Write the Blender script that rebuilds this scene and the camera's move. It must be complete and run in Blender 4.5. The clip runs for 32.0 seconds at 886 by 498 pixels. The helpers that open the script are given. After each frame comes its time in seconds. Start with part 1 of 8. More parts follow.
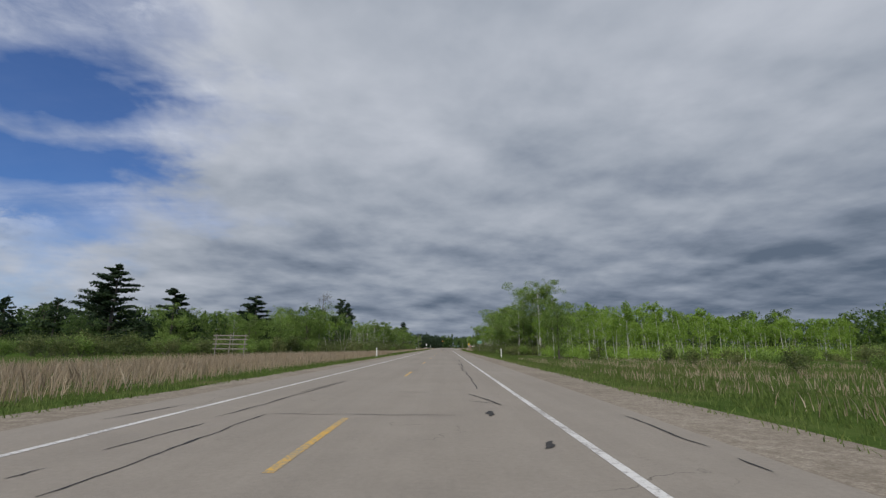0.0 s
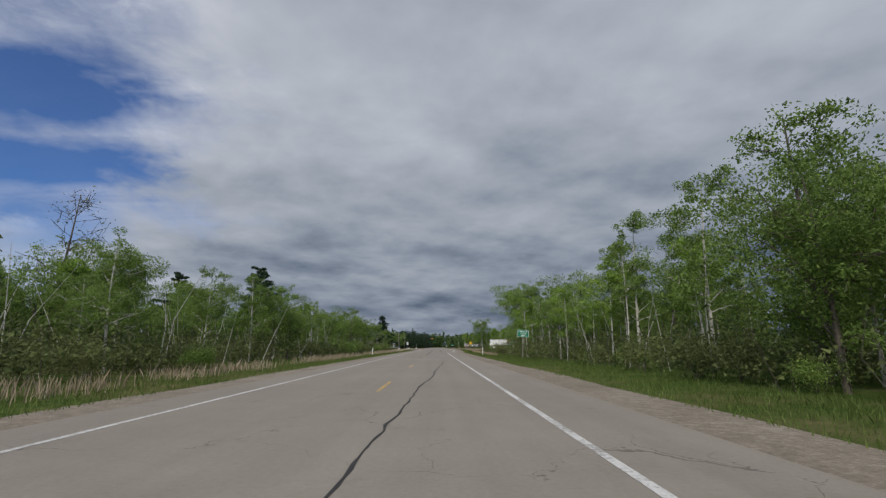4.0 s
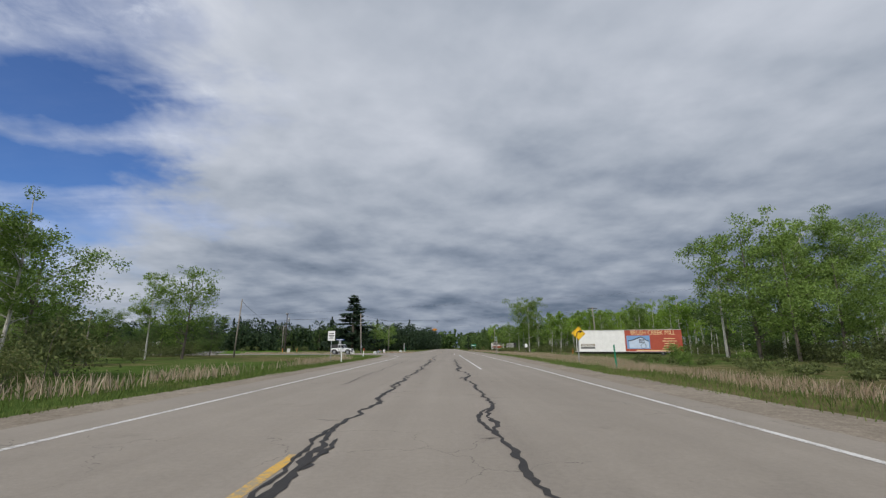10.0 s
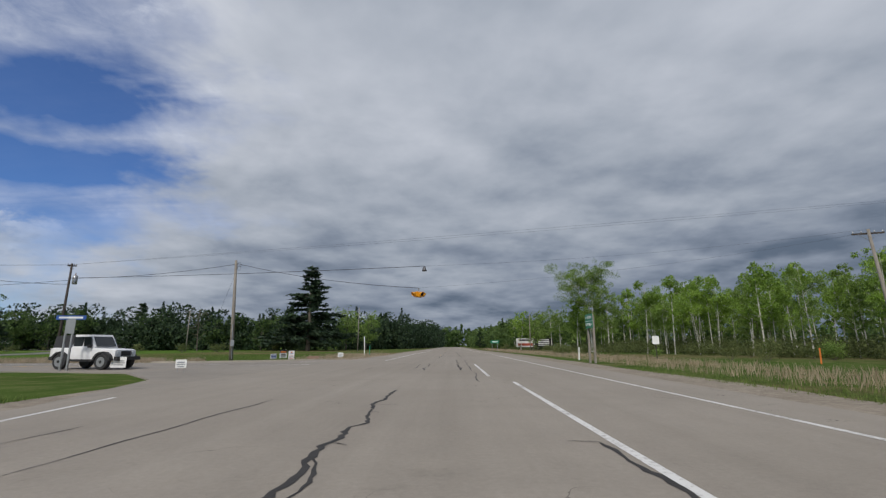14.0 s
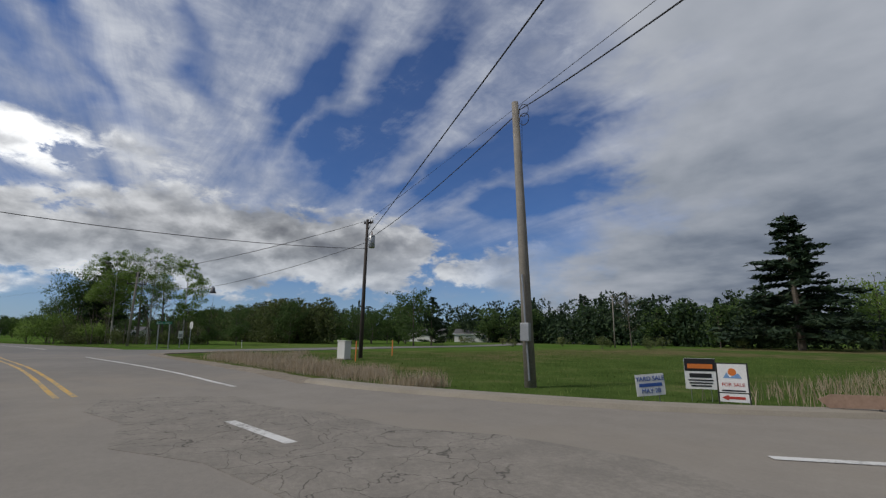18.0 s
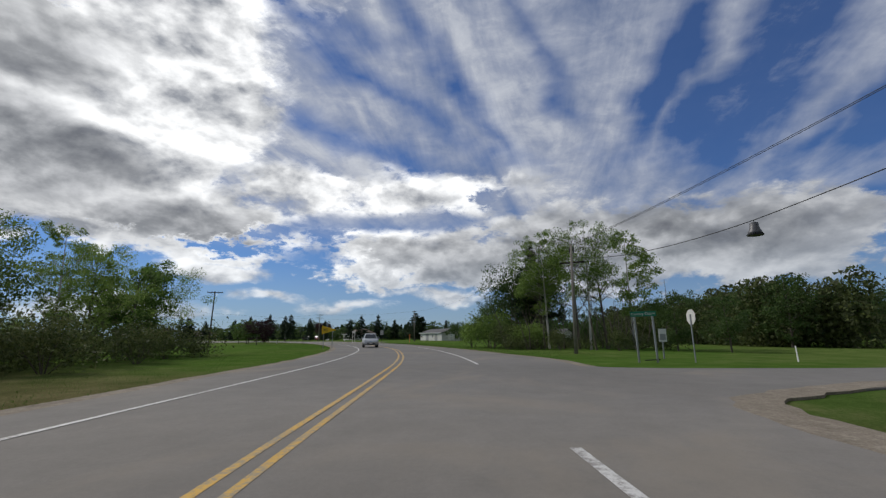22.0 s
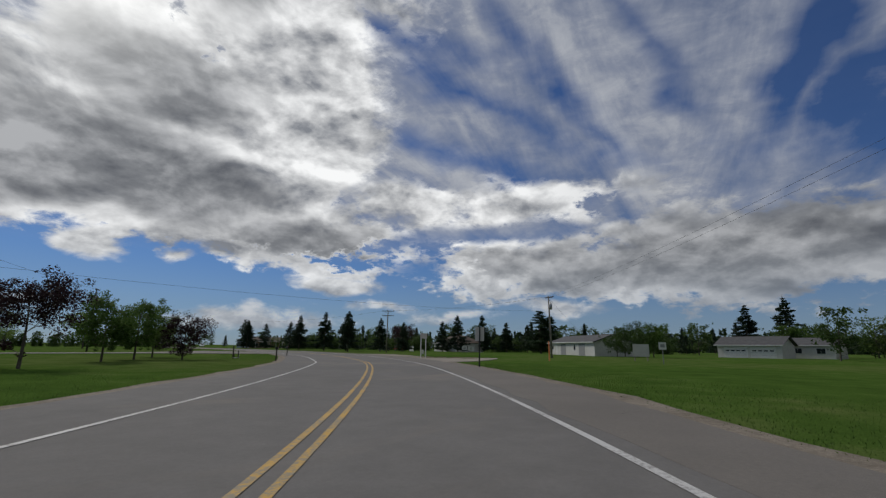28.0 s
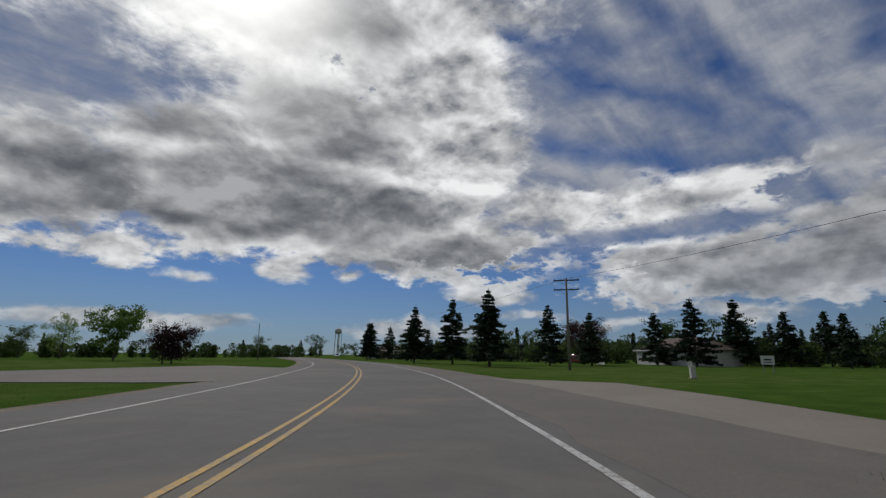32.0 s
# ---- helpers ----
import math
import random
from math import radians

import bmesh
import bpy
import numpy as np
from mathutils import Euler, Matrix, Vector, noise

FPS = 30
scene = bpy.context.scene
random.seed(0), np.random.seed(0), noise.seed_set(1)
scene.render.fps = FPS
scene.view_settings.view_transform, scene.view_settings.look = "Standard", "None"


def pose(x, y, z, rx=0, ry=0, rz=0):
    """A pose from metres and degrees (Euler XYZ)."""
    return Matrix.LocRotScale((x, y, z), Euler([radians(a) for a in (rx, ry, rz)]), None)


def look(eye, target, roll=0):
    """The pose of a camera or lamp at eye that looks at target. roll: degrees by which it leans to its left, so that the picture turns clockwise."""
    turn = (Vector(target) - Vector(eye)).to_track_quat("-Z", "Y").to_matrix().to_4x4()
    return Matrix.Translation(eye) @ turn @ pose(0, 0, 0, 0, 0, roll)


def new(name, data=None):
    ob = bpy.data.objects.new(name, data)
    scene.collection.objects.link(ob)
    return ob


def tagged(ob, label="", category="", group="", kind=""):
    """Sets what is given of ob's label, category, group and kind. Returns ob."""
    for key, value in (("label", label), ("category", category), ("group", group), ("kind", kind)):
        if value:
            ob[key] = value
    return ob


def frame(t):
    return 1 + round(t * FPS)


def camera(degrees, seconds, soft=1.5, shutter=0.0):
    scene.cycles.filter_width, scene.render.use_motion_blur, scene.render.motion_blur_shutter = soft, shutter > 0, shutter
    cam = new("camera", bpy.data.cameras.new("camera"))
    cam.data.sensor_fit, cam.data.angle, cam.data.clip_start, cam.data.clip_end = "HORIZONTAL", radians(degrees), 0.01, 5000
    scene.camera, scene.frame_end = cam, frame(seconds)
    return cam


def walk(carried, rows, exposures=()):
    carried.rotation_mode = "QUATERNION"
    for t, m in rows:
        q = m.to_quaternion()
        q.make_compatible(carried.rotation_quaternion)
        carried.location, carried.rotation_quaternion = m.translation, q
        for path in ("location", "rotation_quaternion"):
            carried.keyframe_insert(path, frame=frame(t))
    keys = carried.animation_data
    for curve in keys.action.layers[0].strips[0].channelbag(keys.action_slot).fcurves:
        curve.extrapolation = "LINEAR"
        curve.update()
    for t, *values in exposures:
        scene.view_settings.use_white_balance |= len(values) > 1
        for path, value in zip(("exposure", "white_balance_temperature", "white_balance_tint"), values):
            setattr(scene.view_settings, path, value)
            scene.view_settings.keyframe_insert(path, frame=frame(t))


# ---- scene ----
# ---- camera and its drive ----
cam = camera(88.85, 32.0, soft=1.3)


def aim(x, y, z, heading, tilt, lean):
    return pose(x, y, z, 90 + tilt, 0, heading) @ pose(0, 0, 0, 0, 0, lean)


# seconds, eye, heading (degrees to the left of +y), tilt up, lean
PATH = [
    (0.00, 0.121, -0.000, 1.251, 0.537, 12.218, 0.387),
    (0.50, 0.034, 10.042, 1.251, 0.597, 12.265, 0.045),
    (1.00, -0.132, 19.934, 1.251, 0.508, 12.383, -0.116),
    (1.50, -0.354, 29.837, 1.248, 0.111, 12.391, -0.062),
    (2.00, -0.460, 39.928, 1.251, -0.443, 12.497, 0.010),
    (2.50, -0.404, 50.359, 1.250, -0.896, 12.463, -0.078),
    (3.00, -0.268, 61.139, 1.250, -1.286, 12.363, -0.074),
    (3.50, -0.039, 72.178, 1.250, -1.767, 12.530, -0.186),
    (4.25, 0.038, 88.918, 1.250, 0.092, 12.035, -0.009),
    (4.75, -0.127, 100.195, 1.250, 0.692, 12.038, -0.013),
    (5.50, -0.411, 117.310, 1.250, 0.098, 12.567, -0.290),
    (6.00, -0.332, 128.778, 1.246, 0.202, 12.577, -0.292),
    (6.50, -0.392, 139.787, 1.251, 0.277, 12.646, 0.005),
    (7.00, -0.351, 150.483, 1.250, 0.285, 12.496, 0.038),
    (7.50, -0.341, 160.893, 1.250, 0.310, 12.480, 0.040),
    (8.00, -0.333, 170.993, 1.250, 0.317, 12.556, -0.051),
    (8.50, -0.242, 180.987, 1.250, 0.339, 12.402, 0.073),
    (9.00, -0.153, 191.073, 1.248, 0.372, 12.257, -0.007),
    (9.50, -0.046, 200.903, 1.247, 0.421, 12.296, -0.118),
    (10.00, 0.038, 209.981, 1.250, 0.516, 12.301, -0.012),
    (10.50, -0.138, 219.110, 1.251, 0.467, 12.376, -0.061),
    (11.00, -0.188, 228.002, 1.255, 0.568, 12.334, -0.066),
    (11.50, -0.198, 236.468, 1.249, 0.608, 12.176, -0.157),
    (12.00, -0.164, 244.862, 1.247, 0.583, 12.281, -0.000),
    (12.50, -0.164, 252.646, 1.246, 0.400, 12.287, 0.209),
    (13.00, -0.070, 260.136, 1.246, 0.334, 12.288, 0.100),
    (13.50, 0.089, 266.800, 1.245, 0.378, 12.194, -0.020),
    (14.25, -0.266, 275.486, 1.250, 1.631, 11.991, -0.001),
    (14.75, -0.551, 280.661, 1.250, 1.976, 11.972, -0.006),
    (15.50, -1.028, 287.556, 1.248, 3.490, 11.962, -0.135),
    (15.75, -1.443, 289.515, 1.249, 6.505, 11.986, 0.022),
    (16.00, -1.859, 291.474, 1.251, 9.520, 12.010, 0.178),
    (16.25, -2.472, 293.249, 1.250, 13.348, 11.999, 0.315),
    (16.50, -3.166, 295.012, 1.245, 17.519, 11.925, 0.451),
    (16.75, -4.047, 296.652, 1.250, 22.785, 12.180, 0.198),
    (17.00, -4.837, 298.068, 1.252, 28.227, 11.793, 0.327),
    (17.25, -5.839, 299.197, 1.255, 34.537, 11.699, 0.376),
    (17.50, -6.841, 300.326, 1.258, 40.847, 11.604, 0.425),
    (17.75, -8.199, 301.380, 1.251, 47.908, 11.432, 0.276),
    (18.00, -9.648, 302.290, 1.256, 55.303, 11.115, 0.641),
    (18.25, -11.034, 302.942, 1.249, 62.714, 10.580, 0.150),
    (18.50, -12.403, 303.341, 1.256, 69.327, 10.643, 0.287),
    (18.75, -13.973, 303.526, 1.251, 75.741, 10.671, 0.541),
    (19.00, -15.543, 303.712, 1.246, 82.155, 10.698, 0.794),
    (19.25, -17.190, 303.701, 1.247, 87.551, 10.263, 0.606),
    (19.50, -18.958, 303.590, 1.250, 92.282, 10.571, 0.649),
    (19.75, -20.608, 303.482, 1.249, 95.405, 10.489, 0.131),
    (20.00, -22.200, 303.352, 1.253, 97.833, 10.792, 1.212),
    (20.50, -25.530, 302.829, 1.254, 100.758, 11.013, 1.307),
    (21.00, -28.949, 302.152, 1.258, 101.203, 11.002, 0.820),
    (21.50, -32.448, 301.363, 1.249, 101.476, 11.045, 0.184),
    (22.00, -36.097, 300.444, 1.246, 102.333, 11.005, -0.233),
    (22.50, -40.334, 299.478, 1.251, 103.257, 11.039, -0.323),
    (23.00, -44.749, 298.308, 1.253, 103.886, 11.081, -0.363),
    (23.50, -49.233, 297.222, 1.250, 104.439, 11.343, 0.135),
    (24.00, -53.798, 296.072, 1.250, 105.027, 11.271, 0.434),
    (24.50, -58.556, 294.709, 1.250, 105.427, 11.314, 0.594),
    (25.00, -63.443, 293.287, 1.250, 106.194, 11.355, 0.848),
    (25.50, -68.448, 291.722, 1.249, 107.609, 11.578, 0.828),
    (26.25, -77.428, 288.321, 1.250, 111.624, 11.934, 0.036),
    (26.75, -83.939, 285.529, 1.250, 113.316, 11.988, 0.031),
    (27.50, -93.714, 281.070, 1.251, 114.252, 12.228, 0.692),
    (28.00, -99.698, 278.151, 1.248, 115.950, 12.277, 0.729),
    (28.50, -105.665, 275.047, 1.248, 117.583, 12.293, 0.747),
    (29.00, -111.762, 271.663, 1.243, 119.193, 12.304, 0.614),
    (29.50, -117.834, 268.137, 1.249, 121.032, 12.378, 0.544),
    (30.00, -123.773, 264.461, 1.249, 123.490, 12.453, 0.173),
    (30.50, -129.349, 260.452, 1.241, 126.514, 12.590, -0.149),
    (31.00, -134.554, 256.015, 1.250, 129.578, 12.742, 0.012),
    (31.50, -139.486, 251.313, 1.250, 132.365, 13.079, 0.875),
    (32.00, -144.719, 246.100, 1.244, 135.094, 13.278, 0.596),
]
walk(cam, [(r[0], aim(*r[1:])) for r in PATH],
     [(0, -0.2), (1, -0.16), (2, -0.14), (3.2, -0.3), (6, -0.15), (9, -0.02), (12, -0.1), (13.5, -0.15), (16, -0.15), (17.5, -0.48), (19.5, -0.58), (22, -0.58), (25.5, -0.5), (28, -1.06), (30, -1.06), (32, -1.2)])

# ---- world, sun ----
SUN_HEADING, SUN_HEIGHT = 164.0, 42.0
world = bpy.data.worlds.new("sky")
scene.world = world
world.use_nodes = True


class Nodes:
    """Short-hand for building a node tree."""

    def __init__(self, tree):
        self.t = tree
        tree.nodes.clear()

    def node(self, kind, **sockets):
        n = self.t.nodes.new(kind)
        for k, v in sockets.items():
            self.put(n.inputs[k.replace("_", " ")], v)
        return n

    def put(self, socket, v):
        if isinstance(v, bpy.types.NodeSocket):
            self.t.links.new(v, socket)
        else:
            socket.default_value = v

    def math(self, op, a, b=0.0, c=0.0):
        n = self.t.nodes.new("ShaderNodeMath")
        n.operation = op
        for s, v in zip(n.inputs, (a, b, c)):
            self.put(s, v)
        return n.outputs[0]

    def vec(self, op, a, b=(0, 0, 0)):
        n = self.t.nodes.new("ShaderNodeVectorMath")
        n.operation = op
        self.put(n.inputs[0], a)
        self.put(n.inputs[1], b)
        return n.outputs["Value"] if op in ("DOT_PRODUCT", "LENGTH") else n.outputs[0]

    def mix(self, f, a, b, blend="MIX"):
        n = self.t.nodes.new("ShaderNodeMix")
        n.data_type, n.blend_type = "RGBA", blend
        n.clamp_factor = True
        self.put(n.inputs[0], f)
        self.put(n.inputs[6], a)
        self.put(n.inputs[7], b)
        return n.outputs[2]

    def step(self, v, lo, hi):
        n = self.t.nodes.new("ShaderNodeMapRange")
        n.interpolation_type = "SMOOTHSTEP"
        for k, x in (("Value", v), ("From Min", lo), ("From Max", hi)):
            self.put(n.inputs[k], x)
        return n.outputs[0]

    def span(self, v, lo, hi, a, b):
        n = self.t.nodes.new("ShaderNodeMapRange")
        for k, x in (("Value", v), ("From Min", lo), ("From Max", hi), ("To Min", a), ("To Max", b)):
            self.put(n.inputs[k], x)
        return n.outputs[0]

    def noise(self, vector, scale, detail=4.0, rough=0.55, warp=0.0):
        n = self.node("ShaderNodeTexNoise", Scale=scale, Detail=detail, Roughness=rough, Distortion=warp)
        if vector is not None:
            self.put(n.inputs["Vector"], vector)
        return n.outputs["Fac"]

    def join(self, x, y, z=0.0):
        n = self.t.nodes.new("ShaderNodeCombineXYZ")
        for s, v in zip(n.inputs, (x, y, z)):
            self.put(s, v)
        return n.outputs[0]

    def ramp(self, v, stops):
        n = self.t.nodes.new("ShaderNodeValToRGB")
        self.put(n.inputs[0], v)
        e = n.color_ramp.elements
        while len(e) < len(stops):
            e.new(0.5)
        for s, (p, c) in zip(e, stops):
            s.position, s.color = p, (*c, 1)
        return n.outputs[0]


def heading_way(deg):
    return (-math.sin(radians(deg)), math.cos(radians(deg)), 0.0)


# cloud shapes as ovals on the sky: heading, height, half width, half height in degrees, tilt
HEAPS = [(144, 26, 20, 15.5, 17), (135.5, 13.3, 16.9, 4.7, -4), (121.4, 17.7, 15.7, 3.1, 5), (100.9, 17.4, 13.5, 2.8, -1), (101, 9.4, 15.5, 3.9, 0),
         (82, 10.6, 17, 6.0, -2), (65, 10, 9, 5.4, -4), (177.5, 16.7, 8.8, 5.9, 2), (159.2, 20.6, 17.5, 9.7, 0), (172.5, 10.9, 9.2, 2, 5)]
HEAPS += [(133.9, 13.7, 12.1, 3.6, 0), (150.3, 37.6, 31, 7.5, 6), (80.3, 12.8, 10.6, 3.3, 11),
          (50.4, 8.6, 11.6, 2.1, 2), (80.4, 7.1, 10.2, 2.8, 7)]
PUFFS = [(128.5, 7.6, 5.1, 1.2, -2), (147.5, 9.5, 2.3, 0.8, 3), (123.9, 4.9, 5.1, 0.7, -1),
         (138, 3.0, 10, 0.9, 1), (102.4, 5.1, 5.9, 0.9, -3), (114.4, 3.7, 5.1, 0.6, 1), (154.3, 10.4, 3.1, 1.5, 4)]
PUFFS += [(164.4, 8.4, 2.7, 0.7, 6), (170, 3.2, 12, 1.4, 0),
          (141.9, 10, 3.3, 0.7, -3), (46.8, 7.3, 7.9, 0.9, 1)]
HOLES = [(176.7, 26.3, 3.3, 1.7, 16), (150, 34.4, 2.2, 0.9, -9), (144.8, 32.2, 1.4, 0.8, -22), (124.3, 38.3, 4.3, 1.1, -29), (110.1, 23.8, 6.6, 1.4, -13),
         (93.6, 16.6, 2.7, 1.4, -14), (103.9, 14.1, 5.6, 0.8, 2), (122.4, 12.5, 5.5, 0.9, 11)]
HOLES += [(115.7, 20.3, 4.4, 0.9, -6), (128.1, 17.6, 1.8, 1, 29),
          (131.2, 11, 11, 0.8, -3), (178, 29.5, 4, 1.2, 60)]
STREAKS = [(100.8, 31.8, 10.1, 1.5, -46), (94.1, 25, 5.5, 1.1, -47), (121.4, 36.7, 7.4, 1.2, -8), (117.5, 24.8, 12.5, 1.9, -16),
           (67.2, 25.9, 9.4, 3, 45), (88.5, 33.3, 8.9, 0.9, -63), (111.8, 31, 11.5, 1.2, -28)]
STREAKS += [(62, 19.4, 5.5, 2, 42), (72.2, 30.4, 10.1, 2.6, 60), (62.2, 27.8, 16.1, 4.2, 51), (53.2, 21.1, 14.7, 3, 24),
            (42.8, 23.6, 8.4, 2.2, 13), (38.2, 17.4, 10.3, 2.6, 10), (62.1, 11.4, 10.8, 1.5, 22), (44.2, 16.8, 7.6, 2.2, -5)]
DARKS = [(146.9, 17.5, 9.2, 4.6, -4), (132.5, 12.5, 11.9, 2.6, -5), (147.8, 25.9, 6.9, 3, 21), (176.1, 16.5, 7.4, 4.1, 2), (157, 18.2, 13.3, 5, 7),
         (151.9, 38, 10.5, 2.9, 1), (171.2, 25.3, 6.3, 2.3, -6), (152.5, 28.7, 8, 3.2, -1)]
DARKS += [(97, 8.6, 14.5, 2.9, -2), (80, 9.8, 18, 5.0, 1)]


def build_sky():
    n = Nodes(world.node_tree)
    d = n.vec("NORMALIZE", n.node("ShaderNodeTexCoord").outputs["Generated"])
    s = n.node("ShaderNodeSeparateXYZ", Vector=d)
    x, y, z = s.outputs
    up = n.math("MAXIMUM", z, 0.0)
    sky = n.node("ShaderNodeTexSky")
    sky.sky_type, sky.sun_disc = "NISHITA", False
    sky.sun_elevation, sky.sun_rotation = radians(SUN_HEIGHT), radians(-SUN_HEADING)
    sky.air_density, sky.dust_density, sky.ozone_density = 1.0, 0.2, 4.5
    blue = n.mix(1.0, sky.outputs[0], (0.50, 0.74, 1.10, 1), "MULTIPLY")
    # heading of the view in degrees to the left of +y, and its height
    mid_way = (math.sin(radians(70)), math.cos(radians(70)))
    left = n.math("SUBTRACT", n.math("MULTIPLY", x, -mid_way[1]), n.math("MULTIPLY", y, mid_way[0]))
    ahead = n.math("SUBTRACT", n.math("MULTIPLY", y, mid_way[1]), n.math("MULTIPLY", x, mid_way[0]))
    head = n.math("ADD", n.math("MULTIPLY", n.math("ARCTAN2", left, ahead), 57.2958), 70.0)
    elev = n.math("MULTIPLY", n.math("ARCSINE", up), 57.2958)
    # frayed edges at three sizes
    tall = n.vec("MULTIPLY", d, (1.0, 1.0, 2.0))
    lump = n.noise(tall, 5.0, 4, 0.55, 0.2)
    fray = n.noise(tall, 11.0, 8, 0.62, 0.3)
    curl = n.noise(tall, 30.0, 6, 0.62, 0.4)
    warp = n.node("ShaderNodeTexNoise", Scale=5.0, Detail=3.0)
    n.put(warp.inputs["Vector"], tall)
    shake = n.vec("MULTIPLY", n.vec("SUBTRACT", warp.outputs["Color"], (0.5, 0.5, 0.5)), (9.0, 5.0, 0.0))
    chart = n.vec("ADD", n.join(n.math("MULTIPLY", head, -0.93), elev, 0.0), shake)

    def oval(heading, height, wide, tall_, tilt):
        m = n.t.nodes.new("ShaderNodeMapping")
        m.vector_type = "TEXTURE"
        n.put(m.inputs["Vector"], chart)
        m.inputs["Location"].default_value = (-0.93 * heading, height, 0)
        m.inputs["Rotation"].default_value = (0, 0, radians(tilt))
        m.inputs["Scale"].default_value = (wide, tall_, 1)
        # depth inside the rim in degrees, negative outside
        return n.math("MULTIPLY", n.math("SUBTRACT", 1.0, n.vec("LENGTH", m.outputs[0])), min(wide, tall_))

    def deepest(ovals):
        out = None
        for o in ovals:
            q = oval(*o)
            out = q if out is None else n.math("MAXIMUM", out, q)
        return out

    def bumps(a, b, c):
        """Uneven edge in degrees."""
        return n.math("ADD", n.math("MULTIPLY", n.math("SUBTRACT", lump, 0.5), a),
                      n.math("ADD", n.math("MULTIPLY", n.math("SUBTRACT", fray, 0.5), b), n.math("MULTIPLY", n.math("SUBTRACT", curl, 0.5), c)))

    # thin high cloud in streaks, torn open to the blue
    h = n.math("ADD", up, 0.10)
    flat = n.join(n.math("DIVIDE", x, h), n.math("DIVIDE", y, h), 0.0)
    al, ac = n.vec("DOT_PRODUCT", flat, heading_way(88)), n.vec("DOT_PRODUCT", flat, heading_way(178))
    fibre = n.noise(n.join(n.math("MULTIPLY", al, 0.22), ac, 5.0), 2.6, 7, 0.60, 0.6)
    tear = n.step(n.math("ADD", deepest(STREAKS), bumps(5.0, 3.0, 0.8)), -1.6, 2.2)
    veil = n.math("ADD", n.span(head, 42.0, 72.0, 0.58, 0.82), n.math("MULTIPLY", n.math("SUBTRACT", fibre, 0.52), n.span(head, 45.0, 75.0, 0.5, 1.5)))
    veil = n.math("ADD", veil, n.math("MULTIPLY", n.math("SUBTRACT", fray, 0.5), 0.9))
    veil = n.math("SUBTRACT", veil, n.math("MULTIPLY", tear, 0.78))
    veil = n.math("MULTIPLY", n.math("MINIMUM", n.math("MAXIMUM", veil, 0.04), 0.94), n.step(elev, 9.0, 17.0))
    veil_colour = n.ramp(n.math("ADD", n.math("MULTIPLY", fibre, 0.6), n.math("MULTIPLY", fray, 0.4)), [(0.36, (0.38, 0.44, 0.57)), (0.5, (0.56, 0.61, 0.73)), (0.64, (0.84, 0.88, 0.96))])
    # heaped cloud: torn white rims, grey where it is thick
    inside = n.math("ADD", deepest(HEAPS), bumps(5.0, 5.6, 3.4))
    holes = n.math("ADD", deepest(HOLES), bumps(2.4, 5.0, 4.0))
    thick = n.math("SUBTRACT", inside, n.math("MULTIPLY", n.step(holes, -0.7, 1.6), n.math("MAXIMUM", n.math("ADD", inside, 1.2), 0.0)))
    thick = n.math("MAXIMUM", thick, n.math("MULTIPLY", n.math("ADD", deepest(PUFFS), bumps(1.2, 1.3, 0.9)), 1.6))
    cover = n.math("MULTIPLY", n.step(thick, n.span(elev, 10.0, 28.0, -0.3, -1.2), n.span(elev, 10.0, 28.0, 1.0, 2.6)), n.math("MULTIPLY", n.step(head, 38.0, 56.0), n.step(head, 232.0, 205.0)))
    shade = n.step(n.math("ADD", deepest(DARKS), bumps(3.5, 3.6, 1.2)), -1.9, 1.9)
    swell = n.noise(n.vec("MULTIPLY", d, (1.0, 1.0, 1.7)), 7.5, 6, 0.52, 0.2)
    lower = n.noise(n.vec("MULTIPLY", n.vec("ADD", d, (0.0, 0.0, 0.022)), (1.0, 1.0, 1.7)), 7.5, 6, 0.52, 0.2)
    relief = n.math("SUBTRACT", swell, lower)
    soft = n.math("ADD", n.math("ADD", n.math("MULTIPLY", fray, 0.24), n.math("MULTIPLY", lump, 0.50)), n.math("ADD", n.math("MULTIPLY", curl, 0.15), n.math("ADD", n.math("MULTIPLY", relief, 0.9), 0.055)))
    white = n.ramp(soft, [(0.34, (0.46, 0.49, 0.55)), (0.47, (1.02, 1.04, 1.07)), (0.66, (1.95, 1.97, 1.98))])
    far_white = n.ramp(soft, [(0.33, (0.36, 0.39, 0.45)), (0.48, (0.58, 0.61, 0.67)), (0.66, (1.02, 1.04, 1.07))])
    white = n.mix(n.step(head, 78.0, 112.0), far_white, white)
    grey = n.ramp(soft, [(0.32, (0.21, 0.225, 0.26)), (0.47, (0.385, 0.405, 0.44)), (0.66, (0.80, 0.82, 0.86))])
    heap = n.mix(n.math("MULTIPLY", shade, n.math("MULTIPLY", n.step(thick, 0.2, 2.4), 0.95)), white, grey)
    sunward = n.math("MAXIMUM", n.vec("DOT_PRODUCT", d, sun_way()), 0.0)
    heap = n.mix(n.math("MULTIPLY", n.math("POWER", sunward, 55.0), 0.8), heap, (3.2, 3.2, 3.1, 1))
    # layered grey deck on the other side of the sky
    hd = n.math("ADD", up, 0.17)
    plane = n.join(n.math("DIVIDE", x, hd), n.math("DIVIDE", y, hd), 3.0)
    near_plane = n.vec("MULTIPLY", plane, (0.93, 0.93, 1.0))
    cells = n.noise(plane, 2.0, 5, 0.50, 0.15)
    cells_up = n.noise(near_plane, 2.0, 5, 0.50, 0.15)
    crumbs = n.noise(plane, 5.5, 5, 0.55, 0.2)
    broad = n.noise(plane, 0.7, 3, 0.5)
    calm = n.step(elev, 40.0, 16.0)
    tone = n.math("ADD", 0.5, n.math("MULTIPLY", n.math("SUBTRACT", broad, 0.5), 0.24))
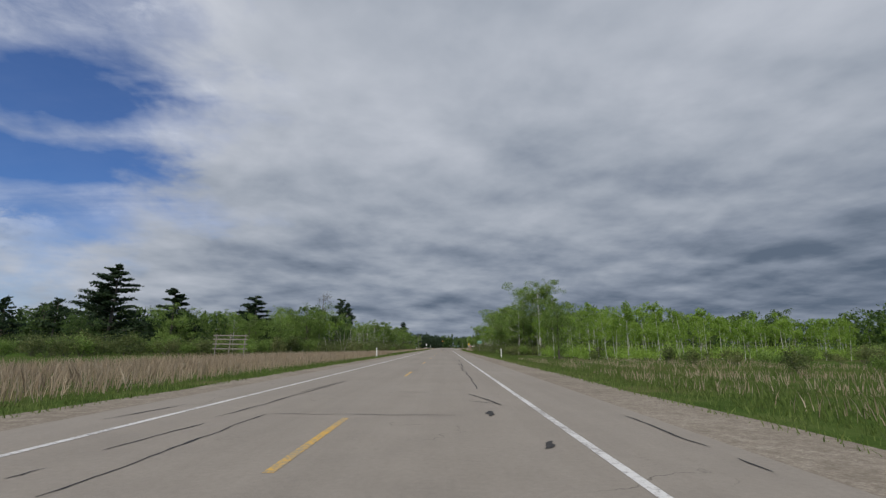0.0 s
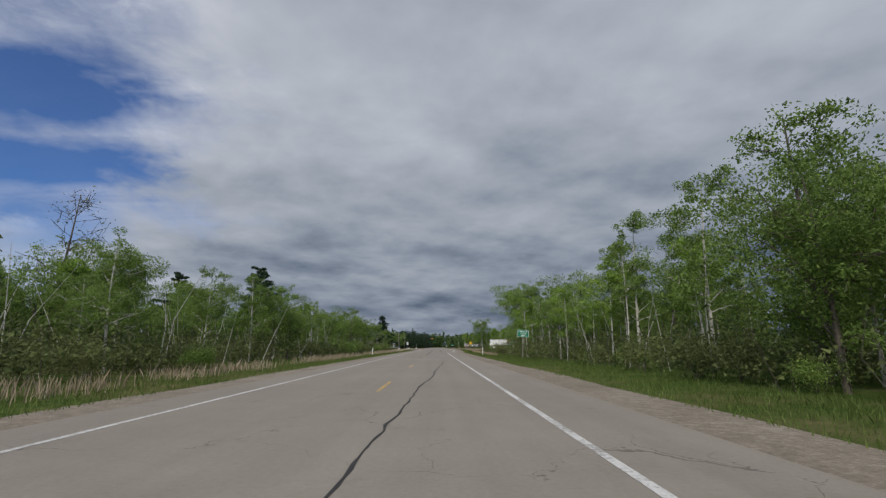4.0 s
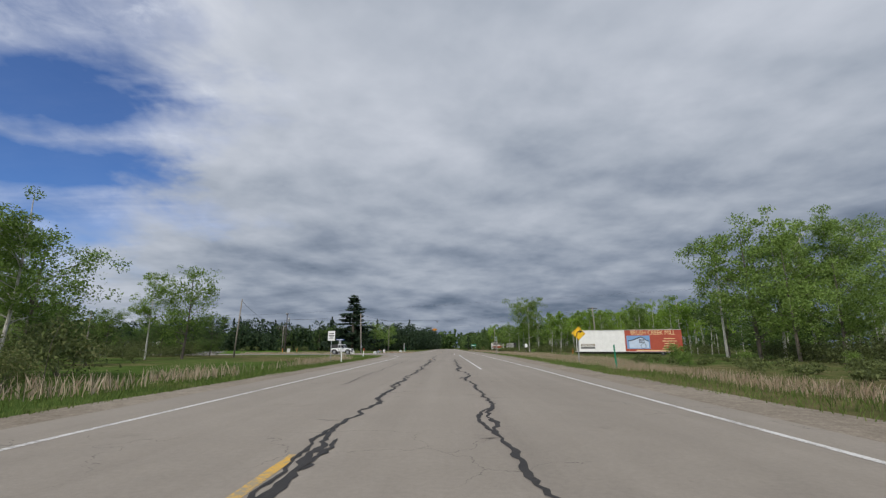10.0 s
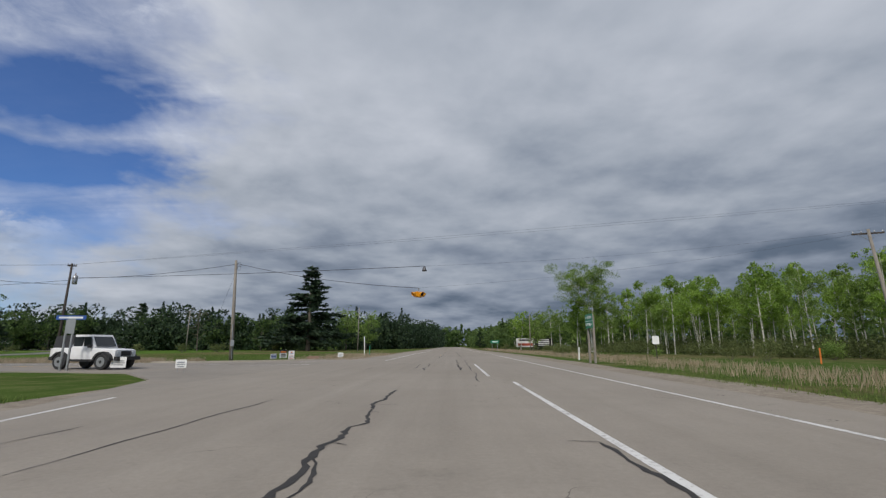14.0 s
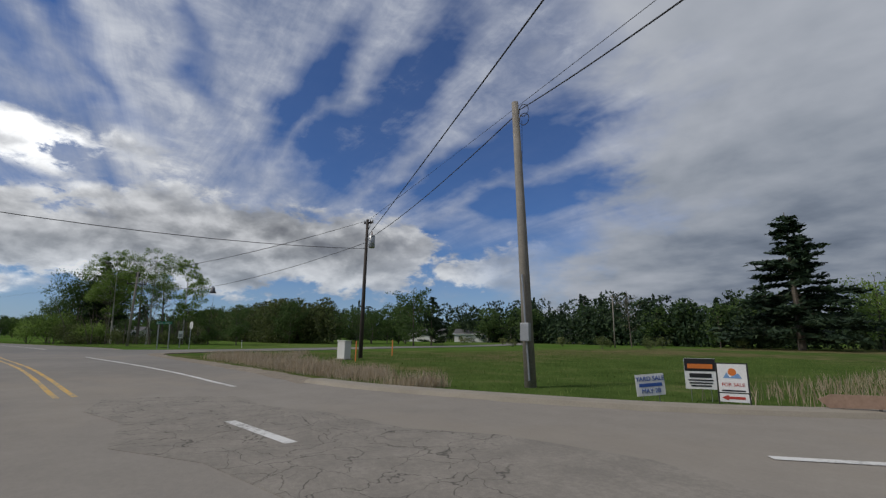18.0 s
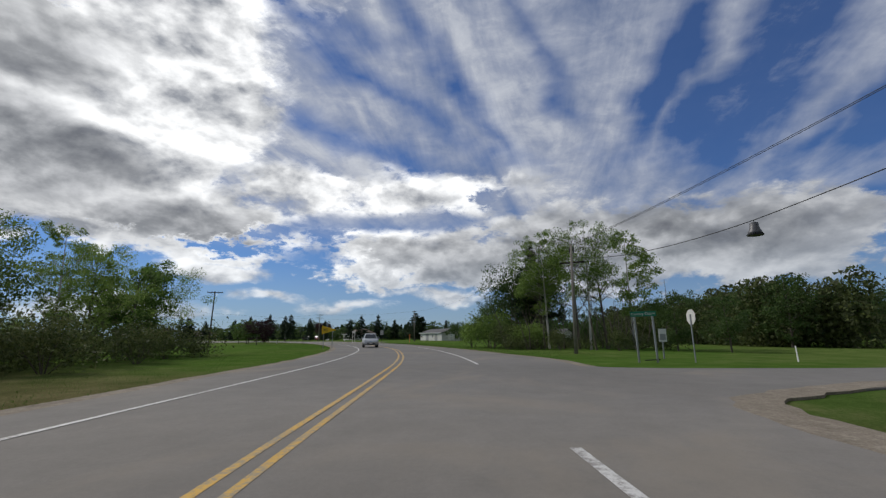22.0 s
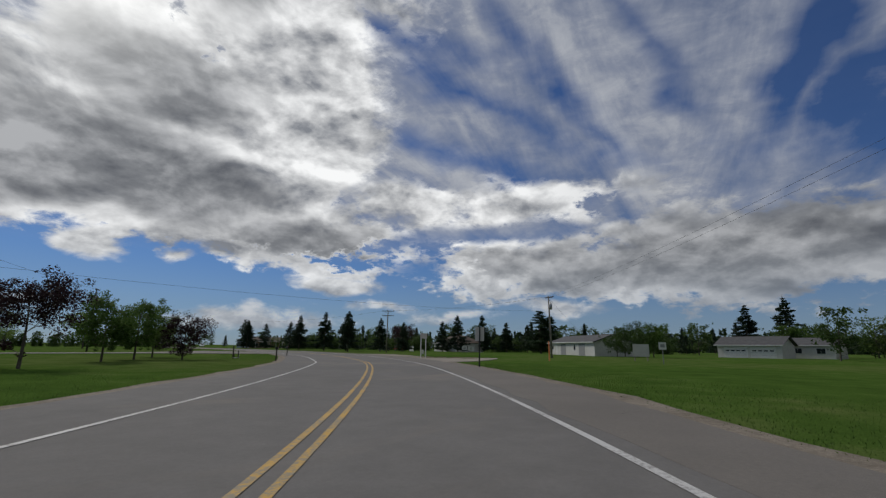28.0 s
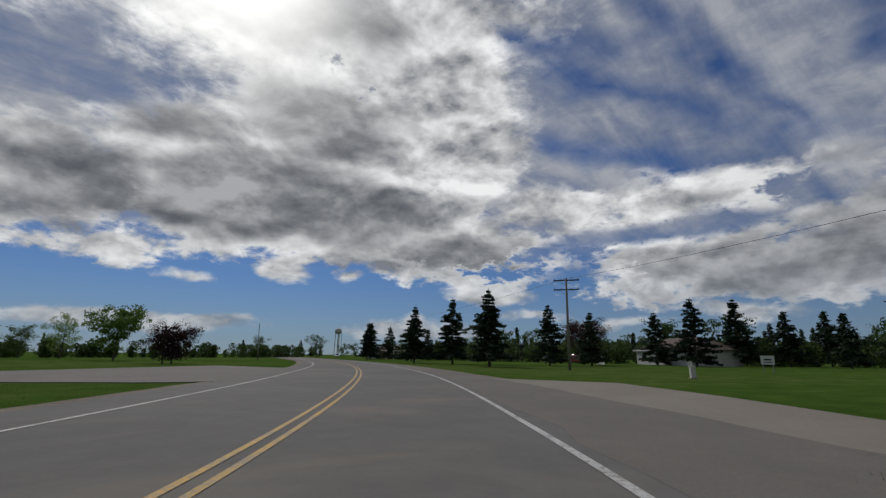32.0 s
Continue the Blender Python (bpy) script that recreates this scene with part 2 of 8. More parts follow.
    tone = n.math("ADD", tone, n.math("MULTIPLY", n.math("SUBTRACT", cells, 0.5), n.span(elev, 4.0, 22.0, 0.12, 0.25)))
    tone = n.math("ADD", tone, n.math("MULTIPLY", n.math("SUBTRACT", cells, cells_up), n.span(calm, 0.0, 1.0, 0.16, 0.20)))
    tone = n.math("ADD", tone, n.math("MULTIPLY", n.math("SUBTRACT", crumbs, 0.5), n.span(calm, 0.0, 1.0, 0.08, 0.12)))
    tone = n.math("SUBTRACT", tone, n.math("MULTIPLY", n.step(head, 5.0, -35.0), n.math("MULTIPLY", n.step(elev, 26.0, 8.0), 0.05)))
    tone = n.math("ADD", tone, n.math("MULTIPLY", n.step(elev, 14.0, 34.0), 0.075))
    tone = n.math("SUBTRACT", tone, n.math("MULTIPLY", n.step(elev, 15.0, 3.0), 0.085))
    edge = n.math("SUBTRACT", n.math("ADD", head, bumps(42.0, 16.0, 4.0)), n.math("MULTIPLY", n.step(elev, 14.5, 9.0), 14.0))
    tone = n.math("ADD", tone, n.math("MULTIPLY", n.step(head, 22.0, 44.0), 0.13))
    deck = n.ramp(tone, [(0.32, (0.125, 0.165, 0.23)), (0.42, (0.26, 0.305, 0.385)), (0.50, (0.385, 0.43, 0.505)), (0.68, (0.62, 0.655, 0.73))])
    dull = n.math("MULTIPLY", n.math("SUBTRACT", 1.0, n.step(edge, 22.0, 41.0)), n.step(head, -109.0, -90.0))

    def lift(c):
        return n.vec("MULTIPLY", c, (10.0, 10.0, 10.0))

    col = n.mix(veil, blue, lift(veil_colour))
    col = n.mix(cover, col, lift(heap))
    col = n.mix(n.math("MULTIPLY", n.step(elev, 13.0, -1.0), 0.55), col, (4.6, 5.8, 7.4, 1))
    col = n.mix(dull, col, lift(deck))
    out = n.node("ShaderNodeOutputWorld")
    bg = n.node("ShaderNodeBackground", Color=col, Strength=0.1)
    n.put(out.inputs[0], bg.outputs[0])


def sun_way():
    e = radians(SUN_HEIGHT)
    w = heading_way(SUN_HEADING)
    return (w[0] * math.cos(e), w[1] * math.cos(e), math.sin(e))


build_sky()
sun = new("sun", bpy.data.lights.new("sun", "SUN"))
sun.data.energy, sun.data.angle, sun.data.color = 3.0, radians(9), (1.0, 0.95, 0.88)
sun.matrix_world = look(Vector(sun_way()) * 300, (0, 0, 0))

# ---- materials ----
def finish(n, colour, rough=0.8, metal=0.0, height=None, depth=0.01, normal_scale=1.0, sheen=0.0, through_light=0.0, gloss=0.5):
    p = n.node("ShaderNodeBsdfPrincipled", Base_Color=colour, Roughness=rough, Metallic=metal, Specular_IOR_Level=gloss)
    if height is not None:
        b = n.node("ShaderNodeBump", Height=height, Distance=depth, Strength=normal_scale)
        n.put(p.inputs["Normal"], b.outputs[0])
    last = p.outputs[0]
    if through_light:
        tr = n.node("ShaderNodeBsdfTranslucent", Color=colour)
        m = n.node("ShaderNodeMixShader", Fac=through_light)
        n.put(m.inputs[1], last)
        n.put(m.inputs[2], tr.outputs[0])
        last = m.outputs[0]
    out = n.node("ShaderNodeOutputMaterial")
    n.put(out.inputs[0], last)


def material(name, build):
    m = bpy.data.materials.new(name)
    m.use_nodes = True
    build(Nodes(m.node_tree))
    return m


def place(n):
    return n.node("ShaderNodeNewGeometry").outputs["Position"]


def speckled(name, stops, scale=3.0, fine=40.0, rough=0.8, depth=0.004, metal=0.0, mixing=0.5, island=False):
    """Paint, stone, metal: a colour ramp driven by noise at two scales."""

    def build(n):
        p = n.node("ShaderNodeTexCoord").outputs["Object"]
        a, b = n.noise(p, scale, 4), n.noise(p, fine, 3)
        f = n.math("ADD", n.math("MULTIPLY", a, 1 - mixing), n.math("MULTIPLY", b, mixing))
        if island:
            f = n.math("ADD", n.math("MULTIPLY", f, 0.5), n.math("MULTIPLY", n.node("ShaderNodeNewGeometry").outputs["Random Per Island"], 0.5))
        finish(n, n.ramp(f, stops), rough, metal, b, depth)

    return material(name, build)


def plain(name, c, rough=0.6, metal=0.0):
    k = 0.82
    return speckled(name, [(0.3, tuple(v * k for v in c)), (0.7, tuple(min(1, v * 1.08) for v in c))], 1.5, 25, rough, 0.001, metal)


def leaf_mat(name, dark, mid, light, see=0.42):
    def build(n):
        g = n.node("ShaderNodeNewGeometry").outputs["Random Per Island"]
        o = n.node("ShaderNodeObjectInfo").outputs["Random"]
        f = n.math("ADD", n.math("MULTIPLY", g, 0.65), n.math("MULTIPLY", o, 0.35))
        finish(n, n.ramp(f, [(0.1, dark), (0.5, mid), (0.9, light)]), 0.6, through_light=see, gloss=0.2)

    return material(name, build)


def asphalt_build(c0, c1, c2, streak=(1.3, 0.03, 0.0), net=0.45, crack=0.52):
    def build(n):
        p = place(n)
        s = n.node("ShaderNodeSeparateXYZ", Vector=p)
        wide = n.noise(p, 0.12, 5, 0.6)
        mid = n.noise(p, 1.3, 5, 0.65)
        grain = n.math("ADD", n.math("MULTIPLY", n.noise(p, 75.0, 3, 0.7), 0.55), n.math("MULTIPLY", n.noise(p, 14.0, 4, 0.7), 0.45))
        # long worn streaks, a net of hairline cracks in places, and small stains
        track = n.noise(n.vec("MULTIPLY", p, streak), 1.0, 4, 0.6)
        cell = n.node("ShaderNodeTexVoronoi", Vector=n.vec("ADD", p, n.vec("MULTIPLY", n.node("ShaderNodeTexNoise", Vector=p, Scale=1.1, Detail=5.0).outputs["Color"], (1.6, 1.6, 0.0))), Scale=net)
        cell.feature = "DISTANCE_TO_EDGE"
        hair = n.math("MULTIPLY", n.step(cell.outputs["Distance"], 0.010 * net, 0.0), n.step(n.noise(p, 0.23, 3), crack, crack + 0.08))
        f = n.math("ADD", n.math("MULTIPLY", wide, 0.25), n.math("ADD", n.math("MULTIPLY", mid, 0.22), n.math("ADD", n.math("SUBTRACT", n.math("MULTIPLY", grain, 0.55), 0.11), n.math("MULTIPLY", track, 0.20))))
        col = n.ramp(f, [(0.34, c0), (0.5, c1), (0.66, c2)])
        stain = n.math("MULTIPLY", n.step(n.noise(p, 0.55, 6, 0.7), 0.60, 0.72), 0.22)
        col = n.mix(stain, col, tuple(v * 0.55 for v in c0) + (1,))
        col = n.mix(n.math("MULTIPLY", hair, 0.75), col, tuple(v * 0.3 for v in c0) + (1,))
        finish(n, col, n.span(mid, 0.3, 0.7, 0.72, 0.92), 0.0, grain, 0.006, gloss=0.15)

    return build


M = {}
M["asphalt"] = material("worn asphalt", asphalt_build((0.195, 0.172, 0.143), (0.258, 0.229, 0.192), (0.325, 0.290, 0.245)))


def blend_build(n):
    """Pale worn surface near the highway that grows darker along the second road."""
    p = place(n)
    along = n.math("ADD", n.vec("DOT_PRODUCT", p, (-1.0, 0.0, 0.0)), n.math("MULTIPLY", n.math("SUBTRACT", n.noise(p, 0.09, 5, 0.6), 0.5), 46.0))
    f = n.step(along, 6.0, 62.0)
    wide, mid, grain = n.noise(p, 0.12, 5, 0.6), n.noise(p, 1.3, 5, 0.65), n.math("ADD", n.math("MULTIPLY", n.noise(p, 75.0, 3, 0.7), 0.55), n.math("MULTIPLY", n.noise(p, 14.0, 4, 0.7), 0.45))
    k = n.math("ADD", n.math("MULTIPLY", wide, 0.34), n.math("ADD", n.math("MULTIPLY", mid, 0.26), n.math("MULTIPLY", grain, 0.40)))
    a = n.ramp(k, [(0.34, (0.19, 0.170, 0.145)), (0.5, (0.245, 0.220, 0.188)), (0.66, (0.30, 0.27, 0.23))])
    b = n.ramp(k, [(0.34, (0.138, 0.131, 0.122)), (0.5, (0.180, 0.171, 0.160)), (0.66, (0.232, 0.221, 0.207))])
    col = n.mix(f, a, b)
    # sand washed over in soft patches
    sand = n.math("MULTIPLY", n.step(n.noise(n.vec("MULTIPLY", p, (0.6, 1.0, 0.0)), 0.22, 5, 0.6, 0.6), 0.52, 0.68), 0.45)
    col = n.mix(sand, col, (0.27, 0.235, 0.19, 1))
    finish(n, col, 0.85, 0.0, grain, 0.006, gloss=0.15)


M["asphalt_blend"] = material("road surface from worn to newer", blend_build)
M["asphalt_shoulder"] = material("sandy paved shoulder", asphalt_build((0.150, 0.136, 0.120), (0.195, 0.177, 0.156), (0.25, 0.227, 0.201), (0.35, 0.35, 0.0), 0.4, 0.62))
M["lot"] = material("packed sandy gravel", asphalt_build((0.215, 0.188, 0.150), (0.285, 0.252, 0.206), (0.37, 0.33, 0.272), (0.10, 0.14, 0.0), 0.4, 0.75))
M["asphalt_rough"] = material("ravelled asphalt", asphalt_build((0.13, 0.118, 0.102), (0.215, 0.194, 0.166), (0.32, 0.29, 0.25), (2.0, 2.0, 0.0), 2.2, 0.40))


def gravel_build(n):
    p = place(n)
    wide, mid, small, fine = n.noise(p, 0.35, 4), n.noise(p, 3.5, 5, 0.65), n.noise(p, 16.0, 4, 0.7), n.noise(p, 70.0, 3, 0.7)
    stone = n.node("ShaderNodeTexVoronoi", Vector=p, Scale=42.0)
    k = n.math("ADD", n.math("MULTIPLY", mid, 0.30), n.math("ADD", n.math("MULTIPLY", small, 0.35), n.math("ADD", n.math("MULTIPLY", fine, 0.15), n.math("MULTIPLY", wide, 0.20))))
    col = n.ramp(k, [(0.36, (0.145, 0.120, 0.09)), (0.50, (0.255, 0.218, 0.172)), (0.62, (0.40, 0.355, 0.29))])
    col = n.mix(n.math("MULTIPLY", n.step(stone.outputs["Distance"], 0.30, 0.75), 0.28), col, (0.13, 0.11, 0.085, 1))
    finish(n, col, 0.95, 0.0, small, 0.02, gloss=0.1)


M["gravel"] = material("gravel shoulder", gravel_build)
M["tar"] = speckled("crack sealing tar", [(0.3, (0.012, 0.011, 0.010)), (0.75, (0.042, 0.037, 0.032))], 2, 30, 0.75)
M["concrete"] = speckled("concrete", [(0.25, (0.20, 0.175, 0.135)), (0.75, (0.32, 0.285, 0.23))], 1.5, 40, 0.85)


def worn_paint(name, c, under, low=0.40):
    def build(n):
        p = place(n)
        w = n.noise(p, 11.0, 7, 0.78)
        w2 = n.noise(p, 0.8, 4)
        f = n.step(n.math("ADD", n.math("MULTIPLY", w, 0.66), n.math("MULTIPLY", w2, 0.34)), low, low + 0.13)
        finish(n, n.mix(f, (*under, 1), (*c, 1)), 0.7, 0.0, w, 0.002)

    return material(name, build)


M["white_line"] = worn_paint("white road paint", (0.62, 0.61, 0.58), (0.27, 0.25, 0.23))
M["yellow_line"] = worn_paint("yellow road paint", (0.60, 0.35, 0.05), (0.29, 0.245, 0.165), 0.43)


def ground_build(n):
    p = place(n)
    s = n.node("ShaderNodeSeparateXYZ", Vector=p)
    wide, mid, grain = n.noise(p, 0.035, 5, 0.6), n.noise(p, 0.5, 5, 0.6), n.noise(p, 14.0, 4, 0.7)
    f = n.math("ADD", n.math("MULTIPLY", mid, 0.55), n.math("MULTIPLY", grain, 0.45))
    lush = n.ramp(f, [(0.3, (0.032, 0.055, 0.014)), (0.5, (0.066, 0.105, 0.026)), (0.7, (0.115, 0.15, 0.045))])
    rough = n.ramp(f, [(0.3, (0.05, 0.06, 0.02)), (0.5, (0.12, 0.11, 0.05)), (0.7, (0.22, 0.18, 0.10))])
    dry = n.step(n.math("ADD", wide, n.math("MULTIPLY", n.math("SUBTRACT", mid, 0.5), 0.35)), 0.44, 0.62)
    trim = n.ramp(n.math("ADD", n.math("MULTIPLY", f, 0.7), n.math("MULTIPLY", wide, 0.3)), [(0.34, (0.040, 0.078, 0.016)), (0.5, (0.074, 0.134, 0.025)), (0.66, (0.128, 0.190, 0.048))])
    # mown verges beside the second road, rougher land beside the first
    mown = n.step(n.vec("DOT_PRODUCT", p, (-1.0, 0.0, 0.0)), 42.0, 56.0)
    lush = n.mix(mown, lush, trim)
    dry = n.math("MULTIPLY", dry, n.span(mown, 0.0, 1.0, 1.0, 0.25))
    finish(n, n.mix(dry, lush, rough), 0.95, 0.0, grain, 0.05, gloss=0.0)


M["ground"] = material("grassy ground", ground_build)
M["bark"] = speckled("grey brown bark", [(0.3, (0.05, 0.042, 0.033)), (0.7, (0.16, 0.135, 0.105))], 3, 22, 0.9, 0.02)
M["birch_bark"] = speckled("pale birch bark", [(0.32, (0.10, 0.09, 0.075)), (0.45, (0.42, 0.40, 0.35)), (0.8, (0.62, 0.60, 0.54))], 4, 12, 0.8, 0.01)
M["leaf_birch"] = leaf_mat("young yellow green leaves", (0.096, 0.166, 0.025), (0.201, 0.324, 0.049), (0.350, 0.490, 0.096))
M["leaf_mid"] = leaf_mat("fresh green leaves", (0.082, 0.132, 0.030), (0.170, 0.262, 0.056), (0.280, 0.385, 0.104))
M["leaf_dark"] = leaf_mat("deep green leaves", (0.038, 0.070, 0.020), (0.072, 0.122, 0.034), (0.123, 0.184, 0.052))
M["needle"] = leaf_mat("dark conifer needles", (0.013, 0.026, 0.015), (0.028, 0.050, 0.026), (0.058, 0.088, 0.042), 0.18)
M["needle_pine"] = leaf_mat("pine needles", (0.015, 0.030, 0.014), (0.030, 0.055, 0.024), (0.060, 0.092, 0.038), 0.18)
M["leaf_purple"] = leaf_mat("dark purple leaves", (0.018, 0.008, 0.010), (0.040, 0.016, 0.020), (0.075, 0.032, 0.036), 0.2)
M["leaf_shrub"] = leaf_mat("brownish shrub leaves", (0.052, 0.074, 0.025), (0.116, 0.149, 0.045), (0.210, 0.210, 0.088), 0.25)
M["leaf_brush"] = leaf_mat("mixed brush leaves", (0.050, 0.060, 0.025), (0.100, 0.125, 0.042), (0.180, 0.215, 0.075), 0.38)
M["straw"] = leaf_mat("dry straw grass", (0.24, 0.18, 0.12), (0.38, 0.30, 0.205), (0.52, 0.43, 0.33), 0.3)
M["grass"] = leaf_mat("roadside grass blades", (0.060, 0.090, 0.020), (0.105, 0.155, 0.034), (0.17, 0.22, 0.06), 0.35)
M["lawn_grass"] = leaf_mat("mown lawn blades", (0.050, 0.095, 0.018), (0.082, 0.146, 0.028), (0.132, 0.195, 0.05), 0.35)
M["leaf_lawn"] = leaf_mat("full green lawn tree leaves", (0.050, 0.095, 0.022), (0.105, 0.182, 0.040), (0.185, 0.280, 0.072))
M["wood_pole"] = speckled("weathered pole wood", [(0.3, (0.13, 0.115, 0.095)), (0.7, (0.30, 0.27, 0.23))], 1.5, 30, 0.9, 0.006)
M["wood_dark"] = speckled("dark creosoted wood", [(0.3, (0.025, 0.02, 0.018)), (0.7, (0.075, 0.06, 0.05))], 2, 30, 0.85, 0.006)
M["steel"] = plain("galvanised steel", (0.36, 0.37, 0.38), 0.45, 0.7)
M["lamp_grey"] = plain("dull dark grey metal", (0.10, 0.10, 0.105), 0.5, 0.4)
M["black"] = plain("black rubber", (0.018, 0.018, 0.019), 0.6)
M["wire"] = plain("dark cable", (0.02, 0.02, 0.022), 0.6)
M["white"] = plain("white painted metal", (0.72, 0.72, 0.70), 0.5)
M["off_white"] = plain("off-white siding", (0.62, 0.61, 0.58), 0.7)
M["sign_yellow"] = plain("yellow reflective sheet", (0.78, 0.47, 0.015), 0.4)
M["sign_green"] = plain("green reflective sheet", (0.012, 0.20, 0.11), 0.4)
M["sign_blue"] = plain("blue reflective sheet", (0.03, 0.09, 0.32), 0.4)
M["ink"] = plain("black print", (0.015, 0.015, 0.016), 0.5)
M["beacon"] = plain("orange yellow enamel", (0.66, 0.28, 0.012), 0.4)
M["red"] = plain("red plastic", (0.42, 0.045, 0.03), 0.5)
M["orange"] = plain("orange plastic", (0.62, 0.17, 0.03), 0.5)
M["rust_red"] = speckled("faded red vinyl", [(0.3, (0.27, 0.035, 0.018)), (0.7, (0.40, 0.075, 0.035))], 0.8, 9, 0.6)
M["cream"] = plain("cream lettering", (0.70, 0.52, 0.27), 0.6)
M["picture_blue"] = plain("pale blue print", (0.16, 0.30, 0.52), 0.6)
M["picture_white"] = plain("white blue print", (0.46, 0.55, 0.68), 0.6)
M["roof"] = speckled("grey asphalt shingles", [(0.3, (0.06, 0.06, 0.062)), (0.7, (0.13, 0.128, 0.125))], 1.5, 18, 0.9, 0.01)
M["roof_brown"] = speckled("brown shingles", [(0.3, (0.10, 0.075, 0.055)), (0.7, (0.18, 0.14, 0.11))], 1.5, 18, 0.9, 0.01)
M["brick"] = speckled("tan brick", [(0.3, (0.19, 0.12, 0.085)), (0.7, (0.32, 0.22, 0.16))], 2, 14, 0.85)
M["grey_door"] = plain("grey roller door", (0.30, 0.30, 0.30), 0.6)
M["glass"] = plain("dark window glass", (0.03, 0.035, 0.04), 0.08)
M["car_white"] = plain("white car paint", (0.74, 0.74, 0.74), 0.25)
M["car_silver"] = plain("silver car paint", (0.52, 0.53, 0.54), 0.28, 0.35)
M["chrome"] = plain("chrome", (0.6, 0.6, 0.6), 0.2, 1.0)
M["lamp_red"] = plain("red lamp lens", (0.35, 0.02, 0.015), 0.3)
M["lamp_clear"] = plain("clear lamp lens", (0.6, 0.62, 0.62), 0.15)


# ---- mesh helpers ----
def mesh_of(name, verts, faces, mat, smooth=False):
    me = bpy.data.meshes.new(name)
    me.from_pydata([tuple(map(float, v)) for v in verts] if not isinstance(verts, list) else verts, [], faces if isinstance(faces, list) else faces.tolist())
    me.materials.append(mat)
    if smooth:
        me.shade_smooth()
    return me


class Shape:
    """Collects boxes, tubes and sheets into one mesh."""

    def __init__(self):
        self.v, self.f = [], []

    def add(self, verts, faces):
        k = len(self.v)
        self.v += [tuple(map(float, v)) for v in verts]
        self.f += [tuple(i + k for i in f) for f in faces]
        return self

    def box(self, c, size, rot=0.0, bevel=0.0, tilt=0.0):
        bm = bmesh.new()
        bmesh.ops.create_cube(bm, size=1.0)
        bmesh.ops.scale(bm, vec=size, verts=bm.verts)
        if bevel:
            bmesh.ops.bevel(bm, geom=bm.edges[:], offset=bevel, segments=2, affect="EDGES", profile=0.7)
        m = Matrix.Translation(c) @ Matrix.Rotation(radians(rot), 4, "Z") @ Matrix.Rotation(radians(tilt), 4, "X")
        bmesh.ops.transform(bm, matrix=m, verts=bm.verts)
        bm.verts.index_update()
        self.add([v.co for v in bm.verts], [[v.index for v in f.verts] for f in bm.faces])
        bm.free()
        return self

    def tube(self, pts, radii, sides=8, caps=True):
        pts = [Vector(p) for p in pts]
        if isinstance(radii, (int, float)):
            radii = [radii] * len(pts)
        k, verts, faces = len(self.v), [], []
        for i, p in enumerate(pts):
            d = (pts[min(i + 1, len(pts) - 1)] - pts[max(i - 1, 0)]).normalized()
            a = d.orthogonal().normalized() if abs(d.z) < 0.95 else Vector((1, 0, 0)).cross(d).normalized()
            b = d.cross(a)
            for j in range(sides):
                w = 2 * math.pi * j / sides
                verts.append(p + (a * math.cos(w) + b * math.sin(w)) * radii[i])
        for i in range(len(pts) - 1):
            for j in range(sides):
                q = (j + 1) % sides
                faces.append((i * sides + j, i * sides + q, (i + 1) * sides + q, (i + 1) * sides + j))
        if caps:
            faces.append(tuple(range(sides))[::-1])
            faces.append(tuple((len(pts) - 1) * sides + j for j in range(sides)))
        return self.add(verts, faces)

    def disc(self, c, axis, radius, thick, sides=16):
        a = Vector(axis).normalized() * thick / 2
        return self.tube([Vector(c) - a, Vector(c) + a], radius, sides)

    def prism(self, outline, y0, y1):
        """An outline in x and z, drawn out along y."""
        n = len(outline)
        v = [(x, y0, z) for x, z in outline] + [(x, y1, z) for x, z in outline]
        f = [tuple(range(n)), tuple(range(2 * n - 1, n - 1, -1))]
        f += [(i, i + n, (i + 1) % n + n, (i + 1) % n) for i in range(n)]
        return self.add(v, f)

    def mesh(self, name, mat, smooth=False):
        me = bpy.data.meshes.new(name)
        me.from_pydata(self.v, [], self.f)
        bm = bmesh.new()
        bm.from_mesh(me)
        bmesh.ops.recalc_face_normals(bm, faces=bm.faces)
        bm.to_mesh(me)
        bm.free()
        me.materials.append(mat)
        if smooth:
            me.shade_smooth()
        return me


def thing(name, label, category, m=None, group="", kind=""):
    ob = new(name)
    ob.empty_display_size = 0.3
    if m is not None:
        ob.matrix_world = m
    return tagged(ob, label, category, group, kind)


def part(name, shape, mat, parent, label="", smooth=False):
    me = shape.mesh(name, M[mat], smooth) if isinstance(shape, Shape) else shape
    ob = new(name, me)
    ob.parent = parent
    if label:
        ob["label"] = label
    return ob


def single(name, shape, mat, label, category, group="", kind="", m=None, smooth=False):
    ob = new(name, shape.mesh(name, M[mat], smooth) if isinstance(shape, Shape) else shape)
    if m is not None:
        ob.matrix_world = m
    return tagged(ob, label, category, group, kind)


def words(text, size, mat, parent, m, name="lettering", depth=0.004):
    """Raised lettering as a mesh, in the plane x, z of its parent."""
    cu = bpy.data.curves.new(name, "FONT")
    cu.body, cu.size, cu.extrude = text, size, depth
    cu.align_x, cu.align_y = "CENTER", "CENTER"
    tmp = bpy.data.objects.new("tmp", cu)
    scene.collection.objects.link(tmp)
    bpy.context.view_layer.update()
    me = bpy.data.meshes.new_from_object(tmp.evaluated_get(bpy.context.evaluated_depsgraph_get()))
    bpy.data.objects.remove(tmp)
    me.materials.clear()
    me.materials.append(M[mat])
    ob = new(name, me)
    ob.parent = parent
    ob.matrix_basis = m @ Matrix.Rotation(radians(90), 4, "X")
    return ob


# ---- ground and roads ----
GROUND_Z = -0.06


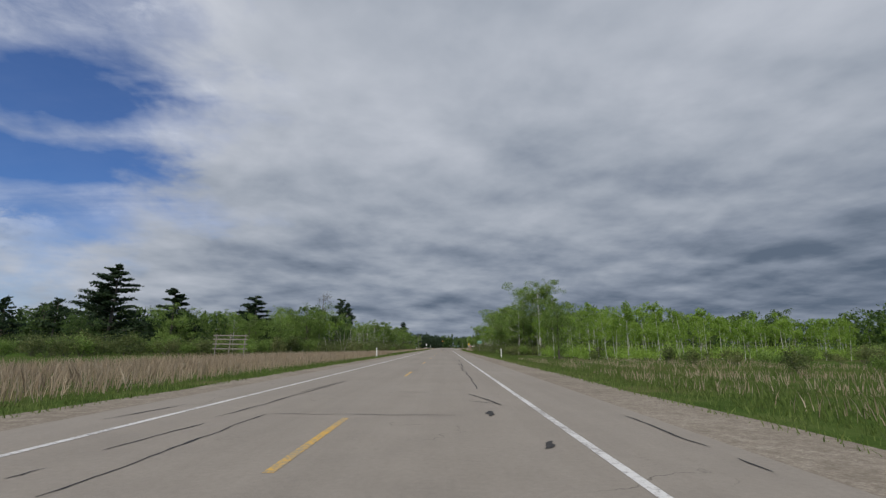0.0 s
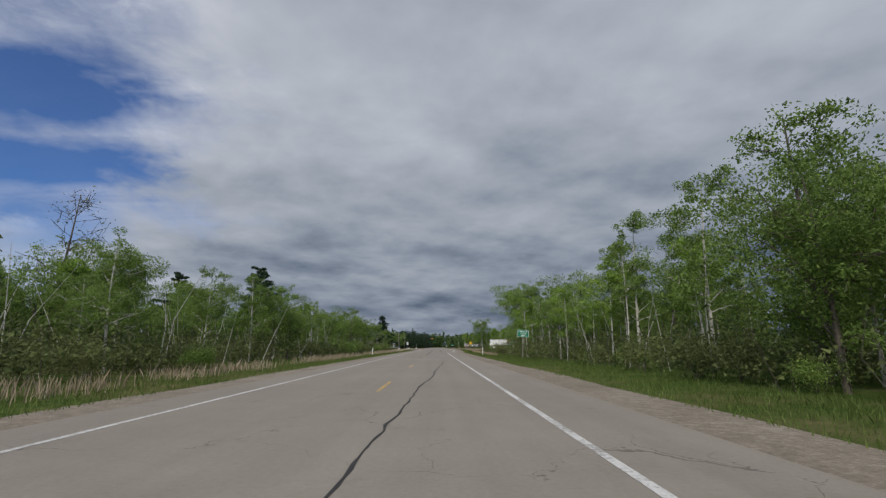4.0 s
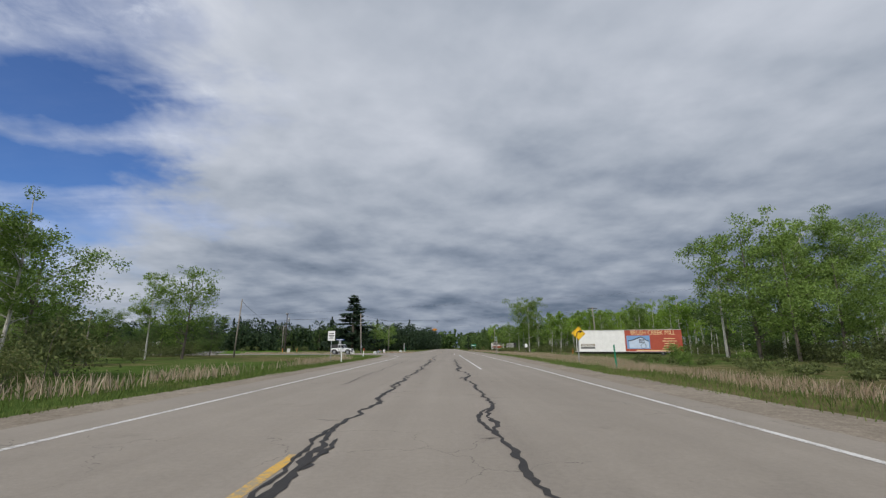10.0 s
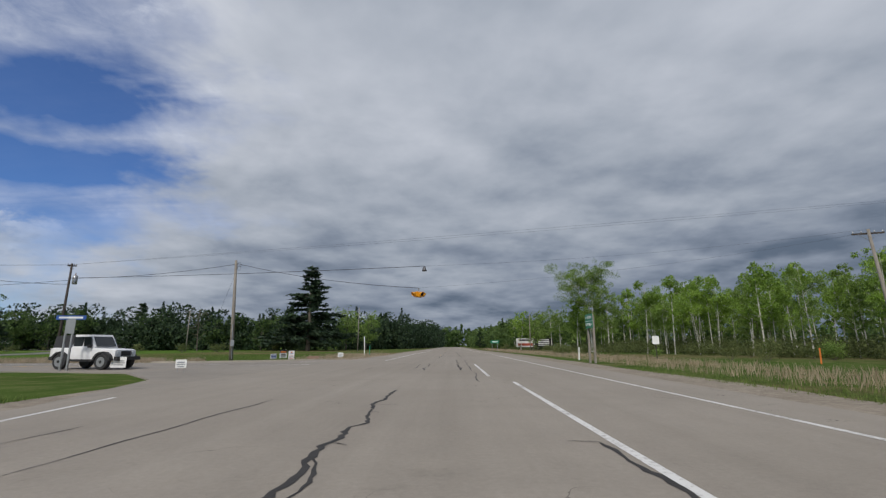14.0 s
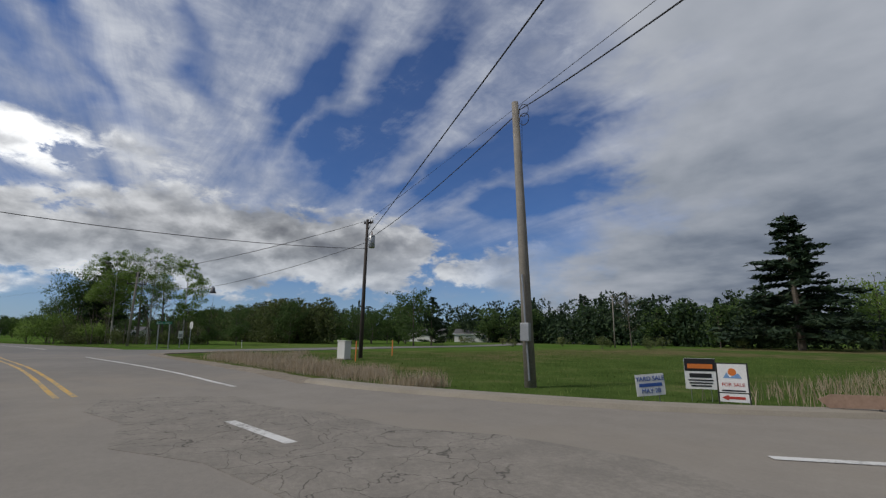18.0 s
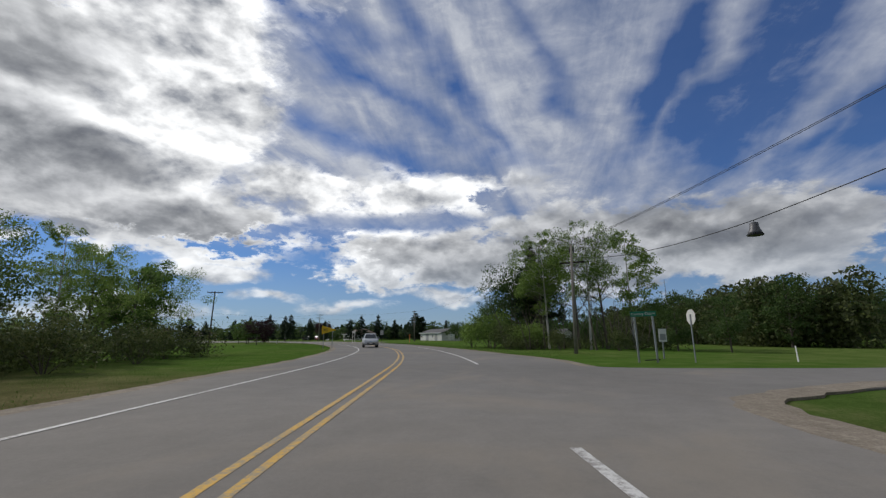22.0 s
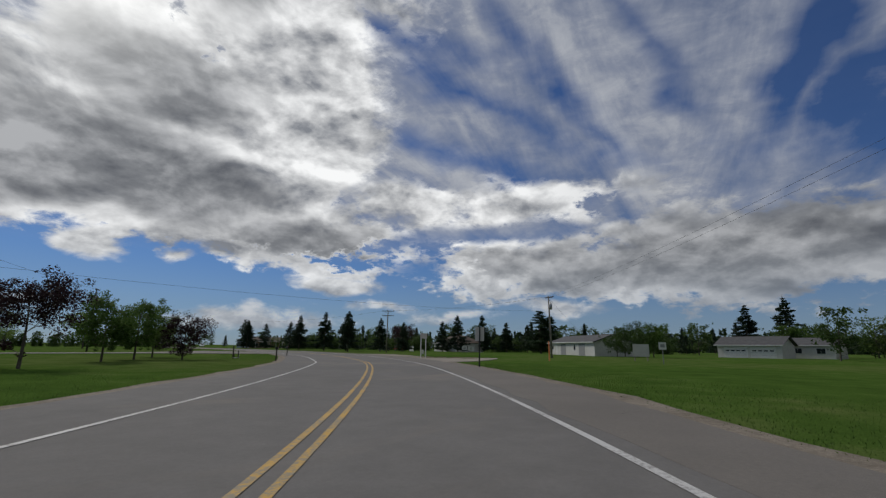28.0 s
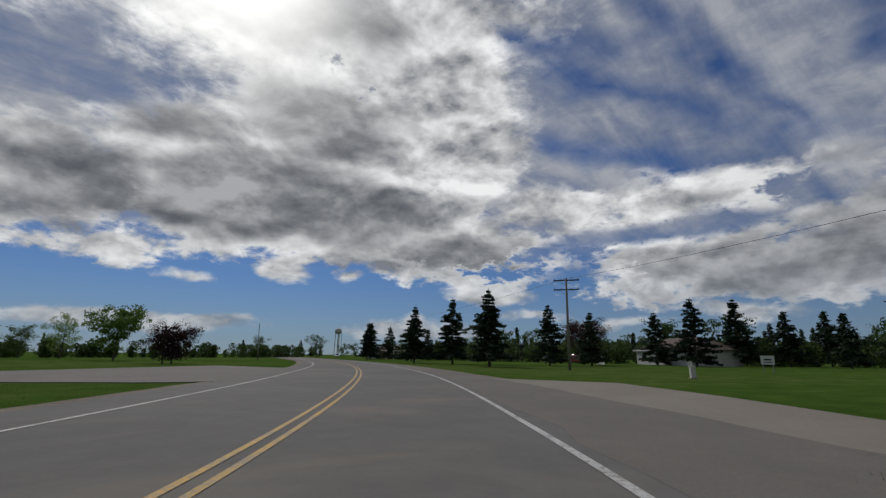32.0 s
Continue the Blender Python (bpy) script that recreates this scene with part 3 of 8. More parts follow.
def sheet(name, outline, z, mat, label, category, kind="structure"):
    bm = bmesh.new()
    vs = [bm.verts.new((x, y, z)) for x, y in outline]
    f = bm.faces.new(vs)
    f.normal_update()
    if f.normal.z < 0:
        f.normal_flip()
    bmesh.ops.triangulate(bm, faces=[f])
    # the edge reaches down into the ground
    low = [bm.verts.new((x, y, GROUND_Z - 0.02)) for x, y in outline]
    for k in range(len(vs)):
        bm.faces.new((vs[k - 1], vs[k], low[k], low[k - 1]))
    me = bpy.data.meshes.new(name)
    bm.to_mesh(me)
    bm.free()
    me.materials.append(M[mat])
    return tagged(new(name, me), label, category, kind=kind)


def build_ground():
    axis = [-2600, -1400, -800, -500] + list(range(-400, 161, 8)) + [300, 600, 1200, 2600]
    ayes = [-2600, -1000, -400, -150] + list(range(-60, 481, 8)) + [700, 1100, 1800, 2800]
    xs, ys = np.array(axis, float), np.array(ayes, float)
    gx, gy = np.meshgrid(xs, ys)
    gz = np.full_like(gx, GROUND_Z)
    v = np.stack([gx, gy, gz], -1).reshape(-1, 3)
    nx, ny = len(xs), len(ys)
    i = (np.arange(ny - 1)[:, None] * nx + np.arange(nx - 1)).ravel()
    f = np.stack([i, i + 1, i + nx + 1, i + nx], 1)
    me = mesh_of("ground", v, f, M["ground"])
    tagged(new("ground", me), "flat grassy land with mown verges and rough patches", "ground", kind="structure")


build_ground()


def curve_through(points, step=1.0):
    """A smooth line through plan points, evenly spaced."""
    p = [Vector((*q, 0)) for q in points]
    p = [2 * p[0] - p[1]] + p + [2 * p[-1] - p[-2]]
    out = []
    for a, b, c, d in zip(p, p[1:], p[2:], p[3:]):
        n = max(2, int((c - b).length / step))
        for k in range(n):
            t = k / n
            out.append(0.5 * ((2 * b) + (c - a) * t + (2 * a - 5 * b + 4 * c - d) * t * t + (3 * b - a - 3 * c + d) * t**3))
    return out + [p[-2]]


def sides(line):
    """The unit vector to the right of travel at each point."""
    out = []
    for i in range(len(line)):
        d = line[min(i + 1, len(line) - 1)] - line[max(i - 1, 0)]
        out.append(Vector((d.y, -d.x, 0)).normalized())
    return out


def ribbon(name, line, left, right, z, mat, label, category, ragged=0.0, parent=None, seed=1):
    """A strip along a line; left and right: distances to the right of it, numbers or functions of the index share."""
    r, n = sides(line), len(line)
    rnd = random.Random(seed)
    s = Shape()
    v, f = [], []
    for i, p in enumerate(line):
        k = i / (n - 1)
        a = left(p) if callable(left) else left
        b = right(p) if callable(right) else right
        if ragged:
            a -= rnd.uniform(0, ragged)
            b += rnd.uniform(0, ragged)
        q0, q1 = p + r[i] * a, p + r[i] * b
        v += [(q0.x, q0.y, z), (q1.x, q1.y, z)]
        if i:
            f.append((2 * i - 2, 2 * i - 1, 2 * i + 1, 2 * i))
    if not parent:
        # both edges reach down into the ground
        m = len(v)
        v += [(x, y, GROUND_Z - 0.02) for x, y, _ in v]
        for i in range(1, n):
            for q in (0, 1):
                a, b = 2 * i - 2 + q, 2 * i + q
                f.append((a, b, b + m, a + m) if q else (b, a, a + m, b + m))
    me = mesh_of(name, v, f, M[mat])
    ob = new(name, me)
    if parent:
        ob.parent = parent
        return ob
    return tagged(ob, label, category, kind="structure")


def lin(v, *pairs):
    return float(np.interp(v, [a for a, _ in pairs], [b for _, b in pairs]))


# first road: straight along +y
ROAD1 = [Vector((0, y, 0)) for y in np.arange(-70, 620, 3.0)]
R1_LEFT = lambda p: lin(p.y, (60, -6.4), (130, -6.9), (200, -6.7), (240, -7.2), (272, -8.0), (286, -9.3), (300, -9.3), (345, -8.2), (420, -7.5))
R1_RIGHT = lambda p: lin(p.y, (0, 3.9), (150, 4.0), (185, 4.2), (205, 5.6), (240, 6.5), (272, 7.6), (330, 8.0), (400, 6.0))
ribbon("road_1", ROAD1, R1_LEFT, R1_RIGHT, 0.0, "asphalt", "pale worn asphalt highway with sealed cracks", "road")
ribbon("shoulder_1", ROAD1, lambda p: R1_LEFT(p) - 1.15, lambda p: R1_RIGHT(p) + lin(p.y, (0, 1.6), (180, 1.35), (272, 1.9), (330, 1.5)), -0.02, "gravel", "narrow sandy gravel shoulder", "road shoulder", 0.45)

# second road: the double yellow line leads it
ROAD2_PLAN = [(-9, 303.6), (-15, 303.0), (-21.7, 301.55), (-26.5, 300.68), (-32.9, 299.4), (-41.0, 297.45), (-49.0, 295.6), (-58.0, 293.4), (-67.6, 290.5), (-79.8, 286.1),
              (-92.0, 280.6), (-103.5, 274.5), (-115.1, 267.4), (-126.7, 259.45), (-134.1, 253.3), (-146.8, 240.6), (-159.5, 224.8), (-172, 206.5),
              (-183, 187.5), (-193.5, 166.5), (-203, 145), (-214, 118), (-250, 30), (-330, -165)]
ROAD2 = curve_through(ROAD2_PLAN, 1.5)
R2_LEFT = lambda p: -lin(-p.x, (9, 6.0), (20, 5.2), (35, 5.0), (50, 5.7), (70, 5.9), (105, 6.3), (133, 6.6), (200, 6.0))
R2_RIGHT = lambda p: lin(-p.x, (9, 6.5), (22, 5.6), (38, 5.4), (47, 7.2), (60, 8.4), (70, 7.2), (86, 6.2), (105, 6.2), (110, 6.8), (132, 7.0), (140, 7.9), (147, 8.5), (170, 7.0), (200, 5.6))
ribbon("road_2", ROAD2, R2_LEFT, R2_RIGHT, -0.008, "asphalt_blend", "smooth grey asphalt road that curves to the left", "road")
ribbon("shoulder_2", [p for p in ROAD2 if p.x < -24], lambda p: R2_LEFT(p) - 0.5, lambda p: R2_RIGHT(p) + lin(-p.x, (25, 0.3), (60, 0.6), (100, 0.75)), -0.03, "gravel", "thin sandy edge of the curved road", "road shoulder", 0.25, seed=4)
# the crossing and its corner
sheet("crossing_1", [(-7, 276), (-9.5, 284), (-11.5, 290), (-15.5, 294.3), (-22, 295.6), (-36, 293.2), (-42, 296), (-46.8, 304.9), (-44.6, 304.5), (-41.3, 304.6), (-38.4, 305.1), (-33, 305.8), (-27.4, 306.3), (-22.4, 306.6), (-20.2, 307.25), (-17.4, 308.4), (-14.6, 310.2), (-12.4, 312.4), (-10.1, 315.5), (-8.9, 321), (-7, 330)],
      -0.004, "asphalt_blend", "wide pale asphalt crossing with rough patches", "road")
# side road with the stop sign
SIDE = curve_through([(-51.5, 301.5), (-52.2, 306), (-53.6, 310), (-54.7, 314), (-57.3, 319.5), (-62, 330), (-73, 355), (-95, 385), (-150, 430)], 2.0)
ribbon("road_3", SIDE, lambda p: -lin(p.y, (302, 6.5), (304, 4.4), (307, 3.9), (311, 3.1), (320, 3.0)), lambda p: lin(p.y, (302, 7.0), (303.5, 5.3), (304.6, 4.5), (306.6, 3.4), (309.5, 2.8), (320, 3.0)), -0.012, "asphalt_blend", "narrow side road that leads off to the golf club", "road")
ribbon("sand_edge", curve_through([(-22.3, 306.85), (-25, 306.7), (-28, 306.45), (-31.5, 306.0), (-35, 305.5), (-38.6, 304.9), (-42, 304.4), (-44.8, 304.2), (-46.6, 304.6), (-47.6, 305.5), (-48.9, 306.9), (-50.9, 309.6), (-51.8, 312.8)], 0.5), -0.42, 0.30, 0.0, "gravel", "washed-out sandy edge round the grassy corner", "road shoulder", 0.18, seed=12)
# gravel lot and driveway
sheet("gravel_lot", [(-133, 261.3), (-137.5, 260.6), (-141.2, 261.4), (-146, 261.0), (-152, 260.0), (-156.8, 258.4), (-156.2, 255.6), (-153.9, 253.4), (-151.6, 251.6), (-153.6, 249.6), (-157.5, 246.8), (-163, 241.5), (-168, 235.5), (-166, 228), (-150, 243), (-140, 253)], -0.016, "lot", "sandy gravel lot with sparse weeds", "gravel lot")
DRIVE = curve_through([(-166, 208.5), (-158, 210), (-150, 211), (-140, 211), (-112, 207), (-60, 206)], 1.5)
ribbon("driveway", DRIVE, lambda p: -lin(-p.x, (112, 2.2), (135, 3.0), (143, 5.0), (149, 11.5), (156, 14.0)), lambda p: lin(-p.x, (112, 2.2), (135, 3.2), (145, 6.5), (154, 11.0), (166, 15.0)), -0.02, "asphalt_shoulder", "tan driveway that widens where it meets the road", "driveway")

# kerb along the inner corner, in separate stones
KERB = curve_through([(-9.3, 321), (-10.0, 316.2), (-12.2, 312.9), (-14.6, 310.5), (-17.5, 308.7), (-20.2, 307.35), (-22.5, 306.65)], 0.25)
kerb = thing("kerb", "pale concrete kerb round the grassy corner", "kerb", kind="structure")


def build_kerb():
    r = sides(KERB)
    run, start = 0.0, 0
    for i in range(1, len(KERB)):
        run += (KERB[i] - KERB[i - 1]).length
        if run > 3.0 or i == len(KERB) - 1:
            s = Shape()
            pts = list(range(start, i + 1))
            prof = [(-0.12, -0.03), (-0.06, 0.075), (0.06, 0.10), (0.52, 0.085), (0.55, -0.05)]
            v, f = [], []
            for k, j in enumerate(pts):
                q, w = KERB[j], -r[j]
                end = 0.012 if k == 0 else (-0.012 if k == len(pts) - 1 else 0)
                for a, z in prof:
                    c = q - w * a
                    v.append((c.x, c.y, z))
            m = len(prof)
            for k in range(len(pts) - 1):
                for a in range(m - 1):
                    f.append((k * m + a, k * m + a + 1, (k + 1) * m + a + 1, (k + 1) * m + a))
            f += [tuple(range(m)), tuple(range((len(pts) - 1) * m, len(pts) * m))]
            s.add(v, f)
            part("kerb_stone", s, "concrete", kerb)
            run, start = 0.0, i


build_kerb()


# painted lines
def stripe(name, line, offset, width, mat, parent, z=0.004):
    return ribbon(name, line, offset - width / 2, offset + width / 2, z, mat, "", "", parent=parent)


lines1 = thing("road_marking", "worn white edge lines and yellow dashes of the highway", "road marking", kind="structure")


def straight(y0, y1):
    return [Vector((0, y, 0)) for y in np.linspace(y0, y1, max(2, int((y1 - y0) / 4)))]


R1_WL = lambda p: lin(p.y, (60, -4.95), (130, -5.7), (200, -5.4), (236, -5.7), (262, -6.1), (276, -6.9), (284, -8.4))
R1_WR = lambda p: lin(p.y, (150, 2.0), (178, 2.2), (196, 3.9), (212, 4.8), (238, 5.4), (280, 5.75), (330, 5.6), (420, 4.2), (520, 2.4))
ribbon("edge_line", straight(-70, 284), lambda p: R1_WL(p) - 0.06, lambda p: R1_WL(p) + 0.06, 0.004, "white_line", "", "", parent=lines1)
ribbon("edge_line", straight(-70, 600), lambda p: R1_WR(p) - 0.065, lambda p: R1_WR(p) + 0.065, 0.004, "white_line", "", "", parent=lines1)
ribbon("edge_line", straight(345, 600), lambda p: -5.5, lambda p: -5.38, 0.004, "white_line", "", "", parent=lines1)
stripe("lane_line", straight(237.5, 262), 2.05, 0.13, "white_line", lines1)
stripe("lane_line", straight(264, 289), 2.05, 0.13, "white_line", lines1)
stripe("lane_line", straight(292, 304.2), 1.42, 0.14, "white_line", lines1)
stripe("lane_line", straight(311.5, 345), -5.7, 0.14, "white_line", lines1)
for y in np.arange(5.6 - 15.24 * 4, 160, 15.24):
    stripe("centre_dash", straight(y - 0.7, y + 2.9), -1.67, 0.12, "yellow_line", lines1)
for y, run in ((177.3, 3.9), (196.0, 3.3), (212.7, 3.05), (259.0, 2.2)):
    stripe("centre_dash", straight(y, y + run), -1.78, 0.13, "yellow_line", lines1)
for y in np.arange(332, 560, 15.24):
    stripe("centre_dash", straight(y, y + 3.05), -1.6, 0.12, "yellow_line", lines1)
# short marks on the crossing
for (xa, ya), (xb, yb) in (((-9.66, 303.7), (-13.3, 302.75)), ((-17.3, 303.75), (-15.4, 304.1)), ((-11.95, 308.3), (-10.9, 309.3)), ((-6.1, 326.1), (-7.75, 324.3))):
    stripe("crossing_mark", [Vector((xa, ya, 0)), Vector(((xa + xb) / 2, (ya + yb) / 2, 0)), Vector((xb, yb, 0))], 0.0, 0.16, "white_line", lines1)

lines2 = thing("road_marking", "double yellow centre line and white edge lines of the curved road", "road marking", kind="structure")
body = [p for p in ROAD2 if p.x < -21.4]
stripe("yellow_line", body, 0.10, 0.11, "yellow_line", lines2, 0.0)
stripe("yellow_line", body, -0.20, 0.11, "yellow_line", lines2, 0.0)
R2_DASH = lambda p: lin(-p.x, (21, 3.22), (27, 3.42), (41, 3.38))
ribbon("edge_line", [p for p in ROAD2 if -41.5 < p.x < -21.0], lambda p: R2_DASH(p) - 0.07, lambda p: R2_DASH(p) + 0.07, 0.0, "white_line", "", "", parent=lines2)
R2_WR = lambda p: lin(-p.x, (55, 3.72), (90, 3.8), (105, 3.92), (120, 4.0), (128, 3.98), (134, 4.05), (140, 4.2), (150, 4.3), (162, 4.7), (200, 4.2))
R2_WL = lambda p: -lin(-p.x, (30, 3.72), (90, 3.62), (112, 3.65), (130, 3.9), (142, 4.2), (152, 4.6), (165, 4.8), (200, 4.2))
ribbon("edge_line", [p for p in ROAD2 if p.x < -55.5], lambda p: R2_WR(p) - 0.07, lambda p: R2_WR(p) + 0.07, 0.0, "white_line", "", "", parent=lines2)
ribbon("edge_line", [p for p in ROAD2 if p.x < -31.5], lambda p: R2_WL(p) - 0.06, lambda p: R2_WL(p) + 0.06, 0.0, "white_line", "", "", parent=lines2)
ribbon("paved_shoulder_2", [p for p in ROAD2 if p.x < -84], lambda p: R2_WR(p) + 0.55, lambda p: R2_RIGHT(p) - 0.05, -0.004, "asphalt_shoulder", "browner sand-dusted paved shoulder of the curved road", "road shoulder", 0.3, seed=8)
# broken surface on the crossing
sheet("rough_patch", [(-11.2, 305.6), (-12.2, 304.6), (-13.5, 303.5), (-15.0, 303.1), (-16.2, 302.3), (-18, 302.4), (-19.4, 301.9), (-20.9, 302.1), (-21.0, 303.0), (-20.3, 304.4), (-18.6, 304.6), (-17.3, 305.3), (-15.5, 305.7), (-14.4, 306.6), (-12.6, 307.1), (-11.3, 306.8)],
      0.001, "asphalt_rough", "coarse cracked and ravelled patch of asphalt", "road patch")


# ---- trees and plants ----
def leaflets(centres, size, rnd, up=0.0, long=1.6):
    """Small pointed three-sided leaves at the centres, turned at random."""
    n = len(centres)
    d = rnd.normal(size=(n, 3))
    d[:, 2] += up
    d /= np.linalg.norm(d, axis=1)[:, None]
    e = np.cross(d, rnd.normal(size=(n, 3)))
    e /= np.linalg.norm(e, axis=1)[:, None]
    s = size * rnd.uniform(0.6, 1.35, n)[:, None]
    a, b = d * s * long / 2, e * s / 2
    v = np.stack([centres - a * 0.7 - b, centres - a * 0.7 + b, centres + a * 1.3], 1).reshape(-1, 3)
    f = np.arange(3 * n).reshape(n, 3)
    return v, f


COARSE = False


def limb(s, a, b, r0, r1, rnd, bend=0.12, parts=4, sides_=5):
    a, b = np.array(a, float), np.array(b, float)
    k = np.linalg.norm(b - a)
    off = rnd.normal(size=3) * bend * k
    pts = [a + (b - a) * t + off * math.sin(math.pi * t) * 0.5 for t in np.linspace(0, 1, parts)]
    s.tube(pts, list(np.linspace(r0, r1, parts)), 3 if COARSE and sides_ < 7 else sides_)
    return pts


def broadleaf(seed, height, spread, clear, leaves, size, trunk_r, limbs=14, clump=0.55, lean=0.03, stems=1, plain_limbs=False):
    """A trunk with limbs (a Shape) and a crown of leaves in uneven clumps round the limb ends (verts, faces)."""
    rnd = np.random.RandomState(seed)
    s, tips = Shape(), []
    for k in range(stems):
        base = rnd.normal(size=2) * 0.25 * (stems > 1)
        top = np.array([rnd.normal() * lean * height + base[0] * 3, rnd.normal() * lean * height + base[1] * 3, height * rnd.uniform(0.86, 0.97)])
        a = np.array([base[0], base[1], -0.2])
        trunk = limb(s, a, top, trunk_r, trunk_r * 0.15, rnd, 0.02, 7, 7)
        for j in range(limbs // stems):
            t = rnd.uniform(clear, 0.95)
            i = t * 6
            p = trunk[int(i)] + (trunk[min(int(i) + 1, 6)] - trunk[int(i)]) * (i - int(i))
            w = rnd.uniform(0, 2 * math.pi)
            prof = math.sin(math.pi * min(1, (t - clear) / (1 - clear) * 0.85 + 0.12)) ** 0.7
            reach = spread * prof * rnd.uniform(0.55, 1.1)
            q = p + np.array([math.cos(w) * reach, math.sin(w) * reach, reach * rnd.uniform(0.25, 0.9)])
            pts = limb(s, p, q, trunk_r * 0.34 * (1.15 - t), 0.012, rnd, 0.15, 4, 4)
            tips.append((q, 0.42 * reach))
            for _ in range(6):
                k = rnd.uniform(0.35, 1.0) * 3
                root = pts[min(int(k), 2)] + (pts[min(int(k), 2) + 1] - pts[min(int(k), 2)]) * (k - min(int(k), 2))
                q2 = root + rnd.normal(size=3) * reach * np.array([0.30, 0.30, 0.22])
                if not plain_limbs:
                    limb(s, root, q2, 0.018, 0.006, rnd, 0.1, 3, 3)
                tips.append((q2, reach * rnd.uniform(0.22, 0.42)))
        tips.append((top, spread * 0.28))
    share = np.array([max(0.18, r) for _, r in tips]) ** 1.6
    share *= rnd.uniform(0.4, 1.5, len(tips))
    count = (share / share.sum() * leaves).astype(int) + 1
    c = []
    for (q, r), m in zip(tips, count):
        g = rnd.normal(size=(m, 3))
        g /= np.linalg.norm(g, axis=1)[:, None]
        g *= (rnd.uniform(0, 1, m) ** 0.42)[:, None] * np.array([1, 1, 0.72]) * clump * max(0.32, r) * 1.4
        c.append(q + g)
    c = np.concatenate(c)
    c = c[c[:, 2] > 0.4]
    return s, leaflets(c, size, rnd)


def spruce(seed, height, radius, leaves, size, open_=0.0):
    """A straight stem with whorls of drooping boughs that carry needle sprays."""
    rnd = np.random.RandomState(seed)
    s, c = Shape(), []
    s.tube([(0, 0, -0.2), (0, 0, height * 0.5), (0, 0, height)], [height * 0.014, height * 0.009, 0.012], 7)
    z = height * rnd.uniform(0.08, 0.12)
    boughs = []
    while z < height * 0.97:
        t = z / height
        reach = radius * (1 - t) * rnd.uniform(0.72, 1.12) * min(1.0, 0.55 + t * 4) + 0.10
        for k in range(rnd.randint(5, 8)):
            w = rnd.uniform(0, 2 * math.pi)
            rr = reach * rnd.uniform(0.55, 1.18)
            boughs.append((z, w, rr, t))
        z += height * rnd.uniform(0.024, 0.046)
    tot = sum(b[2] for b in boughs)
    for z, w, rr, t in boughs:
        a = np.array([0, 0, z])
        tip = np.array([math.cos(w) * rr, math.sin(w) * rr, z - rr * rnd.uniform(0.05, 0.28) + rr * 0.25 * t])
        if rr > 0.5:
            limb(s, a, tip, 0.03, 0.008, rnd, 0.05, 3, 3)
        m = max(3, int(leaves * rr / tot))
        k = rnd.uniform(0.12, 1.0, m) ** 0.7
        p = a + (tip - a) * k[:, None]
        p += rnd.normal(size=(m, 3)) * np.array([0.13, 0.13, 0.07]) * (0.35 + rr * 0.35)
        c.append(p)
    return s, leaflets(np.concatenate(c), size, rnd, 0.3, 2.4)


def pine(seed, height, radius, leaves, size, clear=0.3):
    """An irregular pine: tufted boughs in layers, gaps between them."""
    rnd = np.random.RandomState(seed)
    s, c = Shape(), []
    trunk = limb(s, (0, 0, -0.2), (rnd.normal() * 0.3, rnd.normal() * 0.3, height * 0.97), height * 0.018, 0.03, rnd, 0.01, 7, 7)
    n = 64
    for j in range(n):
        t = clear + (1 - clear) * (j + rnd.uniform()) / n
        i = min(5.99, t * 6)
        p = trunk[int(i)] + (trunk[int(i) + 1] - trunk[int(i)]) * (i - int(i))
        f = (t - clear) / (1 - clear)
        rr = radius * (1.05 - f) ** 0.75 * rnd.uniform(0.5, 1.15) * (0.75 + 0.25 * min(1, f * 6)) + 0.2
        w = rnd.uniform(0, 2 * math.pi)
        q = p + np.array([math.cos(w) * rr, math.sin(w) * rr, rr * rnd.uniform(0.05, 0.38)])
        limb(s, p, q, 0.06, 0.012, rnd, 0.06, 3, 4)
        m = int(leaves / n * (0.5 + rr / radius))
        k = rnd.uniform(0.3, 1.05, m)
        g = p + (q - p) * k[:, None] + rnd.normal(size=(m, 3)) * np.array([0.30, 0.30, 0.10]) * (0.3 + rr * 0.28)
        c.append(g)
    return s, leaflets(np.concatenate(c), size, rnd, 0.5, 2.2)


def bush(seed, height, spread, leaves, size):
    rnd = np.random.RandomState(seed)
    s, c = Shape(), []
    for k in range(9):
        w, r = rnd.uniform(0, 2 * math.pi), spread * rnd.uniform(0.2, 0.8)
        q = np.array([math.cos(w) * r, math.sin(w) * r, height * rnd.uniform(0.45, 0.9)])
        limb(s, (math.cos(w) * 0.1, math.sin(w) * 0.1, -0.1), q, 0.025, 0.008, rnd, 0.1, 3, 4)
        m = leaves // 9
        c.append(q + rnd.normal(size=(m, 3)) * np.array([0.36, 0.36, 0.30]) * np.array([spread, spread, height]) * 0.62)
    c = np.concatenate(c)
    return s, leaflets(c[c[:, 2] > 0.02], size, rnd)


KINDS = {}


def kind_of_tree(key, name, made, bark, leaf, crown="crown"):
    """made: a function of the share of leaves and their size factor; a full and two lighter builds are kept."""
    global COARSE
    builds = []
    for share, grow in ((1.0, 1.0), (0.45, 1.42), (0.14, 2.5)):
        COARSE = share < 1
        s, (v, f) = made(share, grow)
        builds.append((s.mesh("trunk", M[bark]), mesh_of(crown, v, f, M[leaf])))
    KINDS.setdefault(key, []).append((name, builds, crown))


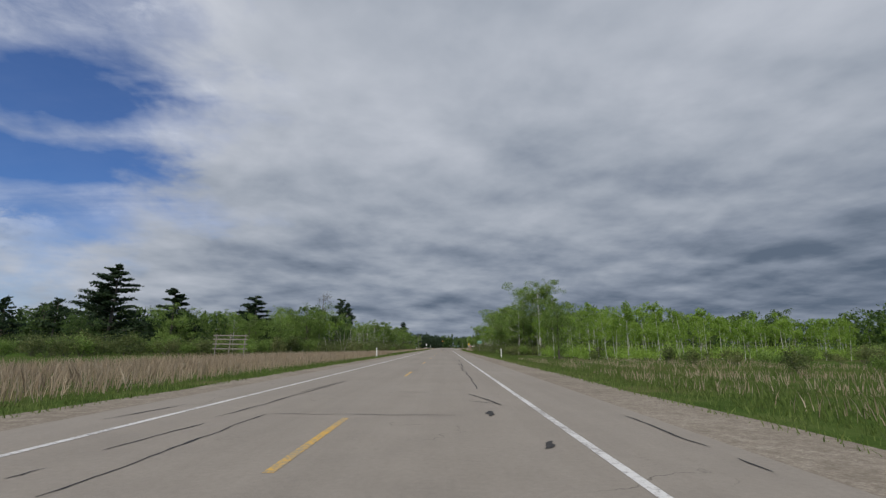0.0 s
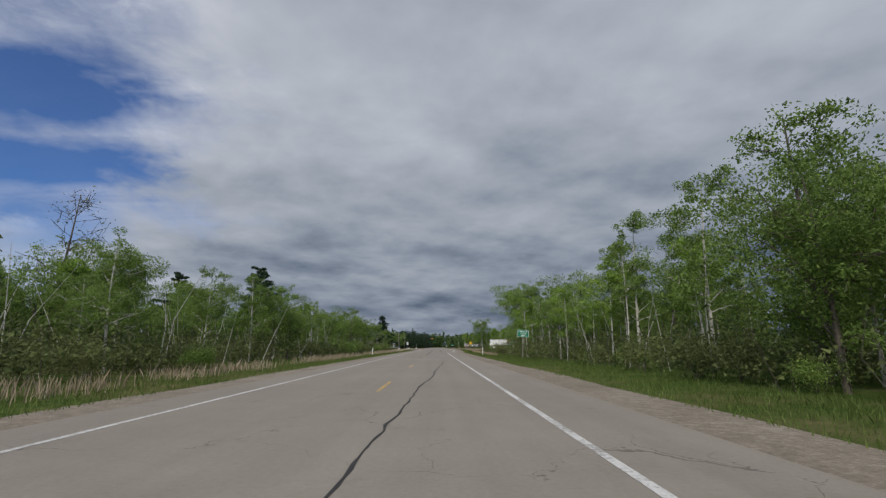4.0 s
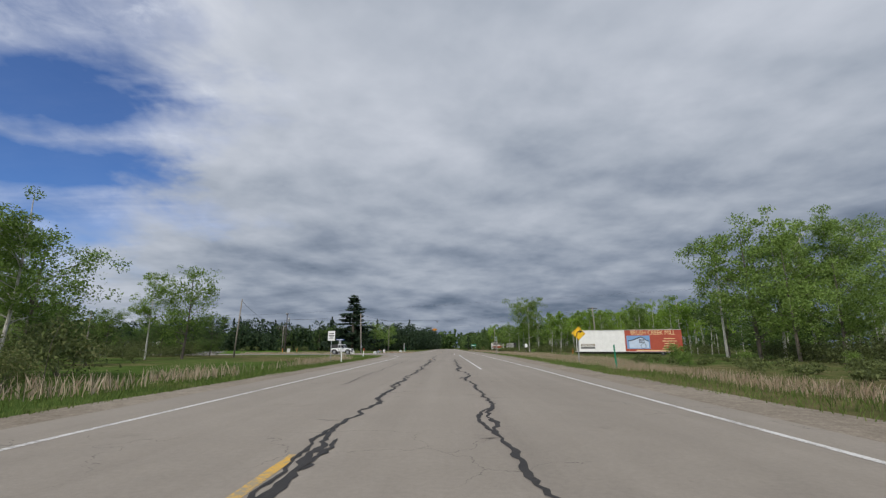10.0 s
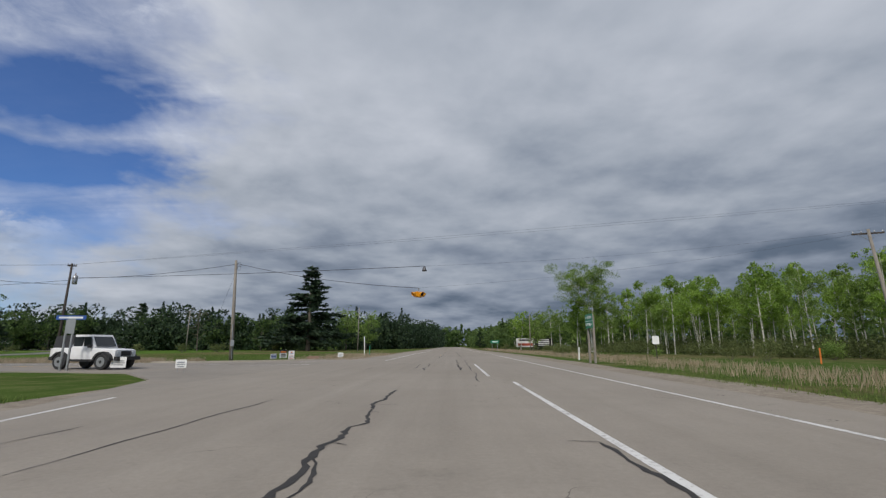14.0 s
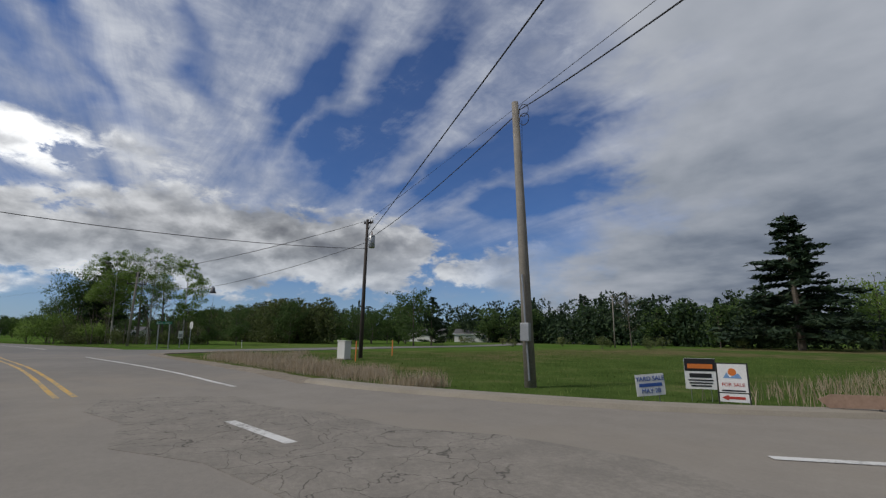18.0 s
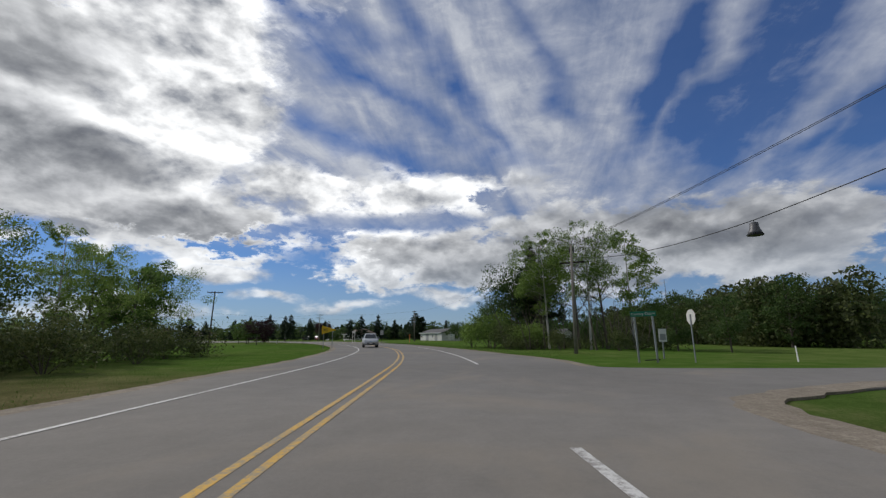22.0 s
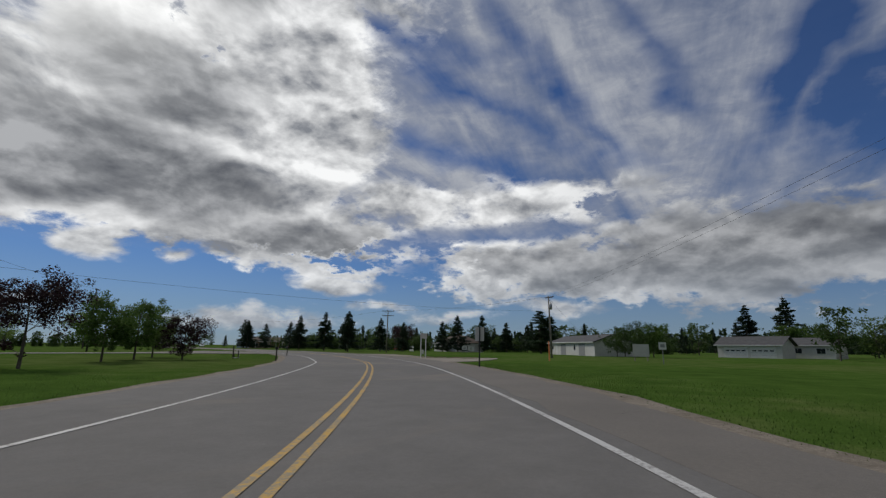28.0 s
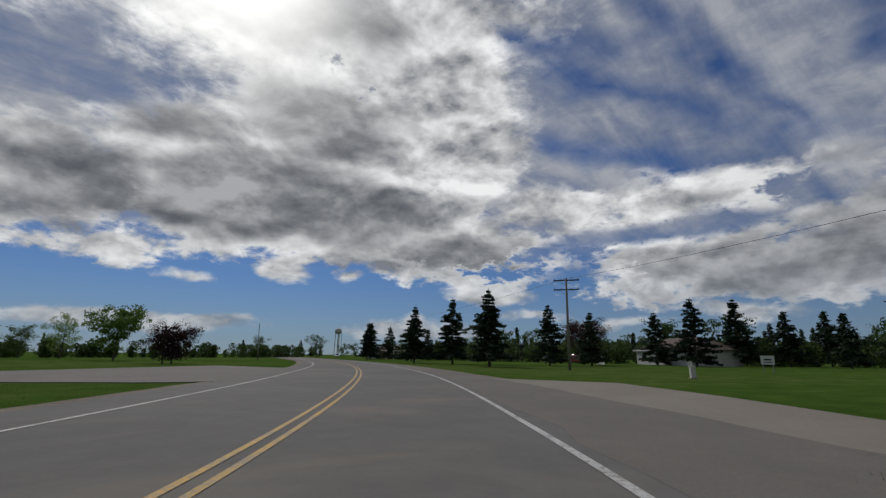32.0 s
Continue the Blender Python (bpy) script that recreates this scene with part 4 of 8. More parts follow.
for i in range(4):
    kind_of_tree("birch", "birch_tree", lambda a, b: broadleaf(10 + i, 9.5, 1.9, 0.36, int(5600 * a), 0.085 * b, 0.075, 14, 0.62, 0.045, 1, a < 1), "birch_bark", "leaf_birch")
kind_of_tree("slim_birch", "birch_tree", lambda a, b: broadleaf(18, 9.5, 1.25, 0.5, int(4200 * a), 0.08 * b, 0.07, 14, 0.6, 0.03, 1, a < 1), "birch_bark", "leaf_mid")
for i in range(4):
    kind_of_tree("aspen", "aspen_tree", lambda a, b: broadleaf(30 + i, 12.5, 2.8, 0.28, int(13500 * a), 0.084 * b, 0.13, 20, 0.56, 0.03, 1, a < 1), "birch_bark", "leaf_mid")
for i in range(2):
    kind_of_tree("big_aspen", "aspen_tree", lambda a, b: broadleaf(40 + i, 13.0, 3.3, 0.46, int(22000 * a), 0.086 * b, 0.16, 30, 0.55, 0.03, 1, a < 1), "birch_bark", "leaf_mid")
for i in range(3):
    kind_of_tree("maple", "maple_tree", lambda a, b: broadleaf(50 + i, 11.0, 3.6, 0.14, int(16000 * a), 0.090 * b, 0.16, 24, 0.58, 0.03, 1, a < 1), "bark", "leaf_mid")
for i in range(3):
    kind_of_tree("oak", "broadleaf_tree", lambda a, b: broadleaf(70 + i, 10.0, 3.9, 0.08, int(9500 * a), 0.135 * b, 0.16, 26, 0.62, 0.03, 1, a < 1), "bark", "leaf_dark")
for i in range(3):
    kind_of_tree("spruce", "spruce_tree", lambda a, b: spruce(90 + i, 10.0, 3.0, int(9500 * a), 0.15 * b ** 0.8), "bark", "needle")
for i in range(3):
    kind_of_tree("pine", "pine_tree", lambda a, b: pine(110 + i, 14.0, 5.0, int(15000 * a), 0.18 * b ** 0.8, 0.06), "bark", "needle_pine")
kind_of_tree("tall_pine", "pine_tree", lambda a, b: pine(120, 16.0, 3.0, int(7000 * a), 0.165 * b ** 0.8, 0.5), "bark", "needle_pine")
for i in range(3):
    kind_of_tree("bush", "bush", lambda a, b: bush(130 + i, 2.2, 1.7, int(2800 * a), 0.08 * b), "bark", "leaf_shrub", "foliage")
for i in range(2):
    kind_of_tree("green_bush", "bush", lambda a, b: bush(140 + i, 2.0, 1.5, int(2800 * a), 0.08 * b), "bark", "leaf_mid", "foliage")
for i in range(2):
    kind_of_tree("purple", "crab_apple_tree", lambda a, b: broadleaf(150 + i, 5.0, 2.9, 0.14, int(9000 * a), 0.092 * b, 0.11, 22, 0.58, 0.03, 1, a < 1), "bark", "leaf_purple")
for i in range(2):
    kind_of_tree("lawn", "young_maple_tree", lambda a, b: broadleaf(160 + i, 5.2, 2.3, 0.24, int(11000 * a), 0.092 * b, 0.10, 20, 0.56, 0.03, 1, a < 1), "bark", "leaf_lawn")
for i in range(2):
    kind_of_tree("bare", "bare_tree", lambda a, b: broadleaf(170 + i, 10.5, 2.4, 0.25, 60, 0.09, 0.13, 34, 0.5), "bark", "leaf_shrub")

TREE_LABEL = {
    "birch": "slender birch with pale trunk and sparse yellow-green leaves",
    "slim_birch": "slim birch with a pale trunk and a small high crown",
    "aspen": "tall aspen with a pale trunk and fresh green crown",
    "big_aspen": "tall aspen with a pale trunk and a full rounded crown",
    "maple": "broad maple with a full green crown",
    "oak": "dense dark green broadleaf tree",
    "spruce": "dark green conical spruce with drooping boughs",
    "pine": "large dark pine with layered boughs",
    "tall_pine": "tall pine with a high tufted crown",
    "bush": "low brownish green roadside shrub",
    "green_bush": "low fresh green shrub",
    "purple": "crab apple with dark purple leaves on a lawn",
    "lawn": "young lawn tree with a rounded green crown",
    "bare": "bare grey tree with hardly any leaves",
}
PICK = random.Random(5)


def plant(key, x, y, height=None, turn=None, which=None, z=GROUND_Z, wide=1.0, group=""):
    """A tree of a kind at a place; height in metres."""
    name, builds, crown_name = KINDS[key][PICK.randrange(len(KINDS[key])) if which is None else which % len(KINDS[key])]
    far = min(math.hypot(x, max(0, y - 330)) if y > 0 else 99, min(math.hypot(x - p.x, y - p.y) for p in ROAD2[::8]))
    trunk, crown = builds[0 if far < (17 if "bush" in key else 23) or key in ("big_aspen", "purple") or (key in ("pine", "spruce") and (height or 0) > 11) else (1 if far < 60 else 2)]
    base = max(v.co.z for v in crown.vertices) if not crown.get("tall") else crown["tall"]
    crown["tall"] = base
    k = (height or base * PICK.uniform(0.85, 1.12)) / base
    ob = thing(name, TREE_LABEL[key], "shrub" if "bush" in key else "tree", group=group or ("roadside shrubs" if "bush" in key else "roadside trees"))
    ob.matrix_world = Matrix.Translation((x, y, z)) @ Matrix.Rotation(radians(PICK.uniform(0, 360) if turn is None else turn), 4, "Z") @ Matrix.Diagonal((k * wide, k * wide, k, 1))
    part("stem" if "bush" in key else "trunk", trunk, None, ob)
    part(crown_name, crown, None, ob)
    return ob


# ---- planting ----
def scatter(key_list, n, x0, x1, y0, y1, lo, hi, seed, keep=None, gap=1.6, wide=1.0):
    r = random.Random(seed)
    done = []
    for _ in range(n * 6):
        if len(done) >= n:
            break
        x, y = r.uniform(x0, x1), r.uniform(y0, y1)
        if (keep and not keep(x, y)) or any((x - a) ** 2 + (y - b) ** 2 < gap * gap for a, b in done):
            continue
        done.append((x, y))
        plant(r.choice(key_list), x, y, r.uniform(lo, hi), r.uniform(0, 360), r.randrange(9), wide=wide)


# west side of the highway
for x, y, h, k in (  (-33.5, 124.5, 11.5, "maple"), (-30.5, 128, 10, "aspen"), (-27, 118, 9.5, "aspen"), (-19, 196, 8.4, "aspen"), (-19.8, 201, 8.8, "aspen"), (-18.6, 206, 8.6, "aspen"), (-21, 192, 9.2, "aspen"), (-19, 213, 9.0, "aspen"), (-18.5, 219, 9.4, "aspen"), (-20, 183, 8.0, "birch"), (-21, 174, 7.5, "birch"), (-20, 164, 7.5, "birch"), (-20, 154, 8.0, "birch"), (-34.3, 123, 16.0, "bare"),
                   (-41, 191, 19.5, "tall_pine"), (-46.5, 200, 22.0, "pine"), (-26, 224.5, 9.8, "aspen"), (-29, 227, 9.2, "aspen"), (-37, 250, 13.0, "maple"), (-31, 240, 9.5, "aspen"), (-31, 264, 11.2, "maple"), (-34, 262, 10.0, "aspen"), (-44, 160, 14, "pine")):
    plant(k, x, y, h)
scatter(["bush", "bush", "green_bush"], 46, -50, -24, 26, 74, 1.8, 3.4, 1, lambda x, y: y > 66 + (x + 24) * 1.3)
scatter(["bush", "green_bush"], 46, -24, -12.5, 70, 232, 1.5, 3.2, 2)
scatter(["oak", "maple", "aspen"], 22, -60, -24, 62, 120, 5.5, 9.5, 3, gap=3)
scatter(["aspen", "birch", "aspen", "maple"], 64, -32, -15.5, 82, 228, 5.5, 8.6, 4, gap=2.2)
scatter(["oak", "maple", "aspen"], 34, -60, -32, 110, 225, 8, 11.5, 5, gap=4)
scatter(["oak", "pine", "oak"], 60, -130, -62, 56, 200, 7, 11, 6, lambda x, y: y < 150 + (x + 100) * 1.6, 4)
for x, y, h in ((-61, 82, 16.0), (-49, 81.5, 11.6), (-66, 88, 12.5), (-50, 116, 12.0), (-46, 110, 13.5)):
    plant("pine", x, y, h, wide=1.35)
scatter(["bush"], 10, -40, -18, 232, 252, 1.5, 2.6, 7)
# east side of the highway; an open view along it to the trailer is kept
OPEN = lambda y: 0.262 * (y - 128.8) if y > 150 else 0.0
for x, y, h, k in ((16.6, 81.5, 13.6, "big_aspen"), (15.6, 90, 10, "maple"), (14.4, 61.7, 8.2, "slim_birch"), (13.2, 84.5, 8.5, "aspen"), (13.6, 99, 10.5, "maple"), (11.6, 47.5, 6.0, "maple"), (14.6, 107, 11, "aspen"), (20.2, 77, 9, "aspen"), (15, 117, 11.4, "aspen"), (26.4, 189, 17.2, "bare"), (29.8, 197.5, 15.6, "bare"), (19.2, 178, 9.5, "bare"), (28, 218, 16, "aspen"), (22.8, 210.6, 18.8, "big_aspen"), (25.8, 211.4, 19.8, "big_aspen"), (26.5, 215, 9.5, "maple"), (22.5, 201, 10.5, "aspen"), (20.5, 190, 10, "maple"),
                   (29, 224, 12.0, "big_aspen"), (35, 262, 16.0, "maple"), (35.5, 269, 16.5, "aspen"), (37, 261, 17.5, "aspen"), (34, 255, 12, "maple"), (39.5, 256, 15.5, "big_aspen"), (42, 263, 16.5, "aspen"), (31, 230.5, 11.6, "aspen"), (29.5, 227, 9.8, "maple"), (35, 243, 10.5, "maple"), (38, 247, 12, "aspen"), (22.7, 153.9, 13.7, "maple"), (17.6, 160.2, 9.4, "aspen"), (16.5, 143, 9.6, "aspen"), (19.5, 147, 10.0, "aspen"), (27.4, 364, 18.5, "big_aspen"), (19, 172, 11.0, "aspen"), (20, 96, 11, "aspen")):
    plant(k, x, y, h)
scatter(["birch"], 130, 15, 62, 44, 82, 4.4, 6.6, 11, lambda x, y: y > 47 + (x - 15) * 0.25, 1.3, 0.72)
scatter(["bush", "green_bush"], 30, 17, 60, 16, 46, 0.9, 2.0, 41)
scatter(["bush", "green_bush"], 40, 14, 60, 44, 82, 1.0, 2.2, 12)
scatter(["oak", "aspen"], 16, 50, 90, 0, 90, 6, 9, 13, gap=4)
scatter(["aspen", "birch", "maple", "aspen", "slim_birch"], 84, 11.2, 30, 84, 232, 6.0, 9.6, 14, lambda x, y: x > 11.2 + max(0, min(y - 145, 20)) * 0.12 and x > OPEN(y) + 1.5, 2.0)
scatter(["oak", "maple"], 40, 28, 60, 80, 250, 8, 11, 15, gap=3.5)
scatter(["bush", "green_bush", "bush"], 56, 10.8, 17, 78, 236, 0.9, 2.3, 16, lambda x, y: x > max(10.8, OPEN(y) - 2.0))
scatter(["green_bush", "bush"], 22, 16, 42, 238, 322, 0.9, 2.2, 17, lambda x, y: y > 308 or y < 254)
scatter(["birch", "aspen", "birch"], 110, 26, 62, 300, 372, 9.0, 12.6, 18, lambda x, y: x > 43 - (y - 300) * 0.28, 1.7, 0.8)
scatter(["aspen", "birch", "maple"], 60, 17, 55, 340, 560, 8, 12, 19, lambda x, y: x > 20 - (y - 340) * 0.01, 3)
scatter(["aspen", "oak"], 16, 45, 70, 255, 300, 8, 11, 20, gap=4)
scatter(["bush"], 20, 14, 22, 325, 420, 0.9, 2.0, 21)
# beyond the crossing
plant("spruce", -37, 390, 22.0, which=0, wide=1.85)
for x, y, h, k in ((-30, 402, 13, "maple"), (-26, 410, 12, "maple"), (-72, 340, 9.2, "oak"), (-76, 346, 8.5, "pine"), (-105, 425, 15.5, "pine"), (-98, 430, 13, "pine"), (-60, 380, 10.5, "bare"),
                   (-121, 400, 10, "oak"), (-128, 372, 11.5, "tall_pine"), (-90, 410, 12, "oak"), (-66, 400, 9, "oak"), (-53, 405, 11, "pine")):
    plant(k, x, y, h)
scatter(["oak", "pine", "oak", "spruce", "oak"], 46, -160, -45, 395, 440, 7, 11.5, 22, gap=4)
scatter(["oak", "pine", "spruce"], 44, -60, 14, 440, 640, 8, 13, 23, lambda x, y: abs(x) > 12 + (y - 440) * 0.02, 5)
scatter(["bush"], 22, -110, -40, 352, 395, 0.9, 2.2, 24)
# wooded strip west of the side road, and the clump beside the curve
scatter(["oak"], 46, -150, -88, 322, 350, 6.5, 8.8, 25, lambda x, y: y > 318 + (x + 150) * 0.15, 3)
scatter(["oak"], 26, -250, -150, 300, 360, 7, 9.5, 26, gap=5)
for x, y, h, k in ((-93, 299.2, 12.6, "spruce"), (-90.5, 300.5, 12.6, "aspen"), (-95.5, 297, 10.5, "oak"), (-93.5, 299, 11.6, "oak"), (-85.5, 304, 12.8, "bare"), (-89.5, 300.5, 12.5, "bare"), (-80.5, 312, 5.5, "oak"), (-77, 315, 4.8, "oak"), (-87, 301, 13.0, "aspen"), (-84.5, 305, 13.4, "aspen"), (-86.5, 309.5, 12.6, "aspen"), (-88, 307, 12.6, "bare"), (-97, 299, 9.5, "oak"), (-95, 293.5, 6.0, "oak"),
                   (-89, 294.5, 5.0, "green_bush"), (-93, 291.8, 3.6, "green_bush"), (-85, 299, 3.4, "green_bush"), (-82, 302, 2.4, "bush"), (-98, 294, 4.5, "oak"), (-86, 296.6, 3.2, "bush"), (-80, 307, 2.2, "bush")):
    plant(k, x, y, h)
# south side of the second road
for x, y, h, k in ((-67.6, 269, 7.6, "maple"), (-64, 271, 7.2, "lawn"), (-59, 273, 7.2, "maple"), (-55, 275.5, 7.4, "aspen"), (-49, 276, 7.2, "maple"), (-43, 279, 6.2, "oak"), (-53, 272, 7.5, "oak"), (-50, 282, 2.6, "bush"), (-56, 280, 2.4, "bush"), (-61, 277, 2.2, "bush"), (-45, 284, 2.8, "green_bush"), (-39, 284, 3.2, "green_bush"), (-36, 280, 6.5, "oak")):
    plant(k, x, y, h)
# along the curve
for x, y, h, k in ((-190.5, 208.7, 9.8, "spruce"), (-197, 187, 9.6, "spruce"), (-224.6, 222.6, 10.8, "spruce"), (-222, 248, 11.5, "pine"), (-224, 250, 10.0, "pine"), (-186, 273.5, 6.4, "oak"), (-189, 270, 5.6, "oak"), (-220, 206, 8.6, "purple"), (-204, 209, 9.0, "spruce"), (-201, 200, 9.8, "spruce"), (-198, 195, 10.4, "spruce"),
                   (-211, 212, 8.2, "spruce"), (-232, 214, 9.5, "spruce"), (-236, 226, 11.5, "spruce"), (-242, 232, 9.5, "spruce"), (-246, 222, 10, "oak"), (-250, 208, 10, "oak"), (-238, 240, 8.5, "spruce"), (-258, 236, 10.5, "spruce"),
                   (-187, 271.5, 5.2, "oak"), (-190, 276, 6.0, "lawn"), (-262, 300, 15, "spruce"), (-258, 309, 16.5, "spruce"), (-250, 316, 9, "oak"), (-246, 324, 10.5, "maple"), (-232, 306, 7.5, "lawn"),
                   (-162, 180.6, 5.6, "purple"), (-160.6, 182.2, 5.0, "purple"), (-160.2, 155.5, 9.0, "lawn"), (-156, 128, 9.2, "maple"), (-150, 128, 6.5, "oak"), (-225, 135, 10.5, "spruce"), (-231, 128, 11.0, "spruce"), (-229, 140, 9.5, "spruce"), (-238, 118, 12, "tall_pine"), (-233, 152, 8.5, "spruce"), (-213, 168, 9, "spruce")):
    plant(k, x, y, h, wide=1.3 if k in ("spruce", "pine") else 1.0)
for x, y, h, k in ((-118.9, 241.9, 5.0, "lawn"), (-123.2, 238.4, 5.2, "lawn"), (-128.2, 232.8, 4.9, "lawn"), (-111.5, 248.8, 5.1, "purple"), (-125.9, 240.6, 4.3, "purple")):
    plant(k, x, y, h, group="lawn trees")
scatter(["spruce", "spruce", "oak"], 46, -330, -245, 130, 300, 7, 11, 27, gap=6)
scatter(["oak", "maple"], 20, -140, -60, 90, 190, 5, 8, 28, gap=6)
scatter(["oak", "spruce"], 24, -330, -230, -40, 110, 6, 10, 29, lambda x, y: abs((x + 250) - (30 - y) * 0.41) > 16, 7)


def woods(name, line, n, lo, hi, width, cones, leaves, size, mat, label, seed):
    """Trees too many to count along plan points, each a leafy tower or cone."""
    rnd = np.random.RandomState(seed)
    p = np.array(line, float)
    run = np.r_[0, np.cumsum(np.hypot(*np.diff(p, axis=0).T))]
    vs, fs, k = [], [], 0
    for _ in range(n):
        t = rnd.uniform(0, run[-1])
        x, y = np.interp(t, run, p[:, 0]) + rnd.uniform(-1, 1) * width, np.interp(t, run, p[:, 1]) + rnd.uniform(-1, 1) * width
        cone = rnd.rand() < cones
        h = rnd.uniform(lo, hi) * (1.0 if cone else 0.88)
        r = h * (0.27 if cone else 0.36)
        m = leaves
        t = rnd.uniform(0, 1, m) ** (0.75 if cone else 0.9)
        rad = r * ((1.03 - t) * (0.75 + 0.25 * np.sin(t * 38)) if cone else np.sqrt(np.maximum(0.06, 1 - (1.9 * t - 0.9) ** 2)))
        a = rnd.uniform(0, 2 * math.pi, m)
        q = rnd.uniform(0.35, 1.05, m) * (1 + 0.35 * np.sin(a * 3 + t * 9) * (not cone))
        c = np.stack([x + np.cos(a) * rad * q, y + np.sin(a) * rad * q, t * h], 1)
        v, f = leaflets(c, size * (0.8 if cone else 1.0), rnd, 0, 1.5)
        vs.append(v)
        fs.append(f + k)
        k += len(v)
    me = mesh_of(name, np.concatenate(vs), np.concatenate(fs), M[mat])
    tagged(new(name, me), label, "woods", kind="stuff")


woods("far_woods", [(-820, 120), (-620, 560), (-330, 640), (-120, 690), (-30, 690), (24, 690)], 680, 12, 20, 16, 0.25, 46, 2.4, "leaf_dark", "distant dark mixed woods round the open land", 77)
woods("far_woods", [(24, 700), (150, 640), (330, 520), (420, 260), (380, 0)], 380, 12, 19, 16, 0.4, 46, 2.4, "leaf_dark", "distant dark mixed woods east of the highway", 78)
woods("far_woods", [(-560, -240), (-480, 0), (-420, 180), (-440, 330), (-600, 480)], 520, 8, 14, 14, 0.2, 46, 1.9, "needle_pine", "distant dark trees beyond the houses", 79)
woods("far_woods", [(-160, -300), (-130, -60), (-100, 60), (-64, 170)], 420, 5, 9, 10, 0.1, 110, 0.9, "leaf_dark", "distant trees beyond the lawns", 80)
# cloud shade put into the colour: dark needle material on these two mostly leafy woods
woods("mixed_woods", [(-215, 372), (-160, 392), (-120, 412), (-60, 416), (-30, 440), (-17, 500), (-15, 640)], 330, 8, 16, 9, 0.16, 210, 0.62, "needle_pine", "wall of mixed woods beyond the crossing, coloured dark as under cloud shade", 81)
woods("mixed_woods", [(-150, 398), (-95, 404), (-52, 398), (-34, 416), (-22, 450)], 120, 7, 11, 5, 0.05, 190, 0.55, "needle_pine", "leafy edge of the woods beyond the crossing, coloured dark as under cloud shade", 82)
woods("mixed_woods", [(17, 640), (18, 520), (25, 440), (40, 405), (72, 360), (92, 320)], 240, 8, 13, 5, 0.15, 170, 0.65, "leaf_dark", "dark woods along the far side of the highway", 83)
woods("mixed_woods", [(-90, 330), (-110, 327), (-150, 320), (-250, 330)], 190, 6.5, 9.5, 4, 0.0, 620, 0.30, "leaf_brush", "dense green woodland edge beside the side road", 84)
woods("mixed_woods", [(-240, 64), (-195, 92), (-150, 112), (-104, 118)], 150, 2.6, 5.5, 4, 0.05, 200, 0.36, "leaf_dark", "low trees along the far edge of the lawns", 88)
woods("mixed_woods", [(-264, 280), (-255, 240), (-246, 205), (-240, 172), (-246, 128)], 200, 3.2, 6.2, 5, 0.12, 240, 0.36, "leaf_dark", "low dark trees behind the houses on the curve", 87)
woods("mixed_woods", [(-56, 84), (-50, 150), (-48, 222)], 120, 6, 10, 8, 0.12, 260, 0.42, "leaf_dark", "deep green woods west of the highway", 85)
woods("mixed_woods", [(80, 40), (66, 84), (40, 100), (34, 160), (36, 236)], 150, 6, 10, 6, 0.05, 260, 0.42, "leaf_dark", "deep green woods east of the highway", 86)


def undergrowth(name, n, lo, hi, region, leaves, size, mat, label, seed):
    """Leafy brush that fills the ground under the trees."""
    rnd = np.random.RandomState(seed)
    p = region(rnd, n)
    c = []
    for x, y in p:
        h, m = rnd.uniform(lo, hi), leaves
        g = rnd.normal(size=(m, 3)) * np.array([0.62, 0.62, 0.30]) * h * 0.75
        g[:, 2] = np.abs(g[:, 2] + h * 0.45)
        c.append(g + np.array([x, y, 0.0]))
    v, f = leaflets(np.concatenate(c), size, rnd)
    tagged(new(name, mesh_of(name, v, f, M[mat])), label, "undergrowth", kind="stuff")


def patch_of(x0, x1, y0, y1, keep=None):
    def go(rnd, n):
        q = np.stack([rnd.uniform(x0, x1, n), rnd.uniform(y0, y1, n)], 1)
        return q if keep is None else q[[i for i, (x, y) in enumerate(q) if keep(x, y)]]

    return go


undergrowth("undergrowth", 520, 0.9, 3.2, patch_of(-28, -13.8, 78, 230), 330, 0.10, "leaf_brush", "thick green brush under the roadside trees", 1)
undergrowth("undergrowth", 460, 0.8, 3.0, patch_of(9.8, 29, 80, 236, lambda x, y: x > max(9.8 + max(0, min(y - 145, 25)) * 0.12, OPEN(y) - 0.5)), 330, 0.095, "leaf_brush", "thick green brush under the aspens", 2)
undergrowth("undergrowth", 420, 1.0, 3.0, patch_of(26, 58, 300, 376, lambda x, y: x > 41 - (y - 300) * 0.27), 260, 0.14, "leaf_brush", "dense brush at the foot of the birch wood", 3)
undergrowth("undergrowth", 300, 0.8, 2.4, patch_of(14, 70, 46, 74, lambda x, y: y > 47 + (x - 14) * 0.28), 280, 0.095, "leaf_birch", "pale green brush among the young birches", 4)
undergrowth("undergrowth", 330, 1.4, 3.2, patch_of(-72, -23, 34, 96, lambda x, y: y > 66 + (x + 24) * 0.7), 260, 0.13, "leaf_shrub", "brownish thicket at the edge of the dry field", 5)
undergrowth("undergrowth", 150, 0.35, 0.75, patch_of(11.5, 26, 165, 262, lambda x, y: x > 11.5 + max(0, y - 200) * 0.12 and x < OPEN(y) + 1), 240, 0.09, "leaf_brush", "low weedy brush before the trailer", 9)
undergrowth("undergrowth", 120, 1.0, 2.6, patch_of(29, 42, 238, 268, lambda x, y: x > OPEN(y)), 260, 0.12, "leaf_brush", "green brush beside the advertising trailer", 6)
undergrowth("undergrowth", 70, 0.8, 1.9, patch_of(-102, -82, 294, 314, lambda x, y: y > 297.5 - (x + 95) * 0.35 and y < 316 + (x + 84) * 0.9), 330, 0.10, "leaf_brush", "leafy brush under the clump of tall trees", 7)
